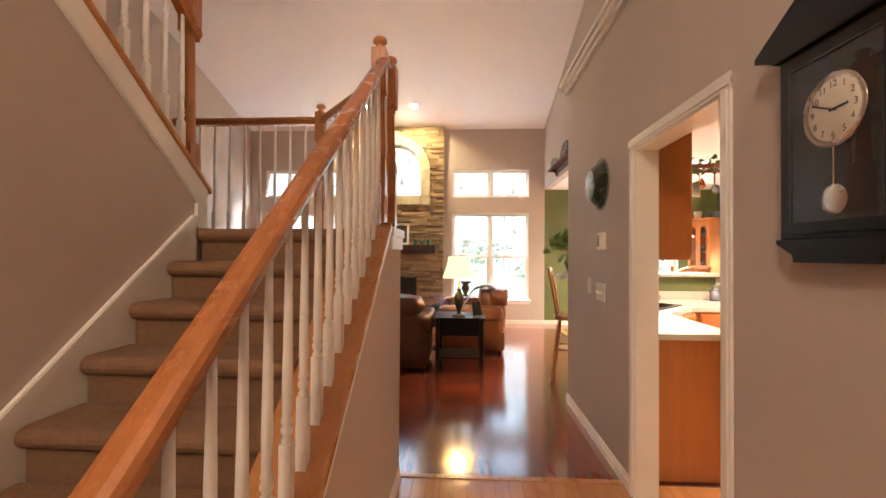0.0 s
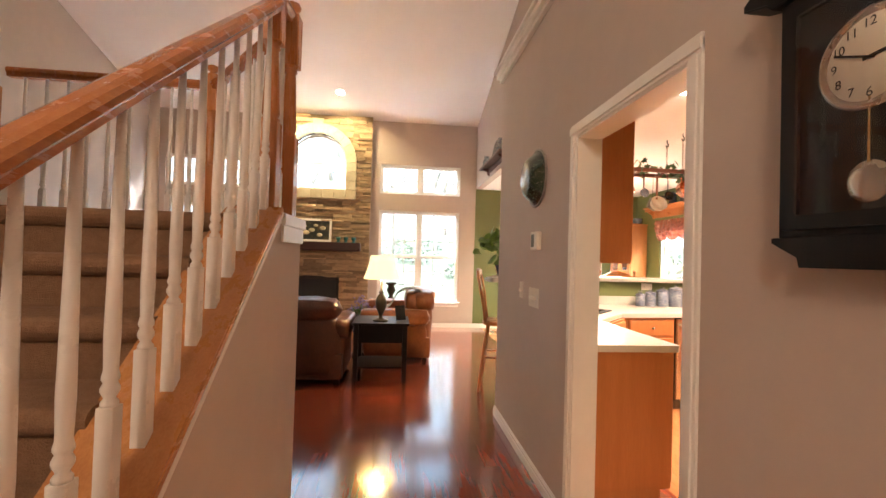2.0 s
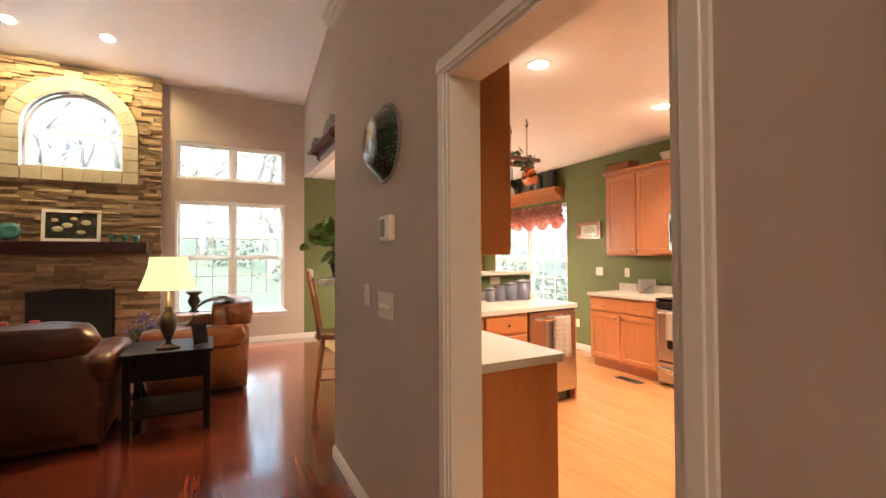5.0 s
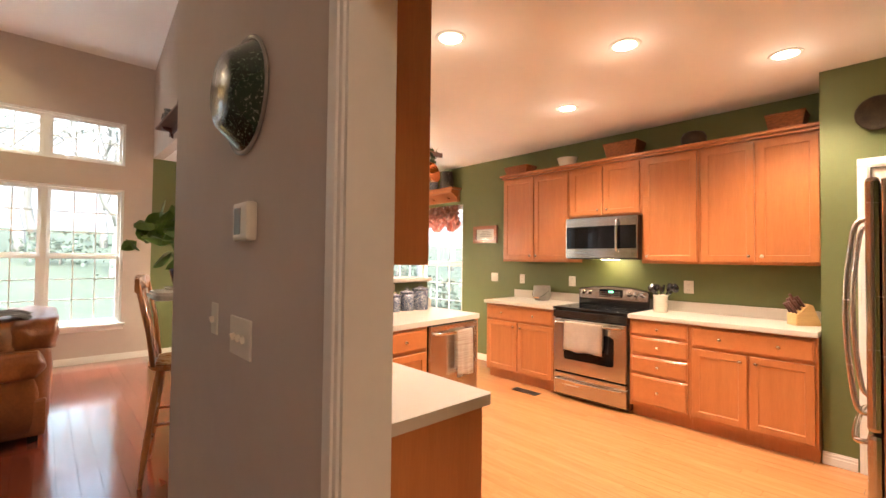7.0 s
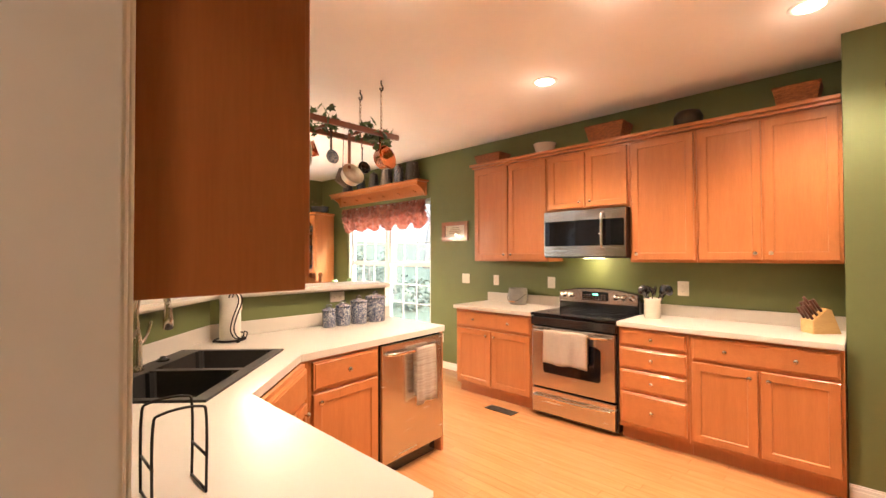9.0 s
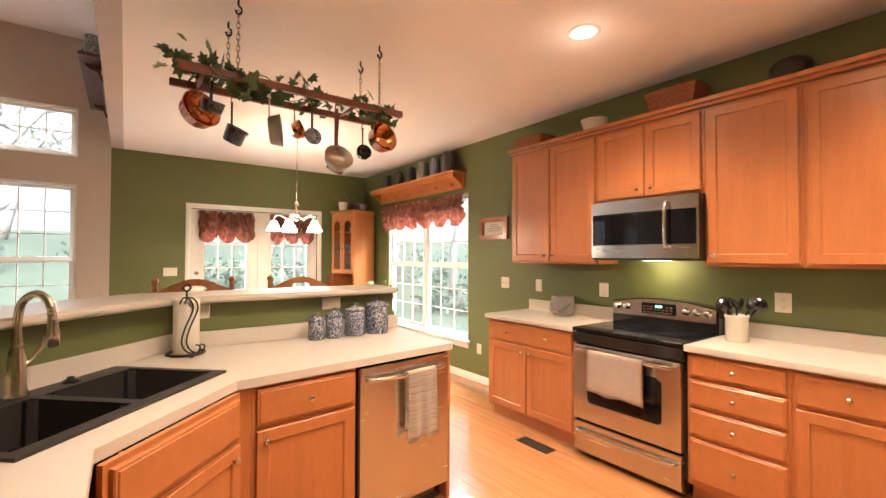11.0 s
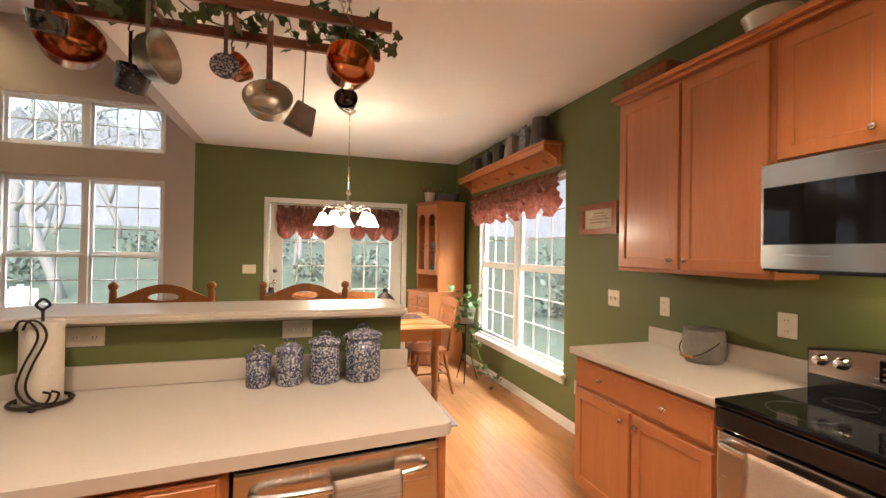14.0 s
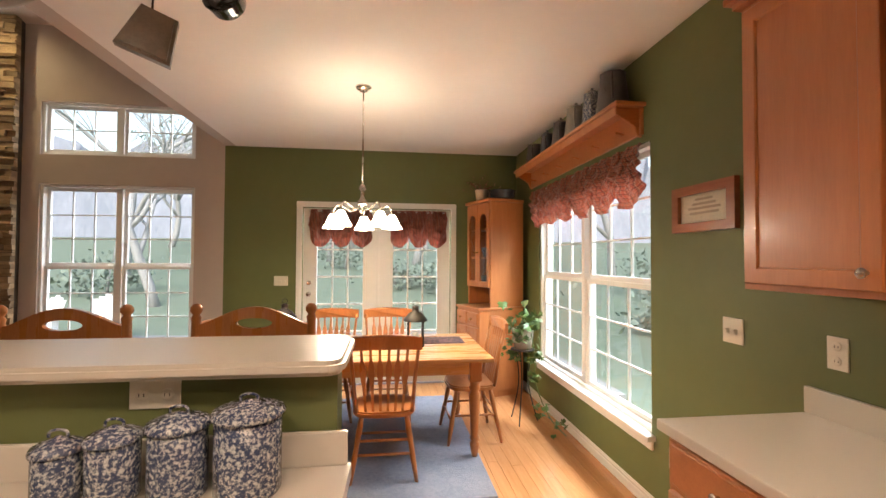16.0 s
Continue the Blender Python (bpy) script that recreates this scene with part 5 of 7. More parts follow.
part("handrail", sweep(HAND, (-0.52, 2.96, UP(2.96) + 0.90), (-0.52, yt, UP(yt) + 0.90)), M["railoak"], t)
for k in range(26):
    y = 2.85 - 0.1235 * k
    part("baluster", moved(baluster(0.76), Matrix.Translation((-0.52, y, UP(y) + 0.134))), M["white"], t)
t = thing("upper_staircase", "carpeted upper stair flight rising from the landing", "staircase")
for i in range(14):
    yn = 2.93 - RISE / 0.745 * i
    z = LZ + RISE * (i + 1)
    part("step", slab_yz([(yn, z - RISE), (yn, z - 0.04), (yn + 0.025, z - 0.03), (yn + 0.02, z), (yn - 0.2268, z), (yn - 0.2268, z - RISE)], -1.62, -0.552), M["carpet"], t)

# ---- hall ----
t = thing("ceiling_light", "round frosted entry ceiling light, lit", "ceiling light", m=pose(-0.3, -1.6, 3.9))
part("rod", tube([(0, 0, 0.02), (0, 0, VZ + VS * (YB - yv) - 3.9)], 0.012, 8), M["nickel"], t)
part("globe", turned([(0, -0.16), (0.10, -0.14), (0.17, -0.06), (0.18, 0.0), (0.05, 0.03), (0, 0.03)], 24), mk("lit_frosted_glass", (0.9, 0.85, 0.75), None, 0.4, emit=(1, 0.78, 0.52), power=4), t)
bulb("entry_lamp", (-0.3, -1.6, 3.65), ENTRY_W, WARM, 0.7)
t = thing("wall_clock", "black wooden pendulum wall clock with cream dial", "clock", m=pose(HX0, 1.885, -0.128, 0, 0, -90) @ Matrix.Diagonal((1.08, 0.44, 1.07, 1)))
# own frame: x along the wall towards the entry, -y out of the wall
cw = 0.172
part("case", box(-cw, cw, -0.13, -0.001, 1.465, 1.95, 0.004), M["ebony"], t)
top = slab_xz([(-cw - 0.01, 1.95), (cw + 0.01, 1.95), (cw + 0.025, 1.965), (cw + 0.085, 1.985), (cw + 0.085, 2.0), (0.03, 2.13), (-0.03, 2.13), (-cw - 0.085, 2.0), (-cw - 0.085, 1.985), (-cw - 0.025, 1.965)], -0.165, -0.002, 0.004)
part("hood", top, M["ebony"], t)
part("foot", slab_xz([(-cw - 0.012, 1.465), (cw + 0.012, 1.465), (cw + 0.012, 1.455), (cw - 0.01, 1.443), (cw - 0.045, 1.425), (cw - 0.05, 1.405), (-cw + 0.05, 1.405), (-cw + 0.045, 1.425), (-cw + 0.01, 1.443), (-cw - 0.012, 1.455)], -0.145, -0.002, 0.004), M["ebony"], t)
dface = part("door_frame", prism_hole([(-cw + 0.012, -1.935), (cw - 0.012, -1.935), (cw - 0.012, -1.48), (-cw + 0.012, -1.48)], [[(-cw + 0.045, -1.905), (cw - 0.045, -1.905), (cw - 0.045, -1.51), (-cw + 0.045, -1.51)]], 0.130, 0.145), M["ebony"], t)
dface.data.transform(Matrix(((1, 0, 0, 0), (0, 0, -1, 0), (0, -1, 0, 0), (0, 0, 0, 1))))
M["dial"] = mk("cream_dial", (0.72, 0.66, 0.54), (0.66, 0.60, 0.48), 0.5, scale=5)
M["brass"] = mk("polished_brass", (0.70, 0.52, 0.25), (0.62, 0.44, 0.19), 0.2, 1.0, scale=6)
M["ink"] = mk("black_ink", (0.012, 0.012, 0.012), (0.02, 0.02, 0.02), 0.6)
DZ, DR = 1.767, 0.076
FACE = pose(0, -0.131, DZ, 90)
dl = part("dial", moved(turned([(0, 0.004), (DR, 0.004), (DR, 0.0), (0, 0.0)], 48), FACE), M["dial"], t, "cream clock dial")
part("bezel", moved(turned([(DR - 0.004, 0.003), (DR + 0.006, 0.014), (DR + 0.012, 0.008), (DR + 0.012, 0.0), (DR - 0.004, 0.0)], 48), FACE), M["nickel"], t, "silver bezel")


def lettering(name, text, m, size, parent, material, align="CENTER"):
    cu = bpy.data.curves.new(name, "FONT")
    cu.body, cu.size, cu.align_x, cu.align_y, cu.extrude = text, size, align, "CENTER", 0.0004
    tmp = bpy.data.objects.new(name, cu)
    scene.collection.objects.link(tmp)
    bpy.context.view_layer.update()
    me = bpy.data.meshes.new_from_object(tmp.evaluated_get(bpy.context.evaluated_depsgraph_get()))
    bpy.data.objects.remove(tmp)
    me.transform(m)
    me.materials.append(material)
    ob = new(name, me)
    ob.parent = parent
    return ob


for k in range(1, 13):
    a = radians(90 - 30 * k)
    lettering("numeral", str(k), pose(0.060 * math.cos(a), -0.136, DZ + 0.060 * math.sin(a), 90), 0.023, dl, M["ink"])
for ang, l, w in ((2.85, 0.042, 0.006), (9.8, 0.064, 0.004)):
    a = radians(90 - 30 * ang)
    part("clock_hand", moved(box(-0.01, l, -0.0012, 0.0012, -w / 2, w / 2), pose(0, -0.1395, DZ) @ pose(0, 0, 0, 0, -math.degrees(a), 0)), M["ink"], dl)
part("pendulum_rod", box(-0.002, 0.002, -0.136, -0.133, 1.555, 1.70), M["brass"], t)
part("pendulum_bob", moved(turned([(0, 0.008), (0.025, 0.006), (0.036, 0.001), (0.036, 0.0), (0, 0.0)], 32), pose(0, -0.133, 1.555, 90)), M["nickel"], t, "silver pendulum bob")
gl = part("glass", box(-cw + 0.042, cw - 0.042, -0.152, -0.150, 1.507, 1.908), M["glass"], t)
gl.visible_shadow = False

t = thing("thermostat", "white square wall thermostat with a grey screen", "thermostat", m=WH(3.88, 1.498))
part("case", box(-0.066, 0.066, -0.036, -0.001, -0.060, 0.060, 0.012), M["plate"], t)
part("screen", box(-0.045, 0.015, -0.0375, -0.034, -0.040, 0.042, 0.002), mk("lcd", (0.22, 0.24, 0.20), None, 0.25), t, "grey screen")
M["splash"] = enamel("green_splashed_enamel", (0.016, 0.035, 0.020), (0.42, 0.45, 0.36), 0.60)
t = thing("wall_basin", "green splashed enamel basin hung on the hall wall", "basin", m=pose(HX0 - 0.001, 3.935, 1.91, 0, -90))
part("bowl", turned([(0.005, 0.085), (0.10, 0.085), (0.118, 0.078), (0.165, 0.02), (0.180, 0.008), (0.180, 0.0), (0.0, 0.0), (0.0, 0.085)], 40), M["splash"], t)
part("rim", turned([(0.178, 0.0), (0.186, 0.0), (0.191, 0.004), (0.191, 0.009), (0.186, 0.013), (0.178, 0.010), (0.178, 0.0)], 40), M["graystone"], t, "worn pale rolled rim")

# ---- great room ----
def ledge_stone(name, c1, c2):
    return mk(name, c1, c2, 0.85, scale=7, stretch=(1, 1, 2.2), bump=0.5, bscale=40, vary=0.42, fine=0.4)


M["stone"] = ledge_stone("ledge_stone", (0.43, 0.31, 0.18), (0.25, 0.165, 0.09))
M["mortar"] = mk("dark_mortar", (0.085, 0.066, 0.048), (0.05, 0.04, 0.03), 0.95, scale=12)
M["block"] = mk("cut_limestone", (0.55, 0.49, 0.35), (0.45, 0.39, 0.27), 0.8, scale=9, bump=0.3, bscale=60, vary=0.12)
FXC, FX0, FX1, ZT = -0.55, -1.57, 0.465, VZ + 0.02
arch = lambda r, z0, n=24: [(FXC + r, z0), (FXC + r, ARC[3])] + [(FXC + r * math.cos(math.pi * k / n), ARC[3] + r * math.sin(math.pi * k / n)) for k in range(1, n)] + [(FXC - r, ARC[3]), (FXC - r, z0)]
XZ = Matrix(((1, 0, 0, 0), (0, 0, 1, 0), (0, 1, 0, 0), (0, 0, 0, 1)))
hearth = thing("fireplace", "tall ledge-stone fireplace with an arched window", "fireplace")
bk = moved(prism_hole([(FX0 + 0.01, 0), (FX1 - 0.01, 0), (FX1 - 0.01, ZT), (FX0 + 0.01, ZT)], [arch(0.545, ARC[2] - 0.01), [(-1.02, 0.06), (-0.08, 0.06), (-0.08, 0.92), (-1.02, 0.92)]], YB - 0.085, YB - 0.001), XZ)
bmesh.ops.recalc_face_normals(bk, faces=bk.faces[:])
part("backing", bk, M["mortar"], hearth)
part("firebox", wall("x", YB - 0.012, YB - 0.004, -1.02, -0.08, 0.06, 0.92), M["slot"], hearth, "black firebox")
rnd = random.Random(21)
stones = []
z = 0.0
while z < ZT - 0.01:
    hgt = min(rnd.choice((0.028, 0.036, 0.044, 0.055, 0.07)), ZT - z)
    x = FX0
    while x < FX1 - 0.005:
        ln = min(rnd.uniform(0.10, 0.42), FX1 - x)
        if FX1 - x - ln < 0.06:
            ln = FX1 - x
        zc = z + hgt / 2
        cuts = [(x, x + ln)]
        if 2.41 < zc:
            r = 0.735
            hw = r if zc < ARC[3] else (math.sqrt(max(0, r * r - (zc - ARC[3]) ** 2)))
            if zc > ARC[3] and abs(zc - 3.9) < 0.05:
                hw = max(hw, 0.08)
            if hw > 0.01:
                cuts = [(a, b) for a, b in ((x, min(x + ln, FXC - hw)), (max(x, FXC + hw), x + ln)) if b - a > 0.03]
        if 0.06 < zc < 0.92:
            cuts = [(a, b) for a, b in ((x, min(x + ln, -1.02)), (max(x, -0.08), x + ln)) if b - a > 0.03]
        for a, b in cuts:
            stones.append((a + 0.002, b - 0.002, z + 0.0015, z + hgt - 0.0015, rnd.uniform(0.095, 0.145)))
        x += ln
    z += hgt


def stone_bm(bm, a, b, za, zb, d, rr):
    j = lambda s: rr.uniform(-s, s)
    bx(bm, a, b, YB - d, YB - 0.06, za, zb)
    bm.verts.ensure_lookup_table()
    for v in bm.verts[-8:]:
        if v.co.y < YB - 0.08:
            v.co += Vector((j(0.006), j(0.008), j(0.004)))


rest = bmesh.new()
order = sorted(stones, key=lambda s: abs(s[2] - 2.2))
for k, (a, b, za, zb, d) in enumerate(order):
    if k < 300:
        q = bmesh.new()
        stone_bm(q, a, b, za, zb, d, rnd)
        part("stone", q, M["stone"], hearth)
    else:
        stone_bm(rest, a, b, za, zb, d, rnd)
tagged(part("stone_rest", rest, M["stone"], hearth), kind="stuff")


def block(pts, d=0.165):
    c = Vector((sum(p[0] for p in pts) / len(pts), sum(p[1] for p in pts) / len(pts)))
    q = [(c.x + (p[0] - c.x) * 0.975, c.y + (p[1] - c.y) * 0.975) for p in pts]
    return slab_xz(q, YB - d, YB - 0.02, 0.006)


N = 12
for k in range(N):
    a0, a1 = math.pi * k / N, math.pi * (k + 1) / N
    r0, r1 = 0.545, 0.735
    part("arch_block", block([(FXC + r * math.cos(a), ARC[3] + r * math.sin(a)) for r, a in ((r0, a0), (r1, a0), (r1, (a0 + a1) / 2), (r1, a1), (r0, a1), (r0, (a0 + a1) / 2))]), M["block"], hearth)
part("keystone", block([(FXC - 0.075, 3.655), (FXC + 0.075, 3.655), (FXC + 0.105, 3.93), (FXC - 0.105, 3.93)], 0.185), M["block"], hearth, "cut limestone keystone")
for s in (-1, 1):
    for k in range(4):
        z0 = ARC[2] - 0.20 + (ARC[3] - ARC[2] + 0.20) * k / 4
        z1 = z0 + (ARC[3] - ARC[2] + 0.20) / 4
        part("side_block", block([(FXC + s * 0.545, z0), (FXC + s * 0.735, z0), (FXC + s * 0.735, z1), (FXC + s * 0.545, z1)]), M["block"], hearth)
for k in range(5):
    x0 = FXC - 0.54 + 1.08 * k / 5
    part("sill_block", block([(x0, ARC[2] - 0.20), (x0 + 0.216, ARC[2] - 0.20), (x0 + 0.216, ARC[2] - 0.012), (x0, ARC[2] - 0.012)]), M["block"], hearth)
M["mantel"] = mk("dark_mantel_wood", (0.045, 0.014, 0.010), (0.028, 0.009, 0.007), 0.35, scale=3, stretch=(0.7, 8, 8), bump=0.05)
part("mantel_shelf", box(-1.40, 0.31, YB - 0.33, YB - 0.10, 1.44, 1.60, 0.012), M["mantel"], hearth, "dark wooden mantel beam")

aw = struct("window_6", moved(prism_hole(arch(0.545, ARC[2] - 0.012), [arch(0.505, ARC[2] + 0.03)], YB + 0.03, YB + 0.12), XZ), M["trim"], "white half-round window set in the stone", "window")
part("rail", box(FXC - 0.505, FXC + 0.505, YB + 0.04, YB + 0.11, 3.09, 3.145, 0.004), M["trim"], aw)
pg = part("pane", moved(prism_hole(arch(0.507, ARC[2] + 0.028), [], YB + 0.06, YB + 0.065), XZ), M["glass"], aw)
pg.visible_shadow = False

t = thing("fire_screen", "black mesh fire screen with a crowned top", "fire screen", m=pose(-0.55, YB - 0.20, 0))
part("frame", slab_xz([(-0.455, 0), (0.455, 0), (0.455, 0.93), (0.25, 0.94), (0.15, 0.965), (-0.15, 0.965), (-0.25, 0.94), (-0.455, 0.93)], -0.012, 0.012, 0.004), M["iron"], t)
part("mesh", box(-0.42, 0.42, -0.016, -0.011, 0.05, 0.90), mk("black_mesh", (0.008, 0.008, 0.008), (0.016, 0.015, 0.014), 0.8, scale=120), t)
for s in (-1, 1):
    part("foot", box(s * 0.36 - 0.02, s * 0.36 + 0.02, -0.09, 0.05, 0, 0.025, 0.005), M["iron"], t)

# things on the mantel
MZ = 1.60
t = thing("framed_picture", "floral print with dark ground in a white frame", "picture", m=pose(-0.555, YB - 0.165, MZ, -6))
fr = moved(prism_hole([(-0.315, 0), (0.315, 0), (0.315, 0.435), (-0.315, 0.435)], [[(-0.275, 0.04), (0.275, 0.04), (0.275, 0.395), (-0.275, 0.395)]], -0.02, 0.005), XZ)
bmesh.ops.recalc_face_normals(fr, faces=fr.faces[:])
part("frame", fr, M["trim"], t)
part("print", box(-0.277, 0.277, -0.008, 0.002, 0.038, 0.397), mk("dark_floral_ground", (0.012, 0.016, 0.012), (0.10, 0.07, 0.03), 0.4, scale=9, spread=(0.5, 0.62)), t)
M["petal"] = mk("cream_petal", (0.62, 0.56, 0.40), (0.45, 0.42, 0.25), 0.5, scale=8)
for x, z, r in ((-0.15, 0.17, 0.055), (-0.05, 0.22, 0.05), (0.10, 0.13, 0.045), (0.15, 0.26, 0.05), (0.02, 0.31, 0.035), (-0.18, 0.29, 0.035)):
    part("blossom", moved(turned([(0, 0.002), (r * 0.6, 0.003), (r, 0.0), (0, 0.0)], 9), pose(x, -0.008, z, 90) @ Matrix.Diagonal((1.2, 0.75, 1, 1))), M["petal"], t)
M["teal"] = mk("teal_glaze", (0.03, 0.12, 0.11), (0.06, 0.20, 0.17), 0.25, scale=9, coat=0.5)
solid("teal_plate", moved(turned([(0, 0.0), (0.06, 0.0), (0.12, 0.018), (0.122, 0.022), (0.06, 0.008), (0, 0.008)], 32), pose(-1.18, YB - 0.15, MZ + 0.122, 80)), M["teal"], "teal glazed plate standing on the mantel", "plate")
for x in (-0.10, 0.04, 0.18):
    solid("teal_votive", turned([(0, 0), (0.035, 0), (0.04, 0.01), (0.02, 0.03), (0.04, 0.05), (0.046, 0.10), (0.04, 0.10), (0.034, 0.055), (0, 0.05)], 20), M["teal"], "small teal glazed candle holder on the mantel", "candle holder", "mantel candle holders", pose(x, YB - 0.22, MZ))

# leather seats
M["leather"] = mk("brown_leather", (0.095, 0.027, 0.011), (0.05, 0.014, 0.006), 0.32, scale=5, bump=0.25, bscale=55, coat=0.1)
M["tanleather"] = mk("tan_leather", (0.26, 0.085, 0.028), (0.15, 0.045, 0.015), 0.32, scale=5, bump=0.25, bscale=55, coat=0.15)


def cushion(x0, x1, y0, y1, z0, z1, puff=0.04):
    bm = bmesh.new()
    bmesh.ops.create_cube(bm, size=1)
    bmesh.ops.subdivide_edges(bm, edges=bm.edges[:], cuts=7, use_grid_fill=True)
    c = Vector(((x0 + x1) / 2, (y0 + y1) / 2, (z0 + z1) / 2))
    h = Vector((x1 - x0, y1 - y0, z1 - z0)) / 2
    rnd2 = random.Random(int((x0 + 7) * 100 + z1 * 10))
    for v in bm.verts:
        p = Vector((v.co.x * 2, v.co.y * 2, v.co.z * 2))
        q = p.copy()
        s = Vector((math.sqrt(max(0, 1 - p.y ** 2 / 2 - p.z ** 2 / 2 + p.y ** 2 * p.z ** 2 / 3)), math.sqrt(max(0, 1 - p.x ** 2 / 2 - p.z ** 2 / 2 + p.x ** 2 * p.z ** 2 / 3)), math.sqrt(max(0, 1 - p.x ** 2 / 2 - p.y ** 2 / 2 + p.x ** 2 * p.y ** 2 / 3))))
        sph = Vector((p.x * s.x, p.y * s.y, p.z * s.z))
        q = p.lerp(sph, 0.32)
        n_ = noise.noise(Vector((p.x * 1.7 + x0, p.y * 1.7, p.z * 1.7 + z0))) * puff * 0.35
        v.co = Vector((c.x + q.x * (h.x + n_), c.y + q.y * (h.y + n_), c.z + q.z * (h.z + n_)))
    for f in bm.faces:
        f.smooth = True
    return bm


def leather_sofa(label, m, w, seats, hide):
    """The back's outer face at y=0, the seat towards +y; x from 0 to w."""
    t = thing("leather_sofa", label, "sofa", "brown leather seats", m)
    part("base", box(0.04, w - 0.04, 0.03, 0.88, 0.05, 0.32, 0.02), hide, t)
    part("back_panel", cushion(0.05, w - 0.05, 0.0, 0.22, 0.06, 0.76), hide, t)
    part("back_roll", cushion(0.06, w - 0.06, -0.035, 0.24, 0.66, 0.90, 0.05), hide, t, "rolled leather top of the back")
    for k in range(seats):
        a = 0.16 + (w - 0.32) * k / seats
        b = 0.16 + (w - 0.32) * (k + 1) / seats
        part("seat_cushion", cushion(a, b, 0.22, 0.92, 0.28, 0.48), hide, t)
        part("back_cushion", cushion(a - 0.02, b + 0.02, 0.10, 0.36, 0.44, 0.90, 0.06), hide, t)
        part("piping", tube([(a + 0.02, 0.918, 0.475), (b - 0.02, 0.918, 0.475)], 0.007, 6), hide, t)
    for x0, x1 in ((0, 0.24), (w - 0.24, w)):
        part("arm", cushion(x0 + 0.02, x1 - 0.02, 0.06, 0.93, 0.05, 0.56), hide, t)
        part("arm_roll", cushion(x0 - 0.02, x1 + 0.02, 0.04, 0.96, 0.47, 0.68, 0.05), hide, t, "padded rolled armrest")
    for x in (0.1, w - 0.1):
        for y in (0.1, 0.82):
            part("foot", box(x - 0.03, x + 0.03, y - 0.03, y + 0.03, 0, 0.06, 0.005), M["ebony"], t)
    return t


leather_sofa("brown leather sofa with its back to the hall", pose(-1.55, 5.82, 0), 2.05, 3, M["leather"])
t = leather_sofa("tan leather loveseat with puffy back cushions", pose(1.50, 6.82, 0, 0, 0, 90), 1.5, 2, M["tanleather"])
M["throw"] = mk("plaid_throw", (0.42, 0.36, 0.28), (0.13, 0.10, 0.08), 0.95, scale=6, stretch=(1, 4, 1), bump=0.5, bscale=150, spread=(0.42, 0.58))
bm = bmesh.new()
pts = [(0.80, 0.66), (0.93, 0.70), (1.02, 0.86), (1.12, 0.925), (1.26, 0.935), (1.38, 0.89)]
for k, (x, z) in enumerate(curve_pts([(x, 0, z) for x, z in pts], 3) and [(v.x, v.z) for v in curve_pts([(x, 0, z) for x, z in pts], 3)]):
    for j in range(6):
        bm.verts.new((x - 0.0, 7.0 + 0.09 * j, z + 0.012 * math.sin(j * 1.9 + k * 0.3)))
bm.verts.ensure_lookup_table()
rows = len(bm.verts) // 6
for a in range(rows - 1):
    for j in range(5):
        bm.faces.new([bm.verts[i] for i in (a * 6 + j, a * 6 + j + 1, (a + 1) * 6 + j + 1, (a + 1) * 6 + j)]).smooth = True
bmesh.ops.solidify(bm, geom=bm.faces[:], thickness=0.012)
solid("throw_blanket", bm, M["throw"], "grey plaid throw draped over the loveseat", "blanket")

t = thing("end_table", "black wooden end table with a lower shelf", "side table", m=pose(0.56, 5.95, 0))
part("tabletop", box(-0.02, 0.60, -0.02, 0.60, 0.615, 0.64, 0.006), M["ebony"], t)
part("apron", box(0.02, 0.56, 0.02, 0.56, 0.42, 0.615, 0.003), M["ebony"], t)
for x in (0.0, 0.53):
    for y in (0.0, 0.53):
        part("leg", box(x, x + 0.05, y, y + 0.05, 0, 0.615, 0.003), M["ebony"], t)
part("shelf", box(0.02, 0.56, 0.02, 0.56, 0.14, 0.16, 0.003), M["ebony"], t)

M["shade"] = mk("glowing_cream_shade", (0.84, 0.70, 0.38), (0.80, 0.66, 0.35), 0.8, scale=9, emit=(1.0, 0.74, 0.32), power=0.25)
t = thing("table_lamp", "lit table lamp with a cream bell shade", "lamp", m=pose(0.84, 6.10, 0.64))
part("stem", turned([(0, 0), (0.085, 0), (0.09, 0.012), (0.06, 0.025), (0.025, 0.035), (0.018, 0.06), (0.03, 0.09), (0.055, 0.15), (0.065, 0.21), (0.05, 0.27), (0.022, 0.31), (0.03, 0.325), (0.014, 0.345), (0.010, 0.45), (0, 0.45)], 28), M["patina"], t, "dark bronze urn stem")
part("shade", turned([(0.205, 0.475), (0.190, 0.51), (0.165, 0.58), (0.142, 0.66), (0.132, 0.735), (0.129, 0.735), (0.139, 0.66), (0.162, 0.58), (0.187, 0.51), (0.202, 0.475), (0.205, 0.475)], 36), M["shade"], t, "cream fabric bell shade, lit")
part("bulb", turned([(0, 0.46), (0.012, 0.47), (0.03, 0.53), (0.03, 0.56), (0.015, 0.585), (0, 0.59)], 14), M["lamp"], t)
bulb("table_lamp_light", (0.84, 6.10, 1.28), 3.5, (1, 0.72, 0.36), 0.10)
t = thing("picture_stand", "black easel with a small framed photo on the end table", "photo frame", m=pose(1.07, 6.16, 0.64, 0, 0, 30))
part("frame", moved(box(-0.06, 0.06, -0.008, 0.008, 0, 0.17, 0.004), pose(0, 0, 0.004, -14)), M["ebony"], t)
part("easel_leg", tube([(0, 0.01, 0.14), (0, 0.10, 0.004)], 0.006, 8), M["ebony"], t)

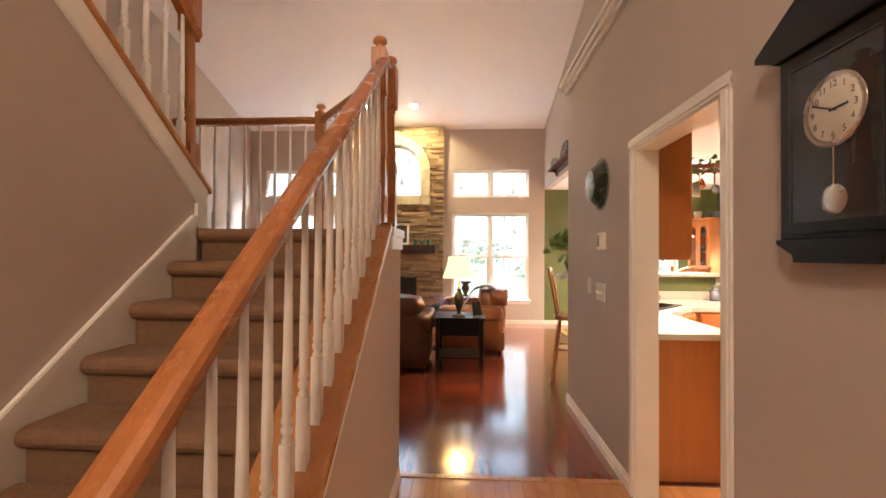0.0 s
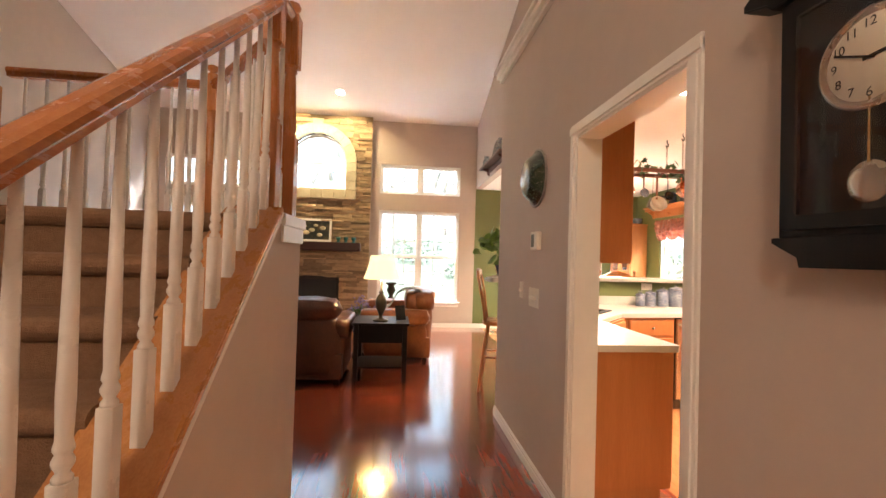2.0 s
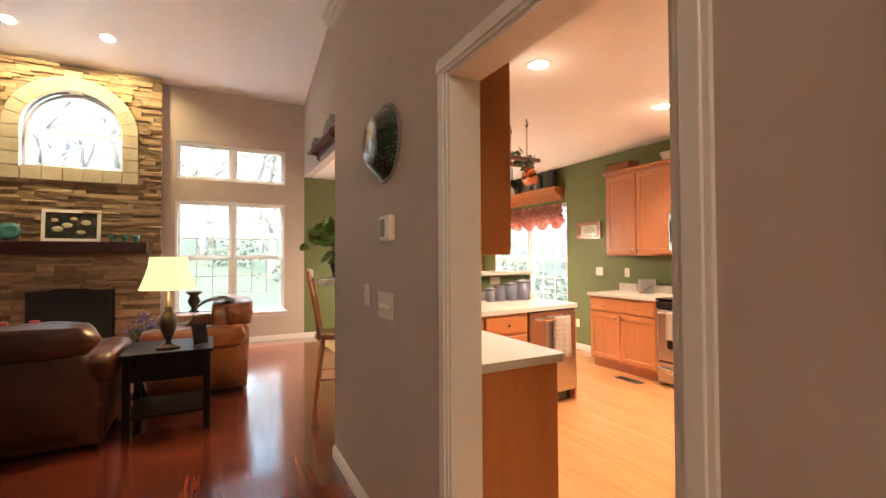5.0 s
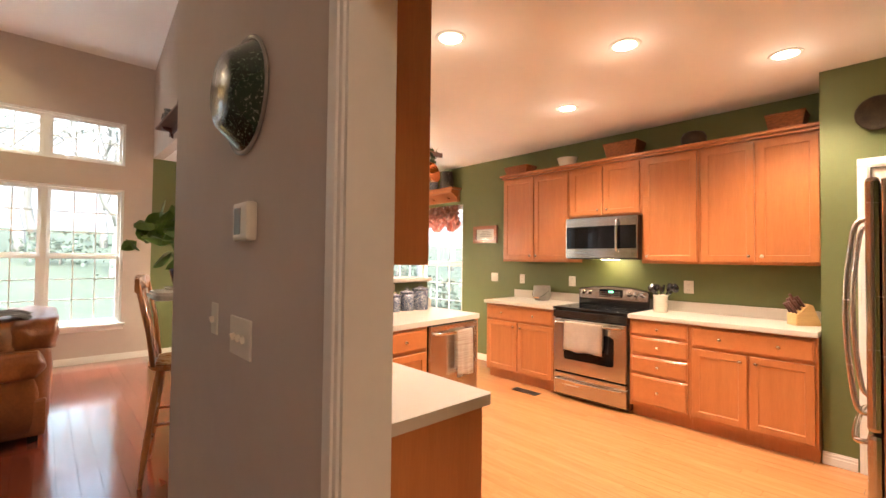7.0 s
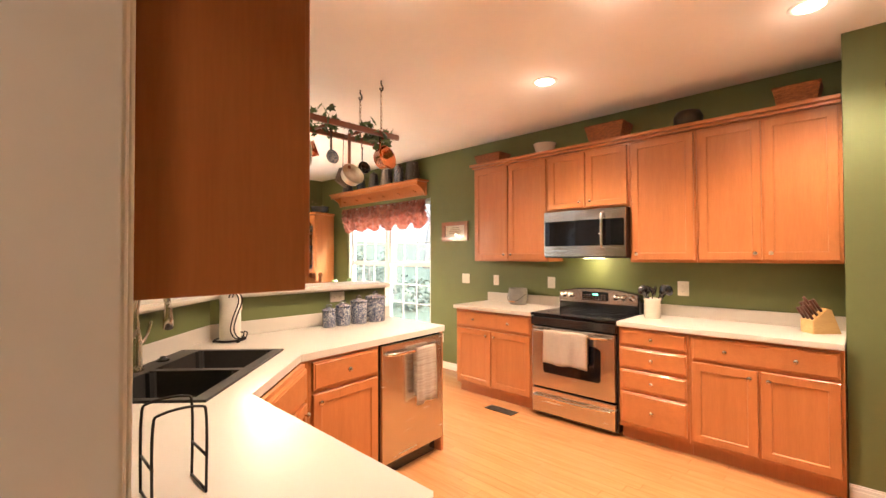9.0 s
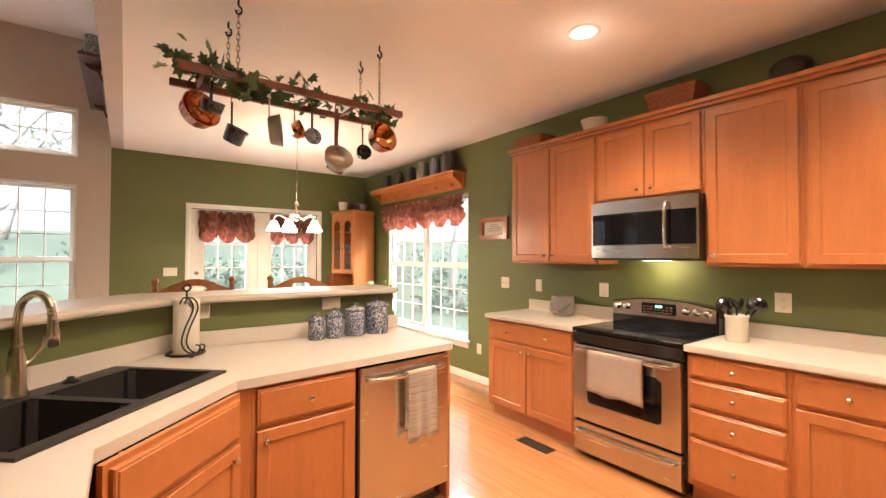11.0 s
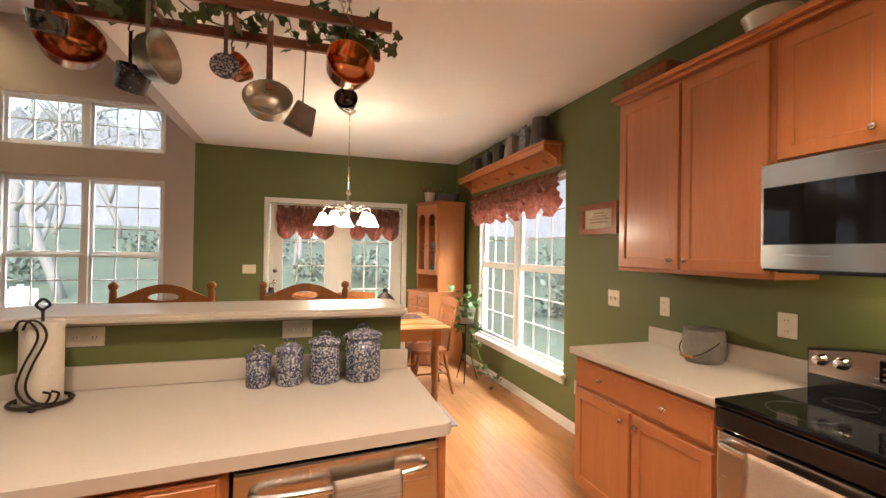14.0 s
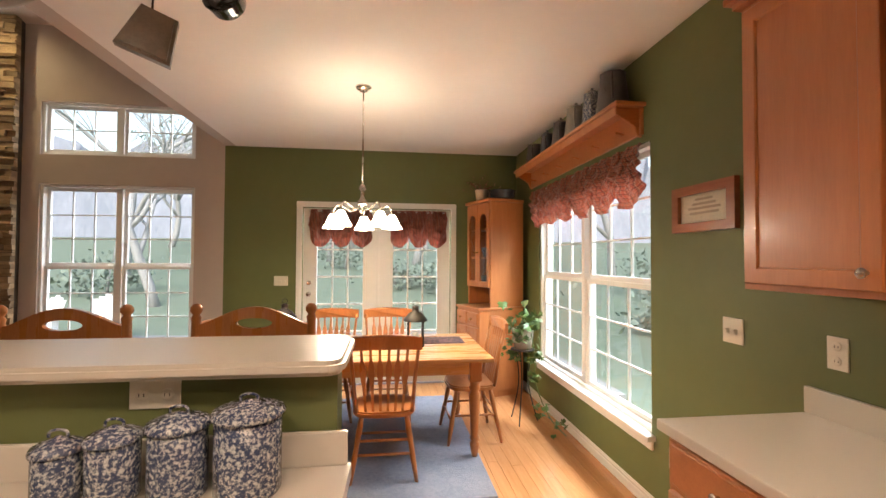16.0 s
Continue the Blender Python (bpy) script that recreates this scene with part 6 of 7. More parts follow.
# second lamp, flowers and candles by the hearth
t = thing("coffee_table", "dark wooden coffee table before the hearth", "table", m=pose(-0.95, 7.45, 0))
part("tabletop", box(0, 1.1, 0, 0.6, 0.44, 0.48, 0.008), M["ebony"], t)
for x in (0.03, 1.01):
    for y in (0.03, 0.51):
        part("leg", box(x, x + 0.06, y, y + 0.06, 0, 0.44, 0.004), M["ebony"], t)
M["candle"] = mk("red_wax", (0.38, 0.02, 0.02), (0.30, 0.015, 0.015), 0.35, scale=8)
for x in (-0.66, -0.42):
    c = thing("candle_jar", "red candle in a dark pillar holder", "candle", "red candles", pose(x, 7.7, 0.48))
    part("holder", turned([(0, 0), (0.05, 0), (0.05, 0.01), (0.018, 0.03), (0.018, 0.17), (0.05, 0.19), (0.05, 0.20), (0, 0.20)], 18), M["iron"], c)
    part("candle", turned([(0, 0.20), (0.042, 0.20), (0.042, 0.265), (0.036, 0.268), (0, 0.262)], 18), M["candle"], c, "red wax candle")
t = thing("flower_vase", "blue and lilac flowers in a dark vase", "flowers", m=pose(0.52, 7.25, 0.0))
part("plant_stand", turned([(0, 0), (0.13, 0), (0.13, 0.02), (0.03, 0.04), (0.025, 0.30), (0.12, 0.33), (0.12, 0.35), (0, 0.35)], 18), M["ebony"], t)
part("vase", turned([(0, 0.35), (0.06, 0.35), (0.09, 0.42), (0.07, 0.50), (0.045, 0.53), (0.055, 0.55), (0.04, 0.55), (0, 0.52)], 20), M["patina"], t)
M["leafgreen"] = mk("house_leaf", (0.06, 0.12, 0.025), (0.12, 0.19, 0.05), 0.45, scale=6, vary=0.3)
M["bloom"] = mk("lilac_bloom", (0.20, 0.18, 0.42), (0.34, 0.32, 0.58), 0.7, scale=20, vary=0.3)
leaves("leaves", t, [(0, 0, 0.58, 0.07, 40, 0.08)], M["leafgreen"], 4, lobes=False)
leaves("blossoms", t, [(0.02, 0, 0.74, 0.045, 60, 0.035), (-0.05, -0.02, 0.66, 0.04, 45, 0.035), (0.07, 0.03, 0.66, 0.04, 40, 0.035)], M["bloom"], 5, "lilac blossoms", lobes=False)
t = thing("table_lamp", "small dark urn lamp base on the window table", "lamp", m=pose(0.92, 8.75, 0))
part("stand", turned([(0, 0), (0.20, 0), (0.20, 0.02), (0.04, 0.05), (0.04, 0.58), (0.26, 0.60), (0.26, 0.63), (0, 0.63)], 24), M["ebony"], t)
part("urn", turned([(0, 0.63), (0.07, 0.63), (0.03, 0.68), (0.08, 0.78), (0.05, 0.86), (0.10, 0.90), (0.09, 0.92), (0, 0.90)], 22), M["patina"], t)

# ceiling lamps by the chimney
for x in (-1.03, -0.08):
    y = 8.90
    z = VZ + VS * (YB - y)
    t = thing("recessed_light", "lit recessed light in the sloping ceiling", "ceiling light", "recessed hearth lights", pose(x, y, z, math.degrees(math.atan(-VS))))
    part("trim_ring", turned([(0.068, -0.001), (0.070, -0.007), (0.092, -0.006), (0.096, -0.001), (0.096, 0.0), (0.068, 0.0)], 28), M["trim"], t)
    part("lens", turned([(0, -0.0035), (0.066, -0.0035), (0.068, -0.0005), (0, -0.0005)], 28), M["lamp"], t)
    sp = spot("hearth_lamp", (x, y, z - 0.03), HEARTH_W, 120, (1, 0.78, 0.42))
    sp.matrix_world = look((x, y, z - 0.03), (x + 0.05, YB - 0.05, 2.6))

# shelf high on the kitchen edge wall
t = thing("wall_shelf", "small dark red wall shelf on scroll brackets", "shelf", m=pose(XK, 7.1, 2.90))
M["redwood"] = mk("dark_red_wood", (0.11, 0.028, 0.016), (0.07, 0.018, 0.011), 0.4, scale=4, stretch=(8, 0.8, 8))
part("board", box(-0.15, -0.001, 0, 1.5, 0.0, 0.025, 0.004), M["redwood"], t)
part("rail", box(-0.02, -0.001, 0.05, 1.45, -0.07, 0.0, 0.003), M["redwood"], t)
for y in (0.2, 1.3):
    part("bracket", moved(slab_xz([(0, 0), (-0.12, 0), (-0.10, -0.03), (-0.04, -0.05), (-0.02, -0.11), (0, -0.12)], -0.012, 0.012), pose(-0.001, y, 0)), M["redwood"], t)
M["bluewhite"] = enamel("blue_patterned_china", (0.05, 0.07, 0.11), (0.45, 0.46, 0.44), 0.5)
solid("china_plate", moved(turned([(0, 0.0), (0.08, 0.0), (0.14, 0.02), (0.142, 0.024), (0.08, 0.008), (0, 0.008)], 32), pose(XK - 0.05, 7.70, 2.925 + 0.142, 0, -80)), M["bluewhite"], "blue patterned plate standing on the wall shelf", "plate")
solid("small_jug", turned([(0, 0), (0.05, 0), (0.07, 0.04), (0.06, 0.10), (0.035, 0.13), (0.045, 0.16), (0.035, 0.16), (0, 0.13)], 20), M["bluewhite"], "small dark jug on the wall shelf", "jug", m=pose(XK - 0.075, 8.3, 2.925))
solid("small_jug", turned([(0, 0), (0.06, 0), (0.08, 0.05), (0.06, 0.13), (0.04, 0.17), (0.05, 0.20), (0.04, 0.20), (0, 0.16)], 20), M["bluewhite"], "tall patterned jug on the wall shelf", "jug", m=pose(XK - 0.075, 7.30, 2.925))

# ---- dining corner ----
casing("trim_garden_doors", 3.385, 5.115, 2.07, YB, -1, "x", "white casing of the garden doors")
for nm, x0, x1, lite, knobs in (("door_2", 3.392, 4.245, (3.545, 4.075), True), ("door_3", 4.255, 5.108, (4.425, 4.955), False)):
    dr = struct(nm, moved(prism_hole([(x0, 0.012), (x1, 0.012), (x1, 2.06), (x0, 2.06)], [[(lite[0], 0.30), (lite[1], 0.30), (lite[1], 1.90), (lite[0], 1.90)]], YB + 0.03, YB + 0.075), XZ), M["trim"], "white glazed garden door, closed", "door")
    bm = bmesh.new()
    for k in range(1, 3):
        u = lite[0] + (lite[1] - lite[0]) * k / 3
        bx(bm, u - 0.009, u + 0.009, YB + 0.038, YB + 0.067, 0.30, 1.90)
    for k in range(1, 5):
        z = 0.30 + 1.60 * k / 5
        bx(bm, lite[0], lite[1], YB + 0.0395, YB + 0.0655, z - 0.009, z + 0.009)
    part("glazing_bars", bm, M["trim"], dr)
    part("bead", moved(prism_hole([(lite[0] - 0.03, 0.27), (lite[1] + 0.03, 0.27), (lite[1] + 0.03, 1.93), (lite[0] - 0.03, 1.93)], [[(lite[0], 0.30), (lite[1], 0.30), (lite[1], 1.90), (lite[0], 1.90)]], YB + 0.02, YB + 0.032), XZ), M["trim"], dr)
    gg = part("pane", box(lite[0] - 0.004, lite[1] + 0.004, YB + 0.05, YB + 0.055, 0.296, 1.904), M["glass"], dr)
    gg.visible_shadow = False
    if knobs:
        for z, r in ((1.19, 0.022), (1.06, 0.027)):
            part("door_knob", moved(turned([(0.026, 0), (0.026, 0.006), (0.010, 0.01), (0.010, 0.03), (r, 0.04), (r * 0.9, 0.055), (0, 0.06)], 16), pose(x0 + 0.065, YB + 0.03, z, 90)), M["nickel"], dr)
part("astragal", box(4.235, 4.265, YB + 0.018, YB + 0.03, 0.012, 2.06, 0.003), M["trim"], bpy.data.objects["door_2"])
M["tape"] = mk("plaid_fabric_base", (0.36, 0.075, 0.045), (0.17, 0.03, 0.02), 0.85, scale=30, bump=0.2)


def plaid(name):
    m = bpy.data.materials.new(name)
    m.use_nodes = True
    n, l = m.node_tree.nodes, m.node_tree.links
    b = n["Principled BSDF"]
    b.inputs["Roughness"].default_value = 0.55
    b.inputs["Sheen Weight"].default_value = 0.3
    co = n.new("ShaderNodeTexCoord")
    sep = n.new("ShaderNodeSeparateXYZ")
    l.new(co.outputs["UV"], sep.inputs[0])
    last = None
    for ax, sc in ((0, 22.0), (1, 22.0)):
        for mul, thr, col in ((1.0, 0.72, (0.075, 0.012, 0.010, 1)), (2.0, 0.86, (0.62, 0.50, 0.36, 1))):
            w = n.new("ShaderNodeMath")
            w.operation = "MULTIPLY"
            w.inputs[1].default_value = sc * mul
            l.new(sep.outputs[ax], w.inputs[0])
            f = n.new("ShaderNodeMath")
            f.operation = "FRACT"
            l.new(w.outputs[0], f.inputs[0])
            g_ = n.new("ShaderNodeMath")
            g_.operation = "GREATER_THAN"
            g_.inputs[1].default_value = thr
            l.new(f.outputs[0], g_.inputs[0])
            fac = n.new("ShaderNodeMath")
            fac.operation = "MULTIPLY"
            fac.inputs[1].default_value = 0.6 if mul == 1.0 else 0.5
            l.new(g_.outputs[0], fac.inputs[0])
            mx = n.new("ShaderNodeMix")
            mx.data_type = "RGBA"
            l.new(fac.outputs[0], mx.inputs[0])
            if last:
                l.new(last, mx.inputs[6])
            else:
                mx.inputs[6].default_value = (0.40, 0.095, 0.05, 1)
            mx.inputs[7].default_value = col
            last = mx.outputs[2]
    l.new(last, b.inputs["Base Color"])
    no = n.new("ShaderNodeTexNoise")
    no.inputs["Scale"].default_value, no.inputs["Detail"].default_value = 38, 4
    l.new(co.outputs["Object"], no.inputs["Vector"])
    bp_ = n.new("ShaderNodeBump")
    bp_.inputs["Strength"].default_value, bp_.inputs["Distance"].default_value = 0.7, 0.02
    l.new(no.outputs[0], bp_.inputs["Height"])
    l.new(bp_.outputs[0], b.inputs["Normal"])
    return m


M["plaid"] = plaid("red_plaid_cotton")


def valance(label, m, w, h, swags, seed, depth=0.06):
    """Gathered puffed valance, in its own frame along x, hanging from z=0, puffing towards -y."""
    rnd = random.Random(seed)
    bm = bmesh.new()
    uv = bm.loops.layers.uv.new("UVMap")
    nu, nv = 120, 26
    ph = [rnd.uniform(0, 6.3) for _ in range(6)]
    grid = []
    for j in range(nv + 1):
        v = j / nv
        row = []
        for i in range(nu + 1):
            u = i / nu
            s = abs(math.sin(math.pi * u * swags))
            hh = h * (0.74 + 0.26 * s ** 0.6)
            gather = math.sin(u * w * 95 + ph[0] + 2.2 * math.sin(v * 5 + ph[1])) * 0.014 * (1 - 0.5 * v) + math.sin(u * w * 41 + ph[2] + 4 * v) * 0.016
            crush = math.sin(v * 26 + 3 * math.sin(u * w * 17 + ph[3])) * 0.017 * math.sin(math.pi * v)
            n_ = noise.noise(Vector((u * w * 14, v * 5, seed))) * 0.034
            y = -depth * math.sin(math.pi * min(1, v * 0.92 + 0.05)) * (0.6 + 0.4 * s) + gather + crush + n_ - 0.012
            row.append((bm.verts.new((u * w + 0.008 * math.sin(v * 9 + u * 30), y, -v * hh)), u * w * 1.6, v * h * 1.8))
        grid.append(row)
    for a, b in zip(grid, grid[1:]):
        for i in range(nu):
            f = bm.faces.new((a[i][0], b[i][0], b[i + 1][0], a[i + 1][0]))
            f.smooth = True
            for lp, q in zip(f.loops, (a[i], b[i], b[i + 1], a[i + 1])):
                lp[uv].uv = (q[1], q[2])
    bmesh.ops.solidify(bm, geom=bm.faces[:], thickness=0.003)
    t = thing("valance", label, "valance", "red plaid valances", m)
    part("fabric", bm, M["plaid"], t)
    part("rod", tube([(-0.01, -0.012, -0.02), (w + 0.01, -0.012, -0.02)], 0.008, 8), M["white"], t)
    return t


valance("gathered red plaid valance on a garden door", pose(3.47, YB + 0.005, 2.045), 0.71, 0.44, 3, 4)
valance("gathered red plaid valance on a garden door", pose(4.39, YB + 0.005, 2.045), 0.67, 0.44, 3, 9)
valance("wide gathered red plaid valance over the kitchen window", pose(XR - 0.012, 8.93, 2.19, 0, 0, -90), 1.98, 0.39, 6, 14)

# shelf over the window with enamel ware
t = thing("peg_shelf", "honey wood shelf with pegs above the kitchen window", "shelf", m=pose(XR, 9.08, 0, 0, 0, -90))
w = 2.10
part("board", box(-0.03, w + 0.03, -0.20, -0.001, 2.415, 2.44, 0.006), M["mapleh"], t)
part("back_board", box(0, w, -0.022, -0.001, 2.245, 2.415, 0.004), M["mapleh"], t)
for u in (0.02, w - 0.045):
    part("bracket", slab_yz([(-0.001, 2.414), (-0.18, 2.414), (-0.17, 2.37), (-0.11, 2.34), (-0.05, 2.30), (-0.03, 2.245), (-0.001, 2.235)], u, u + 0.025, 0.003), M["mapleh"], t)
part("front_lip", slab_xz([(0.0, 2.415), (w, 2.415), (w, 2.36), (0, 2.36)], -0.185, -0.17, 0.004), M["mapleh"], t)
for k in range(6):
    part("peg", moved(turned([(0.008, 0), (0.006, 0.04), (0.011, 0.055), (0, 0.062)], 10), pose(0.2 + 0.34 * k, -0.02, 2.30, 80)), M["mapleh"], t)
M["bluegray"] = enamel("grey_blue_enamel", (0.045, 0.052, 0.065), (0.13, 0.14, 0.16), 0.6)
M["coal"] = mk("dark_graniteware", (0.035, 0.03, 0.028), (0.06, 0.052, 0.048), 0.3, scale=18, coat=0.3)
for y, r, hh, mt, spout in ((7.16, 0.105, 0.24, "coal", 0), (7.45, 0.075, 0.22, "speckle", 1), (7.72, 0.09, 0.21, "graystone", 1), (8.02, 0.08, 0.19, "coal", 1), (8.34, 0.07, 0.18, "bluegray", 1), (8.70, 0.085, 0.18, "coal", 0)):
    t = thing("enamel_pot", "old enamelled coffee pot standing on the window shelf", "coffee pot", "enamel ware on the shelf", pose(XR - 0.105, y, 2.44, 0, 0, 60))
    part("body", turned([(0, 0), (r * 0.98, 0), (r, 0.012), (r * 0.74, hh), (r * 0.78, hh + 0.008), (r * 0.70, hh + 0.01), (0, hh - 0.01)], 26), M[mt], t)
    if spout:
        part("spout", tube([(r * 0.9, 0, hh * 0.45), (r * 1.2, 0, hh * 0.75), (r * 1.38, 0, hh * 0.98)], 0.016, 10, taper=0.010), M[mt], t)
        part("lid", turned([(r * 0.76, hh + 0.006), (r * 0.5, hh + 0.025), (r * 0.12, hh + 0.036), (r * 0.14, hh + 0.05), (0, hh + 0.056)], 20), M[mt], t)
    part("handle", tube(curve_pts([(-r * 0.78, 0, hh * 0.88), (-r * 1.35, 0, hh * 0.85), (-r * 1.45, 0, hh * 0.5), (-r * 0.94, 0, hh * 0.25)], 5), 0.007, 8), M[mt], t)

# framed sampler on the wall
M["frameoak"] = mk("reddish_frame_oak", (0.34, 0.115, 0.04), (0.24, 0.075, 0.026), 0.3, scale=4, stretch=(1, 8, 8), bump=0.03, coat=0.3)
t = thing("framed_sampler", "small print behind glass in a reddish wood frame", "picture", m=pose(XR, 6.47, 1.735, 0, 0, -90))
fr = moved(prism_hole([(-0.215, -0.118), (0.215, -0.118), (0.215, 0.118), (-0.215, 0.118)], [[(-0.165, -0.072), (0.165, -0.072), (0.165, 0.072), (-0.165, 0.072)]], -0.028, -0.001), XZ)
bmesh.ops.recalc_face_normals(fr, faces=fr.faces[:])
part("frame", fr, M["frameoak"], t)
part("print", box(-0.168, 0.168, -0.008, -0.002, -0.075, 0.075), M["dial"], t, "faded cream print")
M["inkbrown"] = mk("brown_ink", (0.40, 0.33, 0.24), (0.34, 0.28, 0.2), 0.8)
for w, z in ((0.12, 0.045), (0.16, 0.022), (0.22, 0.0), (0.20, -0.024)):
    part("text_bar", box(-w / 2, w / 2, -0.0088, -0.0078, z - 0.006, z + 0.006), M["inkbrown"], t)
part("glass", box(-0.167, 0.167, -0.016, -0.014, -0.074, 0.074), M["glass"], t)

# hutch
t = thing("china_hutch", "honey wood china hutch with arched glass doors", "hutch", m=pose(5.705, 9.64, 0, 0, 0, -72))
w = 0.50
lo, hi = 0.56, 0.42
part("base", box(0, w, -lo, 0, 0.06, 0.93, 0.004), M["maple"], t)
part("plinth", box(0.01, w - 0.01, -lo + 0.03, -0.01, 0, 0.06), M["maple"], t)
part("top_board", box(-0.015, w + 0.015, -lo - 0.02, 0, 0.93, 0.955, 0.006), M["mapleh"], t)
for u0, u1 in ((0.015, 0.243), (0.257, 0.485)):
    d = part("drawer", front_bm(u0, u1, 0.76, 0.90, False, -lo), M["mapleh"], t)
    part("knob", knob_bm((u0 + u1) / 2, 0.83, -lo - 0.02), M["brass"], d)
    d = part("door", front_bm(u0, u1, 0.10, 0.74, True, -lo), M["maple"], t)
    part("panel", door_panel(u0, u1, 0.10, 0.74, -lo), M["maple"], d)
    part("knob", knob_bm(u1 - 0.05 if u0 < 0.1 else u0 + 0.05, 0.62, -lo - 0.02), M["brass"], d)
for u in (0, w - 0.02):
    part("side", box(u, u + 0.02, -hi, 0, 0.956, 2.10, 0.002), M["maple"], t)
part("back", box(0.02, w - 0.02, -0.02, 0, 0.956, 2.10), M["maple"], t)
for z in (1.16, 1.48, 1.80):
    part("shelf", box(0.02, w - 0.02, -hi + 0.03, -0.02, z, z + 0.018), M["mapleh"], t)
part("cornice", box(-0.02, w + 0.02, -hi - 0.035, 0, 2.10, 2.135, 0.008), M["mapleh"], t)
for u0, u1 in ((0.012, 0.247), (0.253, 0.488)):
    um, rw = (u0 + u1) / 2, (u1 - u0) / 2 - 0.045
    inner = [(um - rw, 1.23), (um + rw, 1.23), (um + rw, 1.90)] + [(um + rw * math.cos(a * math.pi / 10), 1.90 + rw * math.sin(a * math.pi / 10)) for a in range(1, 10)] + [(um - rw, 1.90)]
    d = part("door", moved(prism_hole([(u0, 1.17), (u1, 1.17), (u1, 2.09), (u0, 2.09)], [inner], -hi - 0.022, -hi), XZ), M["maple"], t)
    gg = part("pane", moved(prism_hole(inner, [], -hi - 0.012, -hi - 0.009), XZ), M["glass"], d)
    part("knob", knob_bm(u1 - 0.025 if u0 < 0.1 else u0 + 0.025, 1.55, -hi - 0.022), M["brass"], d)
for u, z in ((0.13, 1.178), (0.36, 1.178), (0.15, 1.498), (0.38, 1.498), (0.25, 1.818)):
    part("china", moved(turned([(0, 0), (0.05, 0), (0.07, 0.05), (0.08, 0.11), (0.074, 0.11), (0, 0.02)], 18), Matrix.Translation((u, -0.24, z))), M["bluewhite"], t)
t = thing("branch_pot", "white enamel pot of dried branches on the hutch", "pot", m=pose(5.44, 9.42, 2.135))
part("pot", turned([(0, 0), (0.06, 0), (0.075, 0.13), (0.08, 0.14), (0.07, 0.14), (0, 0.11)], 20), M["cream"], t)
rnd = random.Random(31)
for k in range(9):
    a = rnd.uniform(0, 6.28)
    part("twig", tube(curve_pts([(0, 0, 0.08), (0.06 * math.cos(a), 0.06 * math.sin(a), 0.16), (0.15 * math.cos(a), 0.15 * math.sin(a), 0.16 + rnd.uniform(0.02, 0.10))], 3), 0.003, 6), M["rackwood"], t)
leaves("dried_leaves", t, [(0.08, 0, 0.22, 0.06, 26, 0.025), (-0.08, 0.03, 0.20, 0.05, 22, 0.025)], mk("dried_flower", (0.40, 0.26, 0.16), (0.26, 0.16, 0.10), 0.8, vary=0.3), 17, lobes=False)
solid("enamel_basin", turned([(0, 0), (0.12, 0), (0.14, 0.03), (0.15, 0.10), (0.158, 0.105), (0.145, 0.105), (0.13, 0.03), (0, 0.01)], 30), M["bluegray"], "grey-blue enamel basin on top of the hutch", "basin", m=pose(5.63, 9.22, 2.135))

# hanging plant by the window
t = thing("potted_ivy", "trailing ivy in a white pot on an iron stand", "plant", m=pose(5.60, 8.36, 0))
part("pot", turned([(0, 0.66), (0.075, 0.66), (0.10, 0.82), (0.108, 0.84), (0.095, 0.84), (0.085, 0.80), (0, 0.80)], 24), M["cream"], t, "white glazed pot")
for k in range(3):
    a = k * 2.094
    part("stand_leg", tube(curve_pts([(0.09 * math.cos(a), 0.09 * math.sin(a), 0.66), (0.05 * math.cos(a), 0.05 * math.sin(a), 0.35), (0.14 * math.cos(a), 0.14 * math.sin(a), 0.0)], 5), 0.006, 8), M["iron"], t)
part("stand_ring", turned([(0.07, 0.648), (0.11, 0.648), (0.11, 0.66), (0.07, 0.66), (0.07, 0.648)], 24), M["iron"], t)
leaves("leaves", t, [(0, 0, 0.90, 0.09, 70, 0.07), (-0.10, -0.08, 0.78, 0.05, 20, 0.065), (-0.10, 0.02, 0.62, 0.04, 14, 0.06), (0.05, -0.14, 0.64, 0.05, 18, 0.06), (0.04, -0.18, 0.45, 0.04, 10, 0.055), (0.1, -0.3, 0.2, 0.06, 10, 0.055), (0.15, -0.45, 0.12, 0.05, 8, 0.05)], M["leafgreen"], 8)
part("vine", tube(curve_pts([(0.05, -0.08, 0.82), (0.06, -0.16, 0.6), (0.05, -0.2, 0.4), (0.12, -0.34, 0.16), (0.2, -0.5, 0.06)], 5), 0.004, 6), M["leafgreen"], t)

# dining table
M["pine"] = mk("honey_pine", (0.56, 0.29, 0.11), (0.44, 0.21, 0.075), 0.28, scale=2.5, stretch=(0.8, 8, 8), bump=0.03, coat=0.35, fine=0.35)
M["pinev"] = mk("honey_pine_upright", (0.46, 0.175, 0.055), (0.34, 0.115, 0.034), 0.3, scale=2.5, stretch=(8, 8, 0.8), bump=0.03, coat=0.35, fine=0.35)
TX0, TX1, TY0, TY1 = 3.25, 5.14, 7.58, 8.66
RUGZ = 0.012
t = thing("dining_table", "honey pine farmhouse table with turned legs", "table", m=pose(0, 0, RUGZ))
part("tabletop", box(TX0, TX1, TY0, TY1, 0.715, 0.745, 0.008), M["pine"], t)
part("apron", box(TX0 + 0.10, TX1 - 0.10, TY0 + 0.09, TY0 + 0.115, 0.61, 0.715, 0.003), M["pine"], t)
part("apron", box(TX0 + 0.10, TX1 - 0.10, TY1 - 0.115, TY1 - 0.09, 0.61, 0.715, 0.003), M["pine"], t)
part("apron", box(TX0 + 0.09, TX0 + 0.115, TY0 + 0.115, TY1 - 0.115, 0.61, 0.715, 0.003), M["pine"], t)
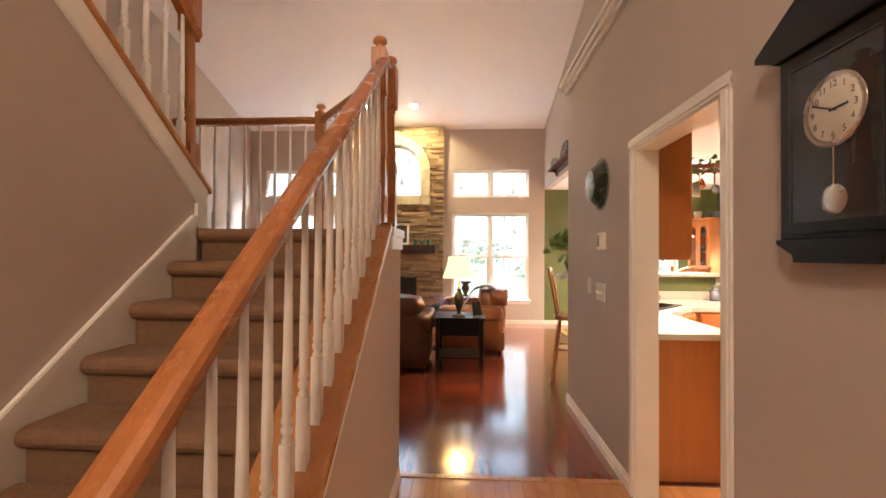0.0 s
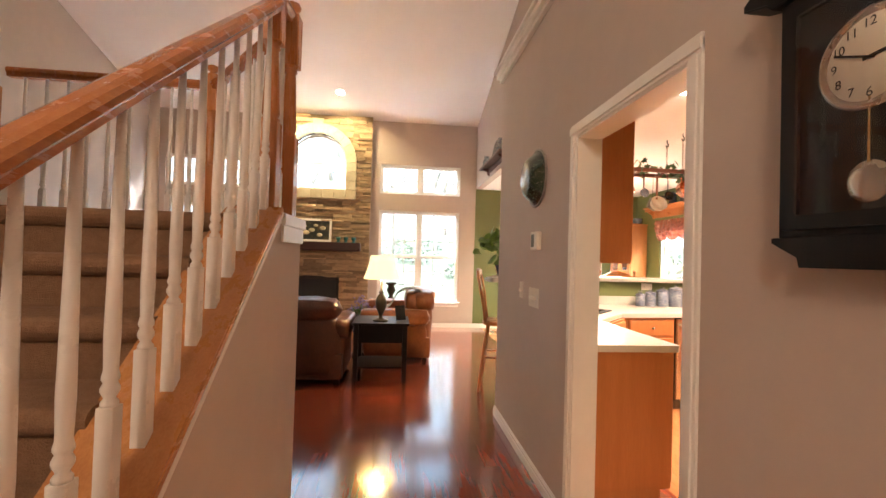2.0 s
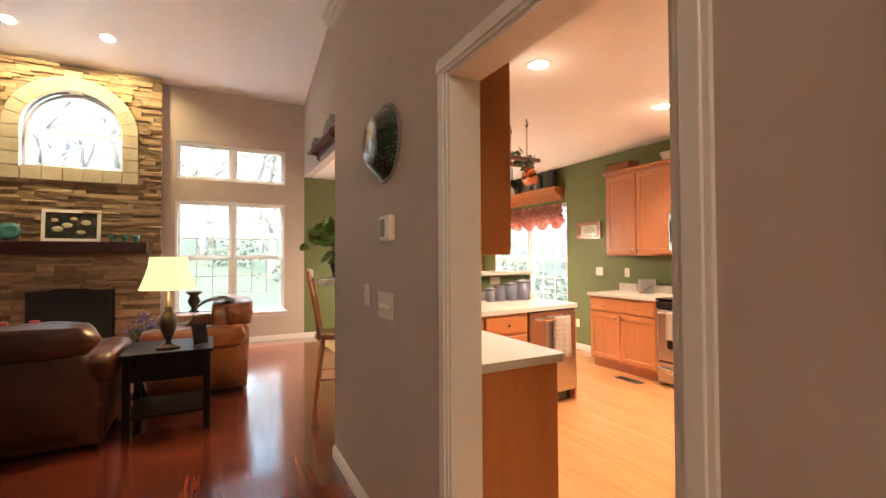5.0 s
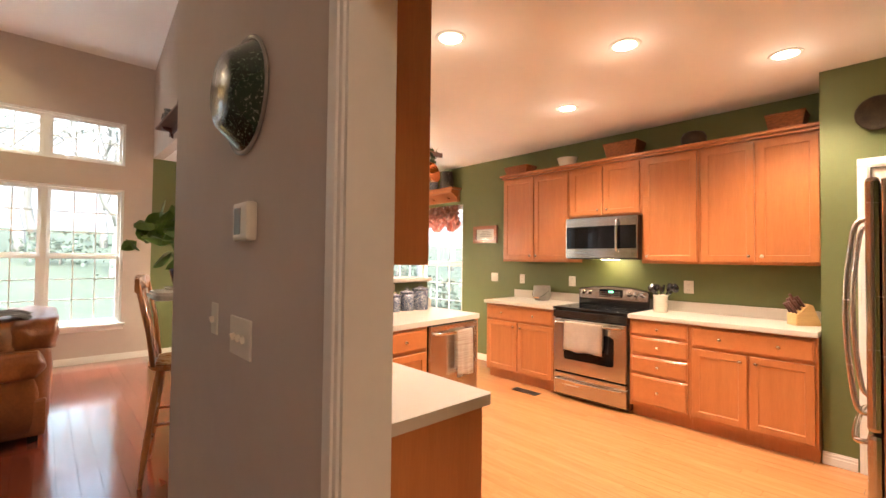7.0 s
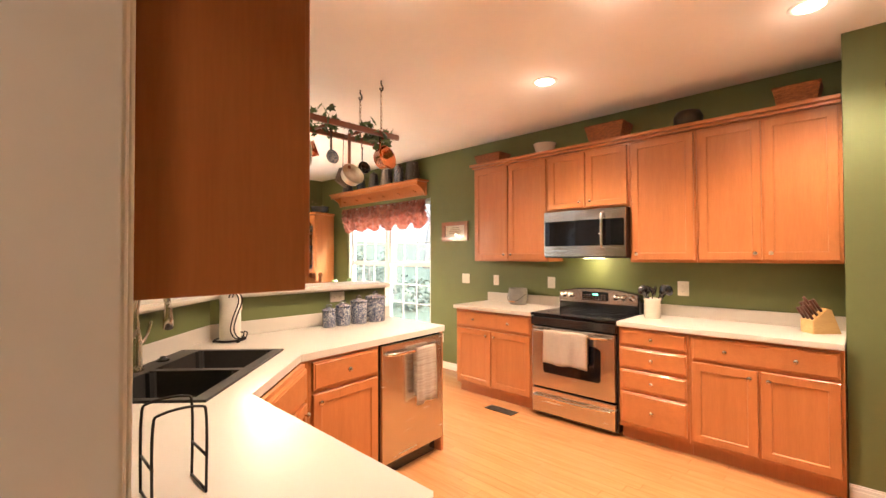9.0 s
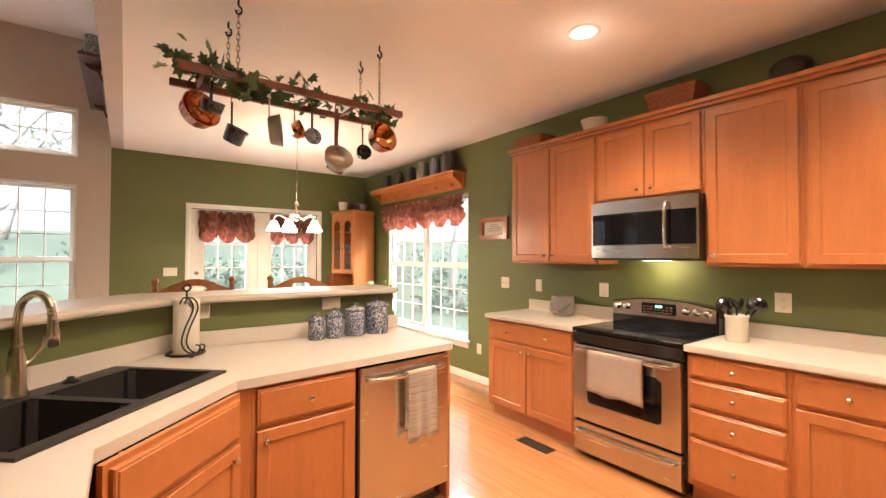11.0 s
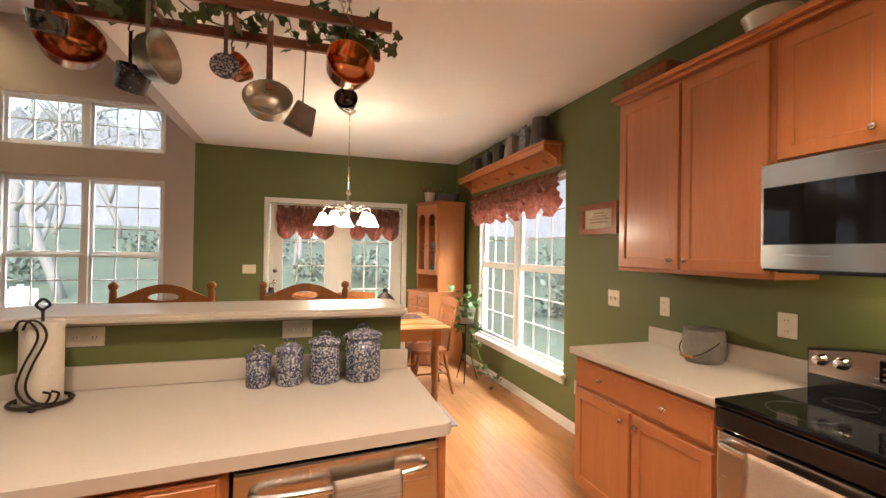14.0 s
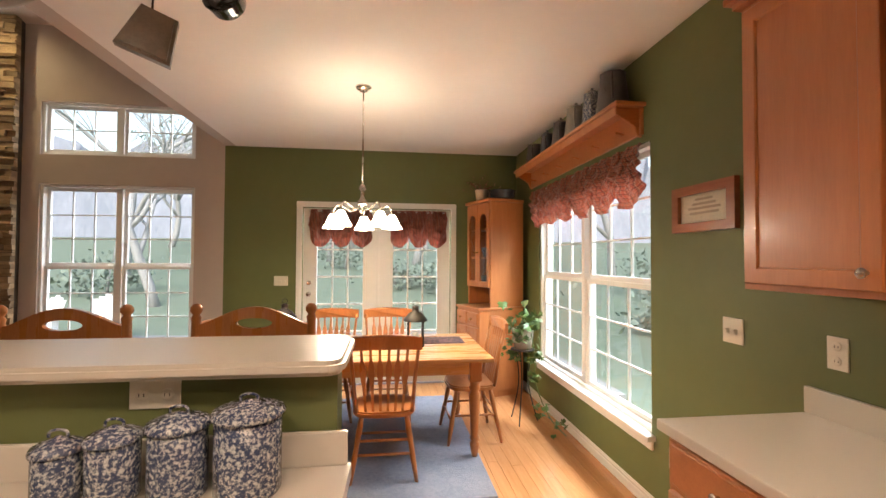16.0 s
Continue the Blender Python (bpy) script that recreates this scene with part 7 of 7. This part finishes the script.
part("apron", box(TX1 - 0.115, TX1 - 0.09, TY0 + 0.115, TY1 - 0.115, 0.61, 0.715, 0.003), M["pine"], t)
for x in (TX0 + 0.12, TX1 - 0.12):
    for y in (TY0 + 0.12, TY1 - 0.12):
        lg = box(x - 0.045, x + 0.045, y - 0.045, y + 0.045, 0.56, 0.716, 0.004)
        turned([(0, 0.0), (0.02, 0.0), (0.026, 0.03), (0.036, 0.08), (0.036, 0.10), (0.024, 0.115), (0.036, 0.135), (0.028, 0.16), (0.042, 0.40), (0.044, 0.45), (0.030, 0.485), (0.044, 0.51), (0.034, 0.53), (0.045, 0.56), (0, 0.56)], 18, (x, y, 0), lg)
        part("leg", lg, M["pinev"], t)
TZ = 0.745 + RUGZ
M["mat"] = mk("dark_woven_mat", (0.035, 0.02, 0.03), (0.20, 0.11, 0.10), 0.9, scale=26, spread=(0.45, 0.6), bump=0.3)
for x in (4.82, 3.60, 4.20):
    solid("placemat", box(-0.21, 0.21, -0.15, 0.15, 0, 0.004, 0.001), M["mat"], "dark floral woven placemat on the table", "placemat", "placemats", pose(x, 8.32 if x > 4.5 else 8.4, TZ))
for x, y in ((4.60, 8.10), (3.50, 8.35)):
    t = thing("candle_lantern", "black metal candle lantern on the dining table", "lantern", "table lanterns", pose(x, y, TZ))
    part("base", box(-0.07, 0.07, -0.07, 0.07, 0, 0.02, 0.004), M["iron"], t)
    for a in (-0.06, 0.06):
        for b in (-0.06, 0.06):
            part("post", box(a - 0.006, a + 0.006, b - 0.006, b + 0.006, 0.02, 0.21), M["iron"], t)
    part("roof", turned([(0.098, 0.205), (0.10, 0.215), (0.06, 0.265), (0.028, 0.285), (0.026, 0.315), (0.034, 0.32), (0, 0.335)], 4 * 5), M["iron"], t)
    part("ring", tube([(0.022 * math.cos(k * 0.5236), 0, 0.35 + 0.022 * math.sin(k * 0.5236)) for k in range(13)], 0.003, 6), M["iron"], t)
    part("candle", turned([(0, 0.02), (0.028, 0.02), (0.028, 0.11), (0, 0.11)], 16), M["cream"], t, "cream pillar candle")
for x in (3.75, 3.90, 4.02):
    gg = solid("drinking_glass", turned([(0.028, 0), (0.036, 0.13), (0.034, 0.13), (0.026, 0.006), (0, 0.006), (0, 0), (0.028, 0)], 18), M["glass"], "clear drinking glass on the dining table", "glass", "glasses on the table", pose(x, 8.2 + 0.1 * (x > 3.8), TZ))


def windsor(name, label, m, seat_z=0.45, back=0.52, group="", material=None, category="chair"):
    """Arrow-back chair, facing +y."""
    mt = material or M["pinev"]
    t = thing(name, label, category, group, m)
    k = 14
    out = [(0.215 * math.copysign(abs(math.cos(2 * math.pi * i / 28)) ** 0.6, math.cos(2 * math.pi * i / 28)), 0.205 * math.copysign(abs(math.sin(2 * math.pi * i / 28)) ** 0.6, math.sin(2 * math.pi * i / 28))) for i in range(28)]
    part("seat", prism(out, seat_z - 0.038, seat_z, 0.010), mt, t)
    legs = {}
    s = seat_z / 0.45
    for a in (-1, 1):
        for b in (-1, 1):
            p0 = Vector((a * 0.145, b * 0.135, seat_z - 0.02))
            p1 = Vector((a * 0.215, b * 0.215, 0.0))
            legs[a, b] = (p0, p1)
            bm = bmesh.new()
            pts = [p0.lerp(p1, q / 8) for q in range(9)]
            rad = (0.014, 0.017, 0.021, 0.019, 0.016, 0.020, 0.018, 0.015, 0.012)
            rings = []
            for p, r in zip(pts, rad):
                rings.append([bm.verts.new(p + Vector((r * math.cos(q * 0.785), r * math.sin(q * 0.785), 0))) for q in range(8)])
            for r0, r1 in zip(rings, rings[1:]):
                for q in range(8):
                    bm.faces.new((r0[q], r0[(q + 1) % 8], r1[(q + 1) % 8], r1[q])).smooth = True
            bm.faces.new(rings[0])
            bm.faces.new(rings[-1][::-1])
            bmesh.ops.recalc_face_normals(bm, faces=bm.faces[:])
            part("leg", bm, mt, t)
    for b, q in ((-1, 0.60), (1, 0.60), (-1, 0.40)) if seat_z < 0.6 else ((-1, 0.75), (1, 0.62), (-1, 0.45), (1, 0.86)):
        part("stretcher", tube([legs[-1, b][0].lerp(legs[-1, b][1], q), legs[1, b][0].lerp(legs[1, b][1], q)], 0.010, 8), mt, t)
    for a in (-1, 1):
        part("stretcher", tube([legs[a, -1][0].lerp(legs[a, -1][1], 0.5), legs[a, 1][0].lerp(legs[a, 1][1], 0.5)], 0.010, 8), mt, t)
    top = seat_z + back
    for a in (-1, 1):
        part("back_post", tube([(a * 0.185, -0.165, seat_z - 0.01), (a * 0.205, -0.20, seat_z + back * 0.5), (a * 0.225, -0.245, top - 0.06)], 0.014, 10, taper=0.012), mt, t)
    crest = []
    for i in range(13):
        u = -1 + i / 6
        crest.append((u * 0.245, top - 0.02 * u * u))
    low = [(x, z - 0.095 + 0.012 * (x / 0.245) ** 2) for x, z in reversed(crest)]
    cb = slab_xz(crest + low, -0.012, 0.012, 0.005)
    for v in cb.verts:
        v.co.y += -0.248 - 0.02 * (1 - (v.co.x / 0.245) ** 2)
    part("crest_rail", cb, mt, t)
    for i in range(6):
        u = -1 + 2 * (i + 0.5) / 6
        bm = bmesh.new()
        zs = ((0.0, 0.008), (0.25, 0.009), (0.42, 0.012), (0.62, 0.021), (0.74, 0.018), (0.82, 0.009), (1.0, 0.008))
        z0, z1 = seat_z - 0.005, top - 0.085
        rr = []
        for q, hw in zs:
            c = Vector((u * (0.145 + 0.035 * q), -0.165 - 0.095 * q, z0 + (z1 - z0) * q))
            rr.append([bm.verts.new(c + Vector(d)) for d in ((-hw, -0.006, 0), (hw, -0.006, 0), (hw, 0.006, 0), (-hw, 0.006, 0))])
        for r0, r1 in zip(rr, rr[1:]):
            for q in range(4):
                bm.faces.new((r0[q], r0[(q + 1) % 4], r1[(q + 1) % 4], r1[q]))
        bm.faces.new(rr[0][::-1])
        bm.faces.new(rr[-1])
        bmesh.ops.recalc_face_normals(bm, faces=bm.faces[:])
        part("spindle", bm, mt, t)
    return t


CH = "honey pine arrow-back dining chair at the table"
first = windsor("dining_chair", CH, pose(4.355, 7.60, RUGZ), group="dining chairs")
for x, y, r in ((3.76, 7.62, 2), (3.84, 8.68, 180), (4.37, 8.68, 178), (5.06, 8.12, 92), (3.22, 8.1, -90)):
    copy_thing(first, pose(x, y, RUGZ, 0, 0, r))
windsor("bar_stool", "tall honey wood spindle-back bar stool at the bar's end", pose(2.14, 5.76, 0, 0, 0, -105), 0.72, 0.55, "bar stools", M["oakv"], "bar stool")


def pub_stool(m):
    """Counter stool with finial posts and an arched crest with a hand hole; faces +y."""
    t = thing("bar_stool", "cherry-brown bar stool with a cut-out crest rail", "bar stool", "bar stools", m)
    mt = M["oakv"]
    part("seat", prism(rounded([(-0.22, -0.2), (0.22, -0.2), (0.22, 0.2), (-0.22, 0.2)], 0.07), 0.70, 0.74, 0.012), mt, t)
    for a in (-1, 1):
        part("front_leg", tube([(a * 0.19, 0.17, 0.70), (a * 0.21, 0.20, 0.0)], 0.021, 12, taper=0.016), mt, t)
        part("back_leg", tube([(a * 0.20, -0.18, 0.71), (a * 0.215, -0.205, 0.0)], 0.021, 12, taper=0.016), mt, t)
        part("post", turned([(0.018, 0), (0.021, 0.10), (0.016, 0.20), (0.022, 0.32), (0.018, 0.47), (0.021, 0.485), (0.013, 0.497), (0.024, 0.512), (0.024, 0.528), (0.012, 0.542), (0, 0.545)], 14, (a * 0.235, -0.215, 0.735)), mt, t)
    for z, q in ((0.25, 0.2), (0.45, 0.2)):
        part("stretcher", tube([(-0.20, 0.19, z), (0.20, 0.19, z)], 0.012, 8), mt, t)
        part("stretcher", tube([(-0.21, -0.2, z), (0.21, -0.2, z)], 0.012, 8), mt, t)
    crest = [(-0.225, 1.10), (0.225, 1.10), (0.225, 1.19)] + [(0.225 - 0.45 * i / 16, 1.19 + 0.075 * math.sin(math.pi * i / 16) ** 1.3) for i in range(1, 16)] + [(-0.225, 1.19)]
    hole = [(0.075 * math.cos(i * math.pi / 8), 1.195 + 0.022 * math.sin(i * math.pi / 8)) for i in range(16)]
    part("crest_rail", moved(prism_hole(crest, [hole], -0.226, -0.204), XZ), mt, t)
    for i in range(5):
        x = -0.15 + 0.075 * i
        part("spindle", tube([(x, -0.19, 0.735), (x, -0.215, 1.11)], 0.009, 8), mt, t)
    return t


st = pub_stool(pose(3.07, 6.24, 0, 0, 0, 180))
copy_thing(st, pose(3.81, 6.24, 0, 0, 0, 180))

# area rug
M["rug"] = mk("blue_grey_rug", (0.17, 0.18, 0.22), (0.25, 0.25, 0.28), 0.95, scale=5, bump=0.7, bscale=220, fine=0.5)
solid("area_rug", box(2.95, 5.06, 7.15, 9.15, 0.0, RUGZ, 0.003), M["rug"], "blue-grey flat woven rug under the table", "rug")

# chandelier
t = thing("chandelier", "brass five-arm chandelier with white bell shades", "chandelier", m=pose(4.18, 7.75, 0))
part("canopy", turned([(0, 2.72), (0.02, 2.715), (0.055, 2.738), (0.06, 2.75), (0, 2.75)], 24), M["nickel"], t)
part("rod", tube([(0, 0, 2.73), (0, 0, 2.02)], 0.006, 8), M["nickel"], t)
part("body", turned([(0, 1.80), (0.012, 1.81), (0.022, 1.83), (0.012, 1.85), (0.035, 1.87), (0.04, 1.89), (0.018, 1.92), (0.012, 1.97), (0.03, 1.99), (0.012, 2.02), (0, 2.03)], 20), M["nickel"], t)
M["whiteglass"] = mk("lit_white_glass", (0.9, 0.86, 0.78), None, 0.35, emit=(1.0, 0.86, 0.66), power=10)
for k in range(5):
    a = radians(18 + 72 * k)
    c, s = math.cos(a), math.sin(a)
    arm = part("arm", tube(curve_pts([(0.02 * c, 0.02 * s, 1.87), (0.08 * c, 0.08 * s, 1.83), (0.15 * c, 0.15 * s, 1.86), (0.20 * c, 0.20 * s, 1.87), (0.23 * c, 0.23 * s, 1.83), (0.23 * c, 0.23 * s, 1.80)], 5), 0.007, 8), M["nickel"], t)
    part("shade", turned([(0.022, 0.105), (0.03, 0.095), (0.045, 0.06), (0.062, 0.025), (0.078, 0.0), (0.075, 0.0), (0.058, 0.025), (0.04, 0.06), (0.024, 0.095), (0.022, 0.105)], 24, (0.23 * c, 0.23 * s, 1.70)), M["whiteglass"], arm, "lit white glass bell shade")
    bulb("chandelier_bulb", (4.18 + 0.23 * c, 7.75 + 0.23 * s, 1.715), CHAND_W, (1, 0.82, 0.58), 0.03)

# plant on the bar
t = thing("potted_plant", "broad-leaved green plant in a dark blue pot", "plant", m=pose(2.02, 5.24, 1.206))
part("pot", turned([(0, 0), (0.06, 0), (0.085, 0.10), (0.09, 0.115), (0.078, 0.115), (0.07, 0.10), (0, 0.10)], 22), mk("dark_blue_glaze", (0.03, 0.04, 0.08), (0.05, 0.06, 0.11), 0.25, coat=0.5), t)
part("saucer", turned([(0, 0), (0.10, 0.0), (0.11, 0.012), (0.10, 0.012), (0, 0.004)], 22), M["cream"], t)
M["broadleaf"] = mk("broad_plant_leaf", (0.075, 0.15, 0.025), (0.15, 0.25, 0.055), 0.4, scale=6, vary=0.3)
leaves("leaves", t, [(-0.06, 0.06, 0.27, 0.07, 20, 0.14), (0.05, 0.0, 0.22, 0.07, 16, 0.13), (-0.12, 0.02, 0.32, 0.06, 14, 0.14), (-0.03, 0.08, 0.38, 0.05, 9, 0.12)], M["broadleaf"], 23, lobes=False)
for k in range(8):
    a = k * 0.785
    part("stalk", tube([(0, 0, 0.09), (0.05 * math.cos(a), 0.05 * math.sin(a), 0.2), (0.09 * math.cos(a), 0.09 * math.sin(a), 0.27)], 0.004, 6), M["broadleaf"], t)

# ---- garden ----
# lawn, bark and leaf colours paled and greyed to paint in outdoor haze
M["lawn"] = mk("spring_lawn", (0.13, 0.165, 0.105), (0.18, 0.205, 0.145), 0.95, scale=0.6, bump=0.6, bscale=12, fine=0.5)
M["bark"] = mk("grey_bark", (0.36, 0.35, 0.34), (0.27, 0.26, 0.25), 0.95, scale=5, stretch=(1, 1, 0.3), bump=0.6)
M["crown"] = mk("spring_foliage", (0.19, 0.23, 0.18), (0.26, 0.30, 0.24), 0.8, scale=2, vary=0.2)
M["hedge"] = mk("haze_paled_evergreen", (0.15, 0.185, 0.15), (0.20, 0.24, 0.19), 0.8, scale=2, vary=0.2)


def ground_z(x, y):
    d = max(0.0, max(y - 14, (x - 10) * 0.8))
    return -0.42 + 0.085 * min(d, 55) + 0.25 * noise.noise(Vector((x * 0.06, y * 0.06, 3))) * min(1, d / 6)


bm = bmesh.new()
xs = [-400, -150, -80] + [-50 + 4 * k for k in range(30)] + [90, 160, 400]
ys = [-400, -120, -50, -20, 0, 8] + [10 + 3.5 * k for k in range(22)] + [110, 180, 400]
gv = [[bm.verts.new((x, y, ground_z(x, y))) for x in xs] for y in ys]
for a, b in zip(gv, gv[1:]):
    for i in range(len(xs) - 1):
        bm.faces.new((a[i], a[i + 1], b[i + 1], b[i])).smooth = True
struct("ground", bm, M["lawn"], "sloping green lawn behind the house", "lawn")
struct("pavement_patio", box(-4.5, 7.5, YB + 0.25, 15.5, -0.5, -0.30), mk("grey_paving", (0.30, 0.29, 0.27), (0.24, 0.23, 0.21), 0.9, scale=3, bump=0.2), "grey paved patio", "patio")

# backdrop sheet of far woods beyond the lawn, haze put into its colour
M["farwoods"] = mk("far_woods_haze_tint", (0.40, 0.40, 0.47), (0.26, 0.28, 0.33), 1.0, scale=0.25, stretch=(1, 1, 0.35), fine=0.45)
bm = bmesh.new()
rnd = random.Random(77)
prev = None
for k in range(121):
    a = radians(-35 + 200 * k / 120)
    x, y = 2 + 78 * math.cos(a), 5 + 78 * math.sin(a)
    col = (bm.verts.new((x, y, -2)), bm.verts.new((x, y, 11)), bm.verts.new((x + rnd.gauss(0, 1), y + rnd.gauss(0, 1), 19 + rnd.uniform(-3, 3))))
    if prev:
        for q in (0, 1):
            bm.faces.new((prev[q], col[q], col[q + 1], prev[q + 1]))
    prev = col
struct("backdrop", bm, M["farwoods"], "backdrop sheet of distant grey woods, haze painted in", "woods")


def tree(x, y, h, seed, leafy, label):
    rnd = random.Random(seed)
    z0 = ground_z(x, y) - 0.15
    t = thing("tree", label, "tree", "garden trees", pose(x, y, z0))
    tips = []

    def grow(bm, p, d, length, r, depth):
        pts = [p]
        for k in range(4):
            d = (d + Vector((rnd.gauss(0, 0.12), rnd.gauss(0, 0.12), rnd.gauss(0.02, 0.07)))).normalized()
            p = p + d * length / 4
            pts.append(p)
        tube(pts, r, 7 if depth < 2 else 5, bm, r * 0.55)
        if depth == 3:
            tips.append((p, length))
            return
        for k in range(rnd.choice((3, 4))):
            q = pts[rnd.choice((2, 3, 4, 4))]
            a = rnd.uniform(0, 6.28)
            sp = rnd.uniform(0.5, 0.95)
            nd = (d * (1 - sp * 0.4) + Vector((math.cos(a), math.sin(a), 0.25)) * sp).normalized()
            grow(limb, q, nd, length * rnd.uniform(0.55, 0.75), r * 0.5, depth + 1)
    trunk, limb = bmesh.new(), bmesh.new()
    grow(trunk, Vector((0, 0, 0)), Vector((rnd.gauss(0, 0.06), rnd.gauss(0, 0.06), 1)).normalized(), h * 0.45, h * 0.022, 0)
    part("trunk", trunk, M["bark"], t)
    part("limbs", limb, M["bark"], t)
    if leafy:
        leaves("crown", t, [(p.x, p.y, p.z, 0.38, leafy, 0.16) for p, l in tips], M["crown"], seed, lobes=False)
    return t


for k, (x, y, h, lf) in enumerate(((-1.5, 27, 11, 5), (3.5, 24, 10, 0), (0.5, 34, 13, 6), (6.0, 31, 12, 6), (-7, 25, 11, 5), (-12, 33, 13, 6), (9.5, 24, 10, 7), (-4.5, 38, 14, 6), (13.5, 17, 9, 7), (16, 11, 10, 7), (18, 6, 10, 6), (11, 35, 13, 6), (21, 15, 12, 7), (-2.8, 19, 8, 0), (15.0, 24, 10, 6), (-16, 48, 14, 9), (-10, 44, 13, 9), (-5, 50, 15, 9), (1, 46, 14, 9), (4.5, 41, 12, 9), (8, 47, 14, 9), (13, 43, 13, 9), (18, 47, 14, 9), (24, 26, 12, 9), (27, 17, 12, 9), (26, 8, 12, 9))):
    tree(x, y, h, 40 + k, lf, "bare-limbed tree with thin spring leaves" if lf else "bare grey branching tree on the lawn")


def shrub(x, y, r, h, seed):
    rnd = random.Random(seed)
    t = thing("shrub", "dense evergreen shrub at the lawn's edge", "shrub", "garden shrubs", pose(x, y, ground_z(x, y) - 0.1))
    spots = []
    for _ in range(16):
        a, q = rnd.uniform(0, 6.28), rnd.random() ** 0.5
        spots.append((r * 0.8 * q * math.cos(a), r * 0.8 * q * math.sin(a), h * rnd.uniform(0.15, 0.85) * (1 - 0.4 * q), 0.22 * r, 26, 0.22))
    leaves("foliage", t, spots, M["hedge"], seed, lobes=False)
    part("stems", tube([(0, 0, 0), (0.05, 0.05, h * 0.6)], 0.05, 6), M["bark"], t)


for k, (x, y, r, h) in enumerate(((-6, 22, 1.6, 1.8), (-9.5, 21, 1.7, 2.0), (6.5, 21, 1.5, 1.7), (9, 19.5, 1.5, 1.6), (11.5, 14, 1.3, 1.5), (12.5, 9.5, 1.4, 1.6), (12.2, 6.5, 1.3, 1.4), (4.6, 22.5, 1.4, 1.5), (-13, 23, 1.8, 2.2), (14.5, 20, 1.8, 2.2), (2.0, 29, 1.8, 1.8), (-3.5, 30, 1.8, 1.8))):
    shrub(x, y, r, h, 70 + k)


def garden_chair(m):
    t = thing("garden_chair", "white slatted garden chair on the patio", "chair", "garden chairs", m)
    for k in range(5):
        part("back_slat", moved(box(-0.27 + 0.11 * k, -0.17 + 0.11 * k, -0.01, 0.01, 0, 0.75 - 0.05 * abs(k - 2), 0.004), pose(0, 0.30, 0.28, -22)), M["white"], t)
        part("seat_slat", box(-0.27, 0.27, -0.30 + 0.115 * k, -0.20 + 0.115 * k, 0.31 - 0.012 * k, 0.33 - 0.012 * k, 0.003), M["white"], t)
    for s in (-1, 1):
        part("armrest", box(s * 0.36 - 0.06, s * 0.36 + 0.06, -0.36, 0.36, 0.54, 0.56, 0.005), M["white"], t)
        part("leg", box(s * 0.31 - 0.015, s * 0.31 + 0.015, -0.34, -0.24, 0, 0.54, 0.003), M["white"], t)
        part("leg", box(s * 0.31 - 0.015, s * 0.31 + 0.015, 0.24, 0.36, 0, 0.54, 0.003), M["white"], t)
    return t


gc = garden_chair(pose(-1.4, 14.3, -0.30, 0, 0, 30))
copy_thing(gc, pose(-2.7, 14.0, -0.30, 0, 0, -20))

# ---- floor boards ----
def boards(parent, x0, x1, y0, y1, width, material, near, seed, along="y"):
    """Boards over an area; near(cx, cy): which of them stand as pieces of their own (at most 300)."""
    rnd = random.Random(seed)
    rest, count = bmesh.new(), 0
    u = x0 if along == "y" else y0
    ue, v0, ve = (x1, y0, y1) if along == "y" else (y1, x0, x1)
    while u < ue - 0.004:
        ub = min(u + width, ue)
        v = v0 - rnd.uniform(0, 0.9)
        while v < ve - 0.004:
            vb = min(v + rnd.choice((0.55, 0.8, 1.0, 1.25, 1.6)), ve)
            a = max(v, v0)
            if vb - a > 0.02:
                q = (u + 0.0007, ub - 0.0007, a + 0.0007, vb - 0.0007) if along == "y" else (a + 0.0007, vb - 0.0007, u + 0.0007, ub - 0.0007)
                cx, cy = (q[0] + q[1]) / 2, (q[2] + q[3]) / 2
                dz = rnd.uniform(-0.0006, 0)
                if count < 300 and near(cx, cy):
                    part("board", box(*q, -0.012, dz), material, parent)
                    count += 1
                else:
                    bx(rest, *q, -0.012, dz)
            v = vb
        u = ub
    tagged(part("boards", rest, material, parent), kind="stuff")


FL = bpy.data.objects
boards(FL["floor_great_room"], XL, XK + 0.158, 3.50, YB, 0.105, M["cherryfloor"], lambda x, y: 0.4 < x < 2.6 and y < 9, 1)
boards(FL["floor_kitchen"], XK + 0.162, XR, 1.80, YB, 0.083, M["oakfloor"], lambda x, y: 2.9 < x < 5.6 and 2.9 < y < 7.4, 2)
boards(FL["floor_hall"], 0.44, HX0, YF, 3.46, 0.083, M["oakfloor"], lambda x, y: y > 0.5, 3)
boards(FL["floor_hall"], HX0, XK + 0.158, 1.80, 3.46, 0.083, M["oakfloor"], lambda x, y: y > 2, 4)
struct("trim_threshold", box(0.455, HX0, 3.455, 3.505, -0.01, 0.006, 0.003), M["oak"], "oak threshold strip between hall and great room", "threshold")
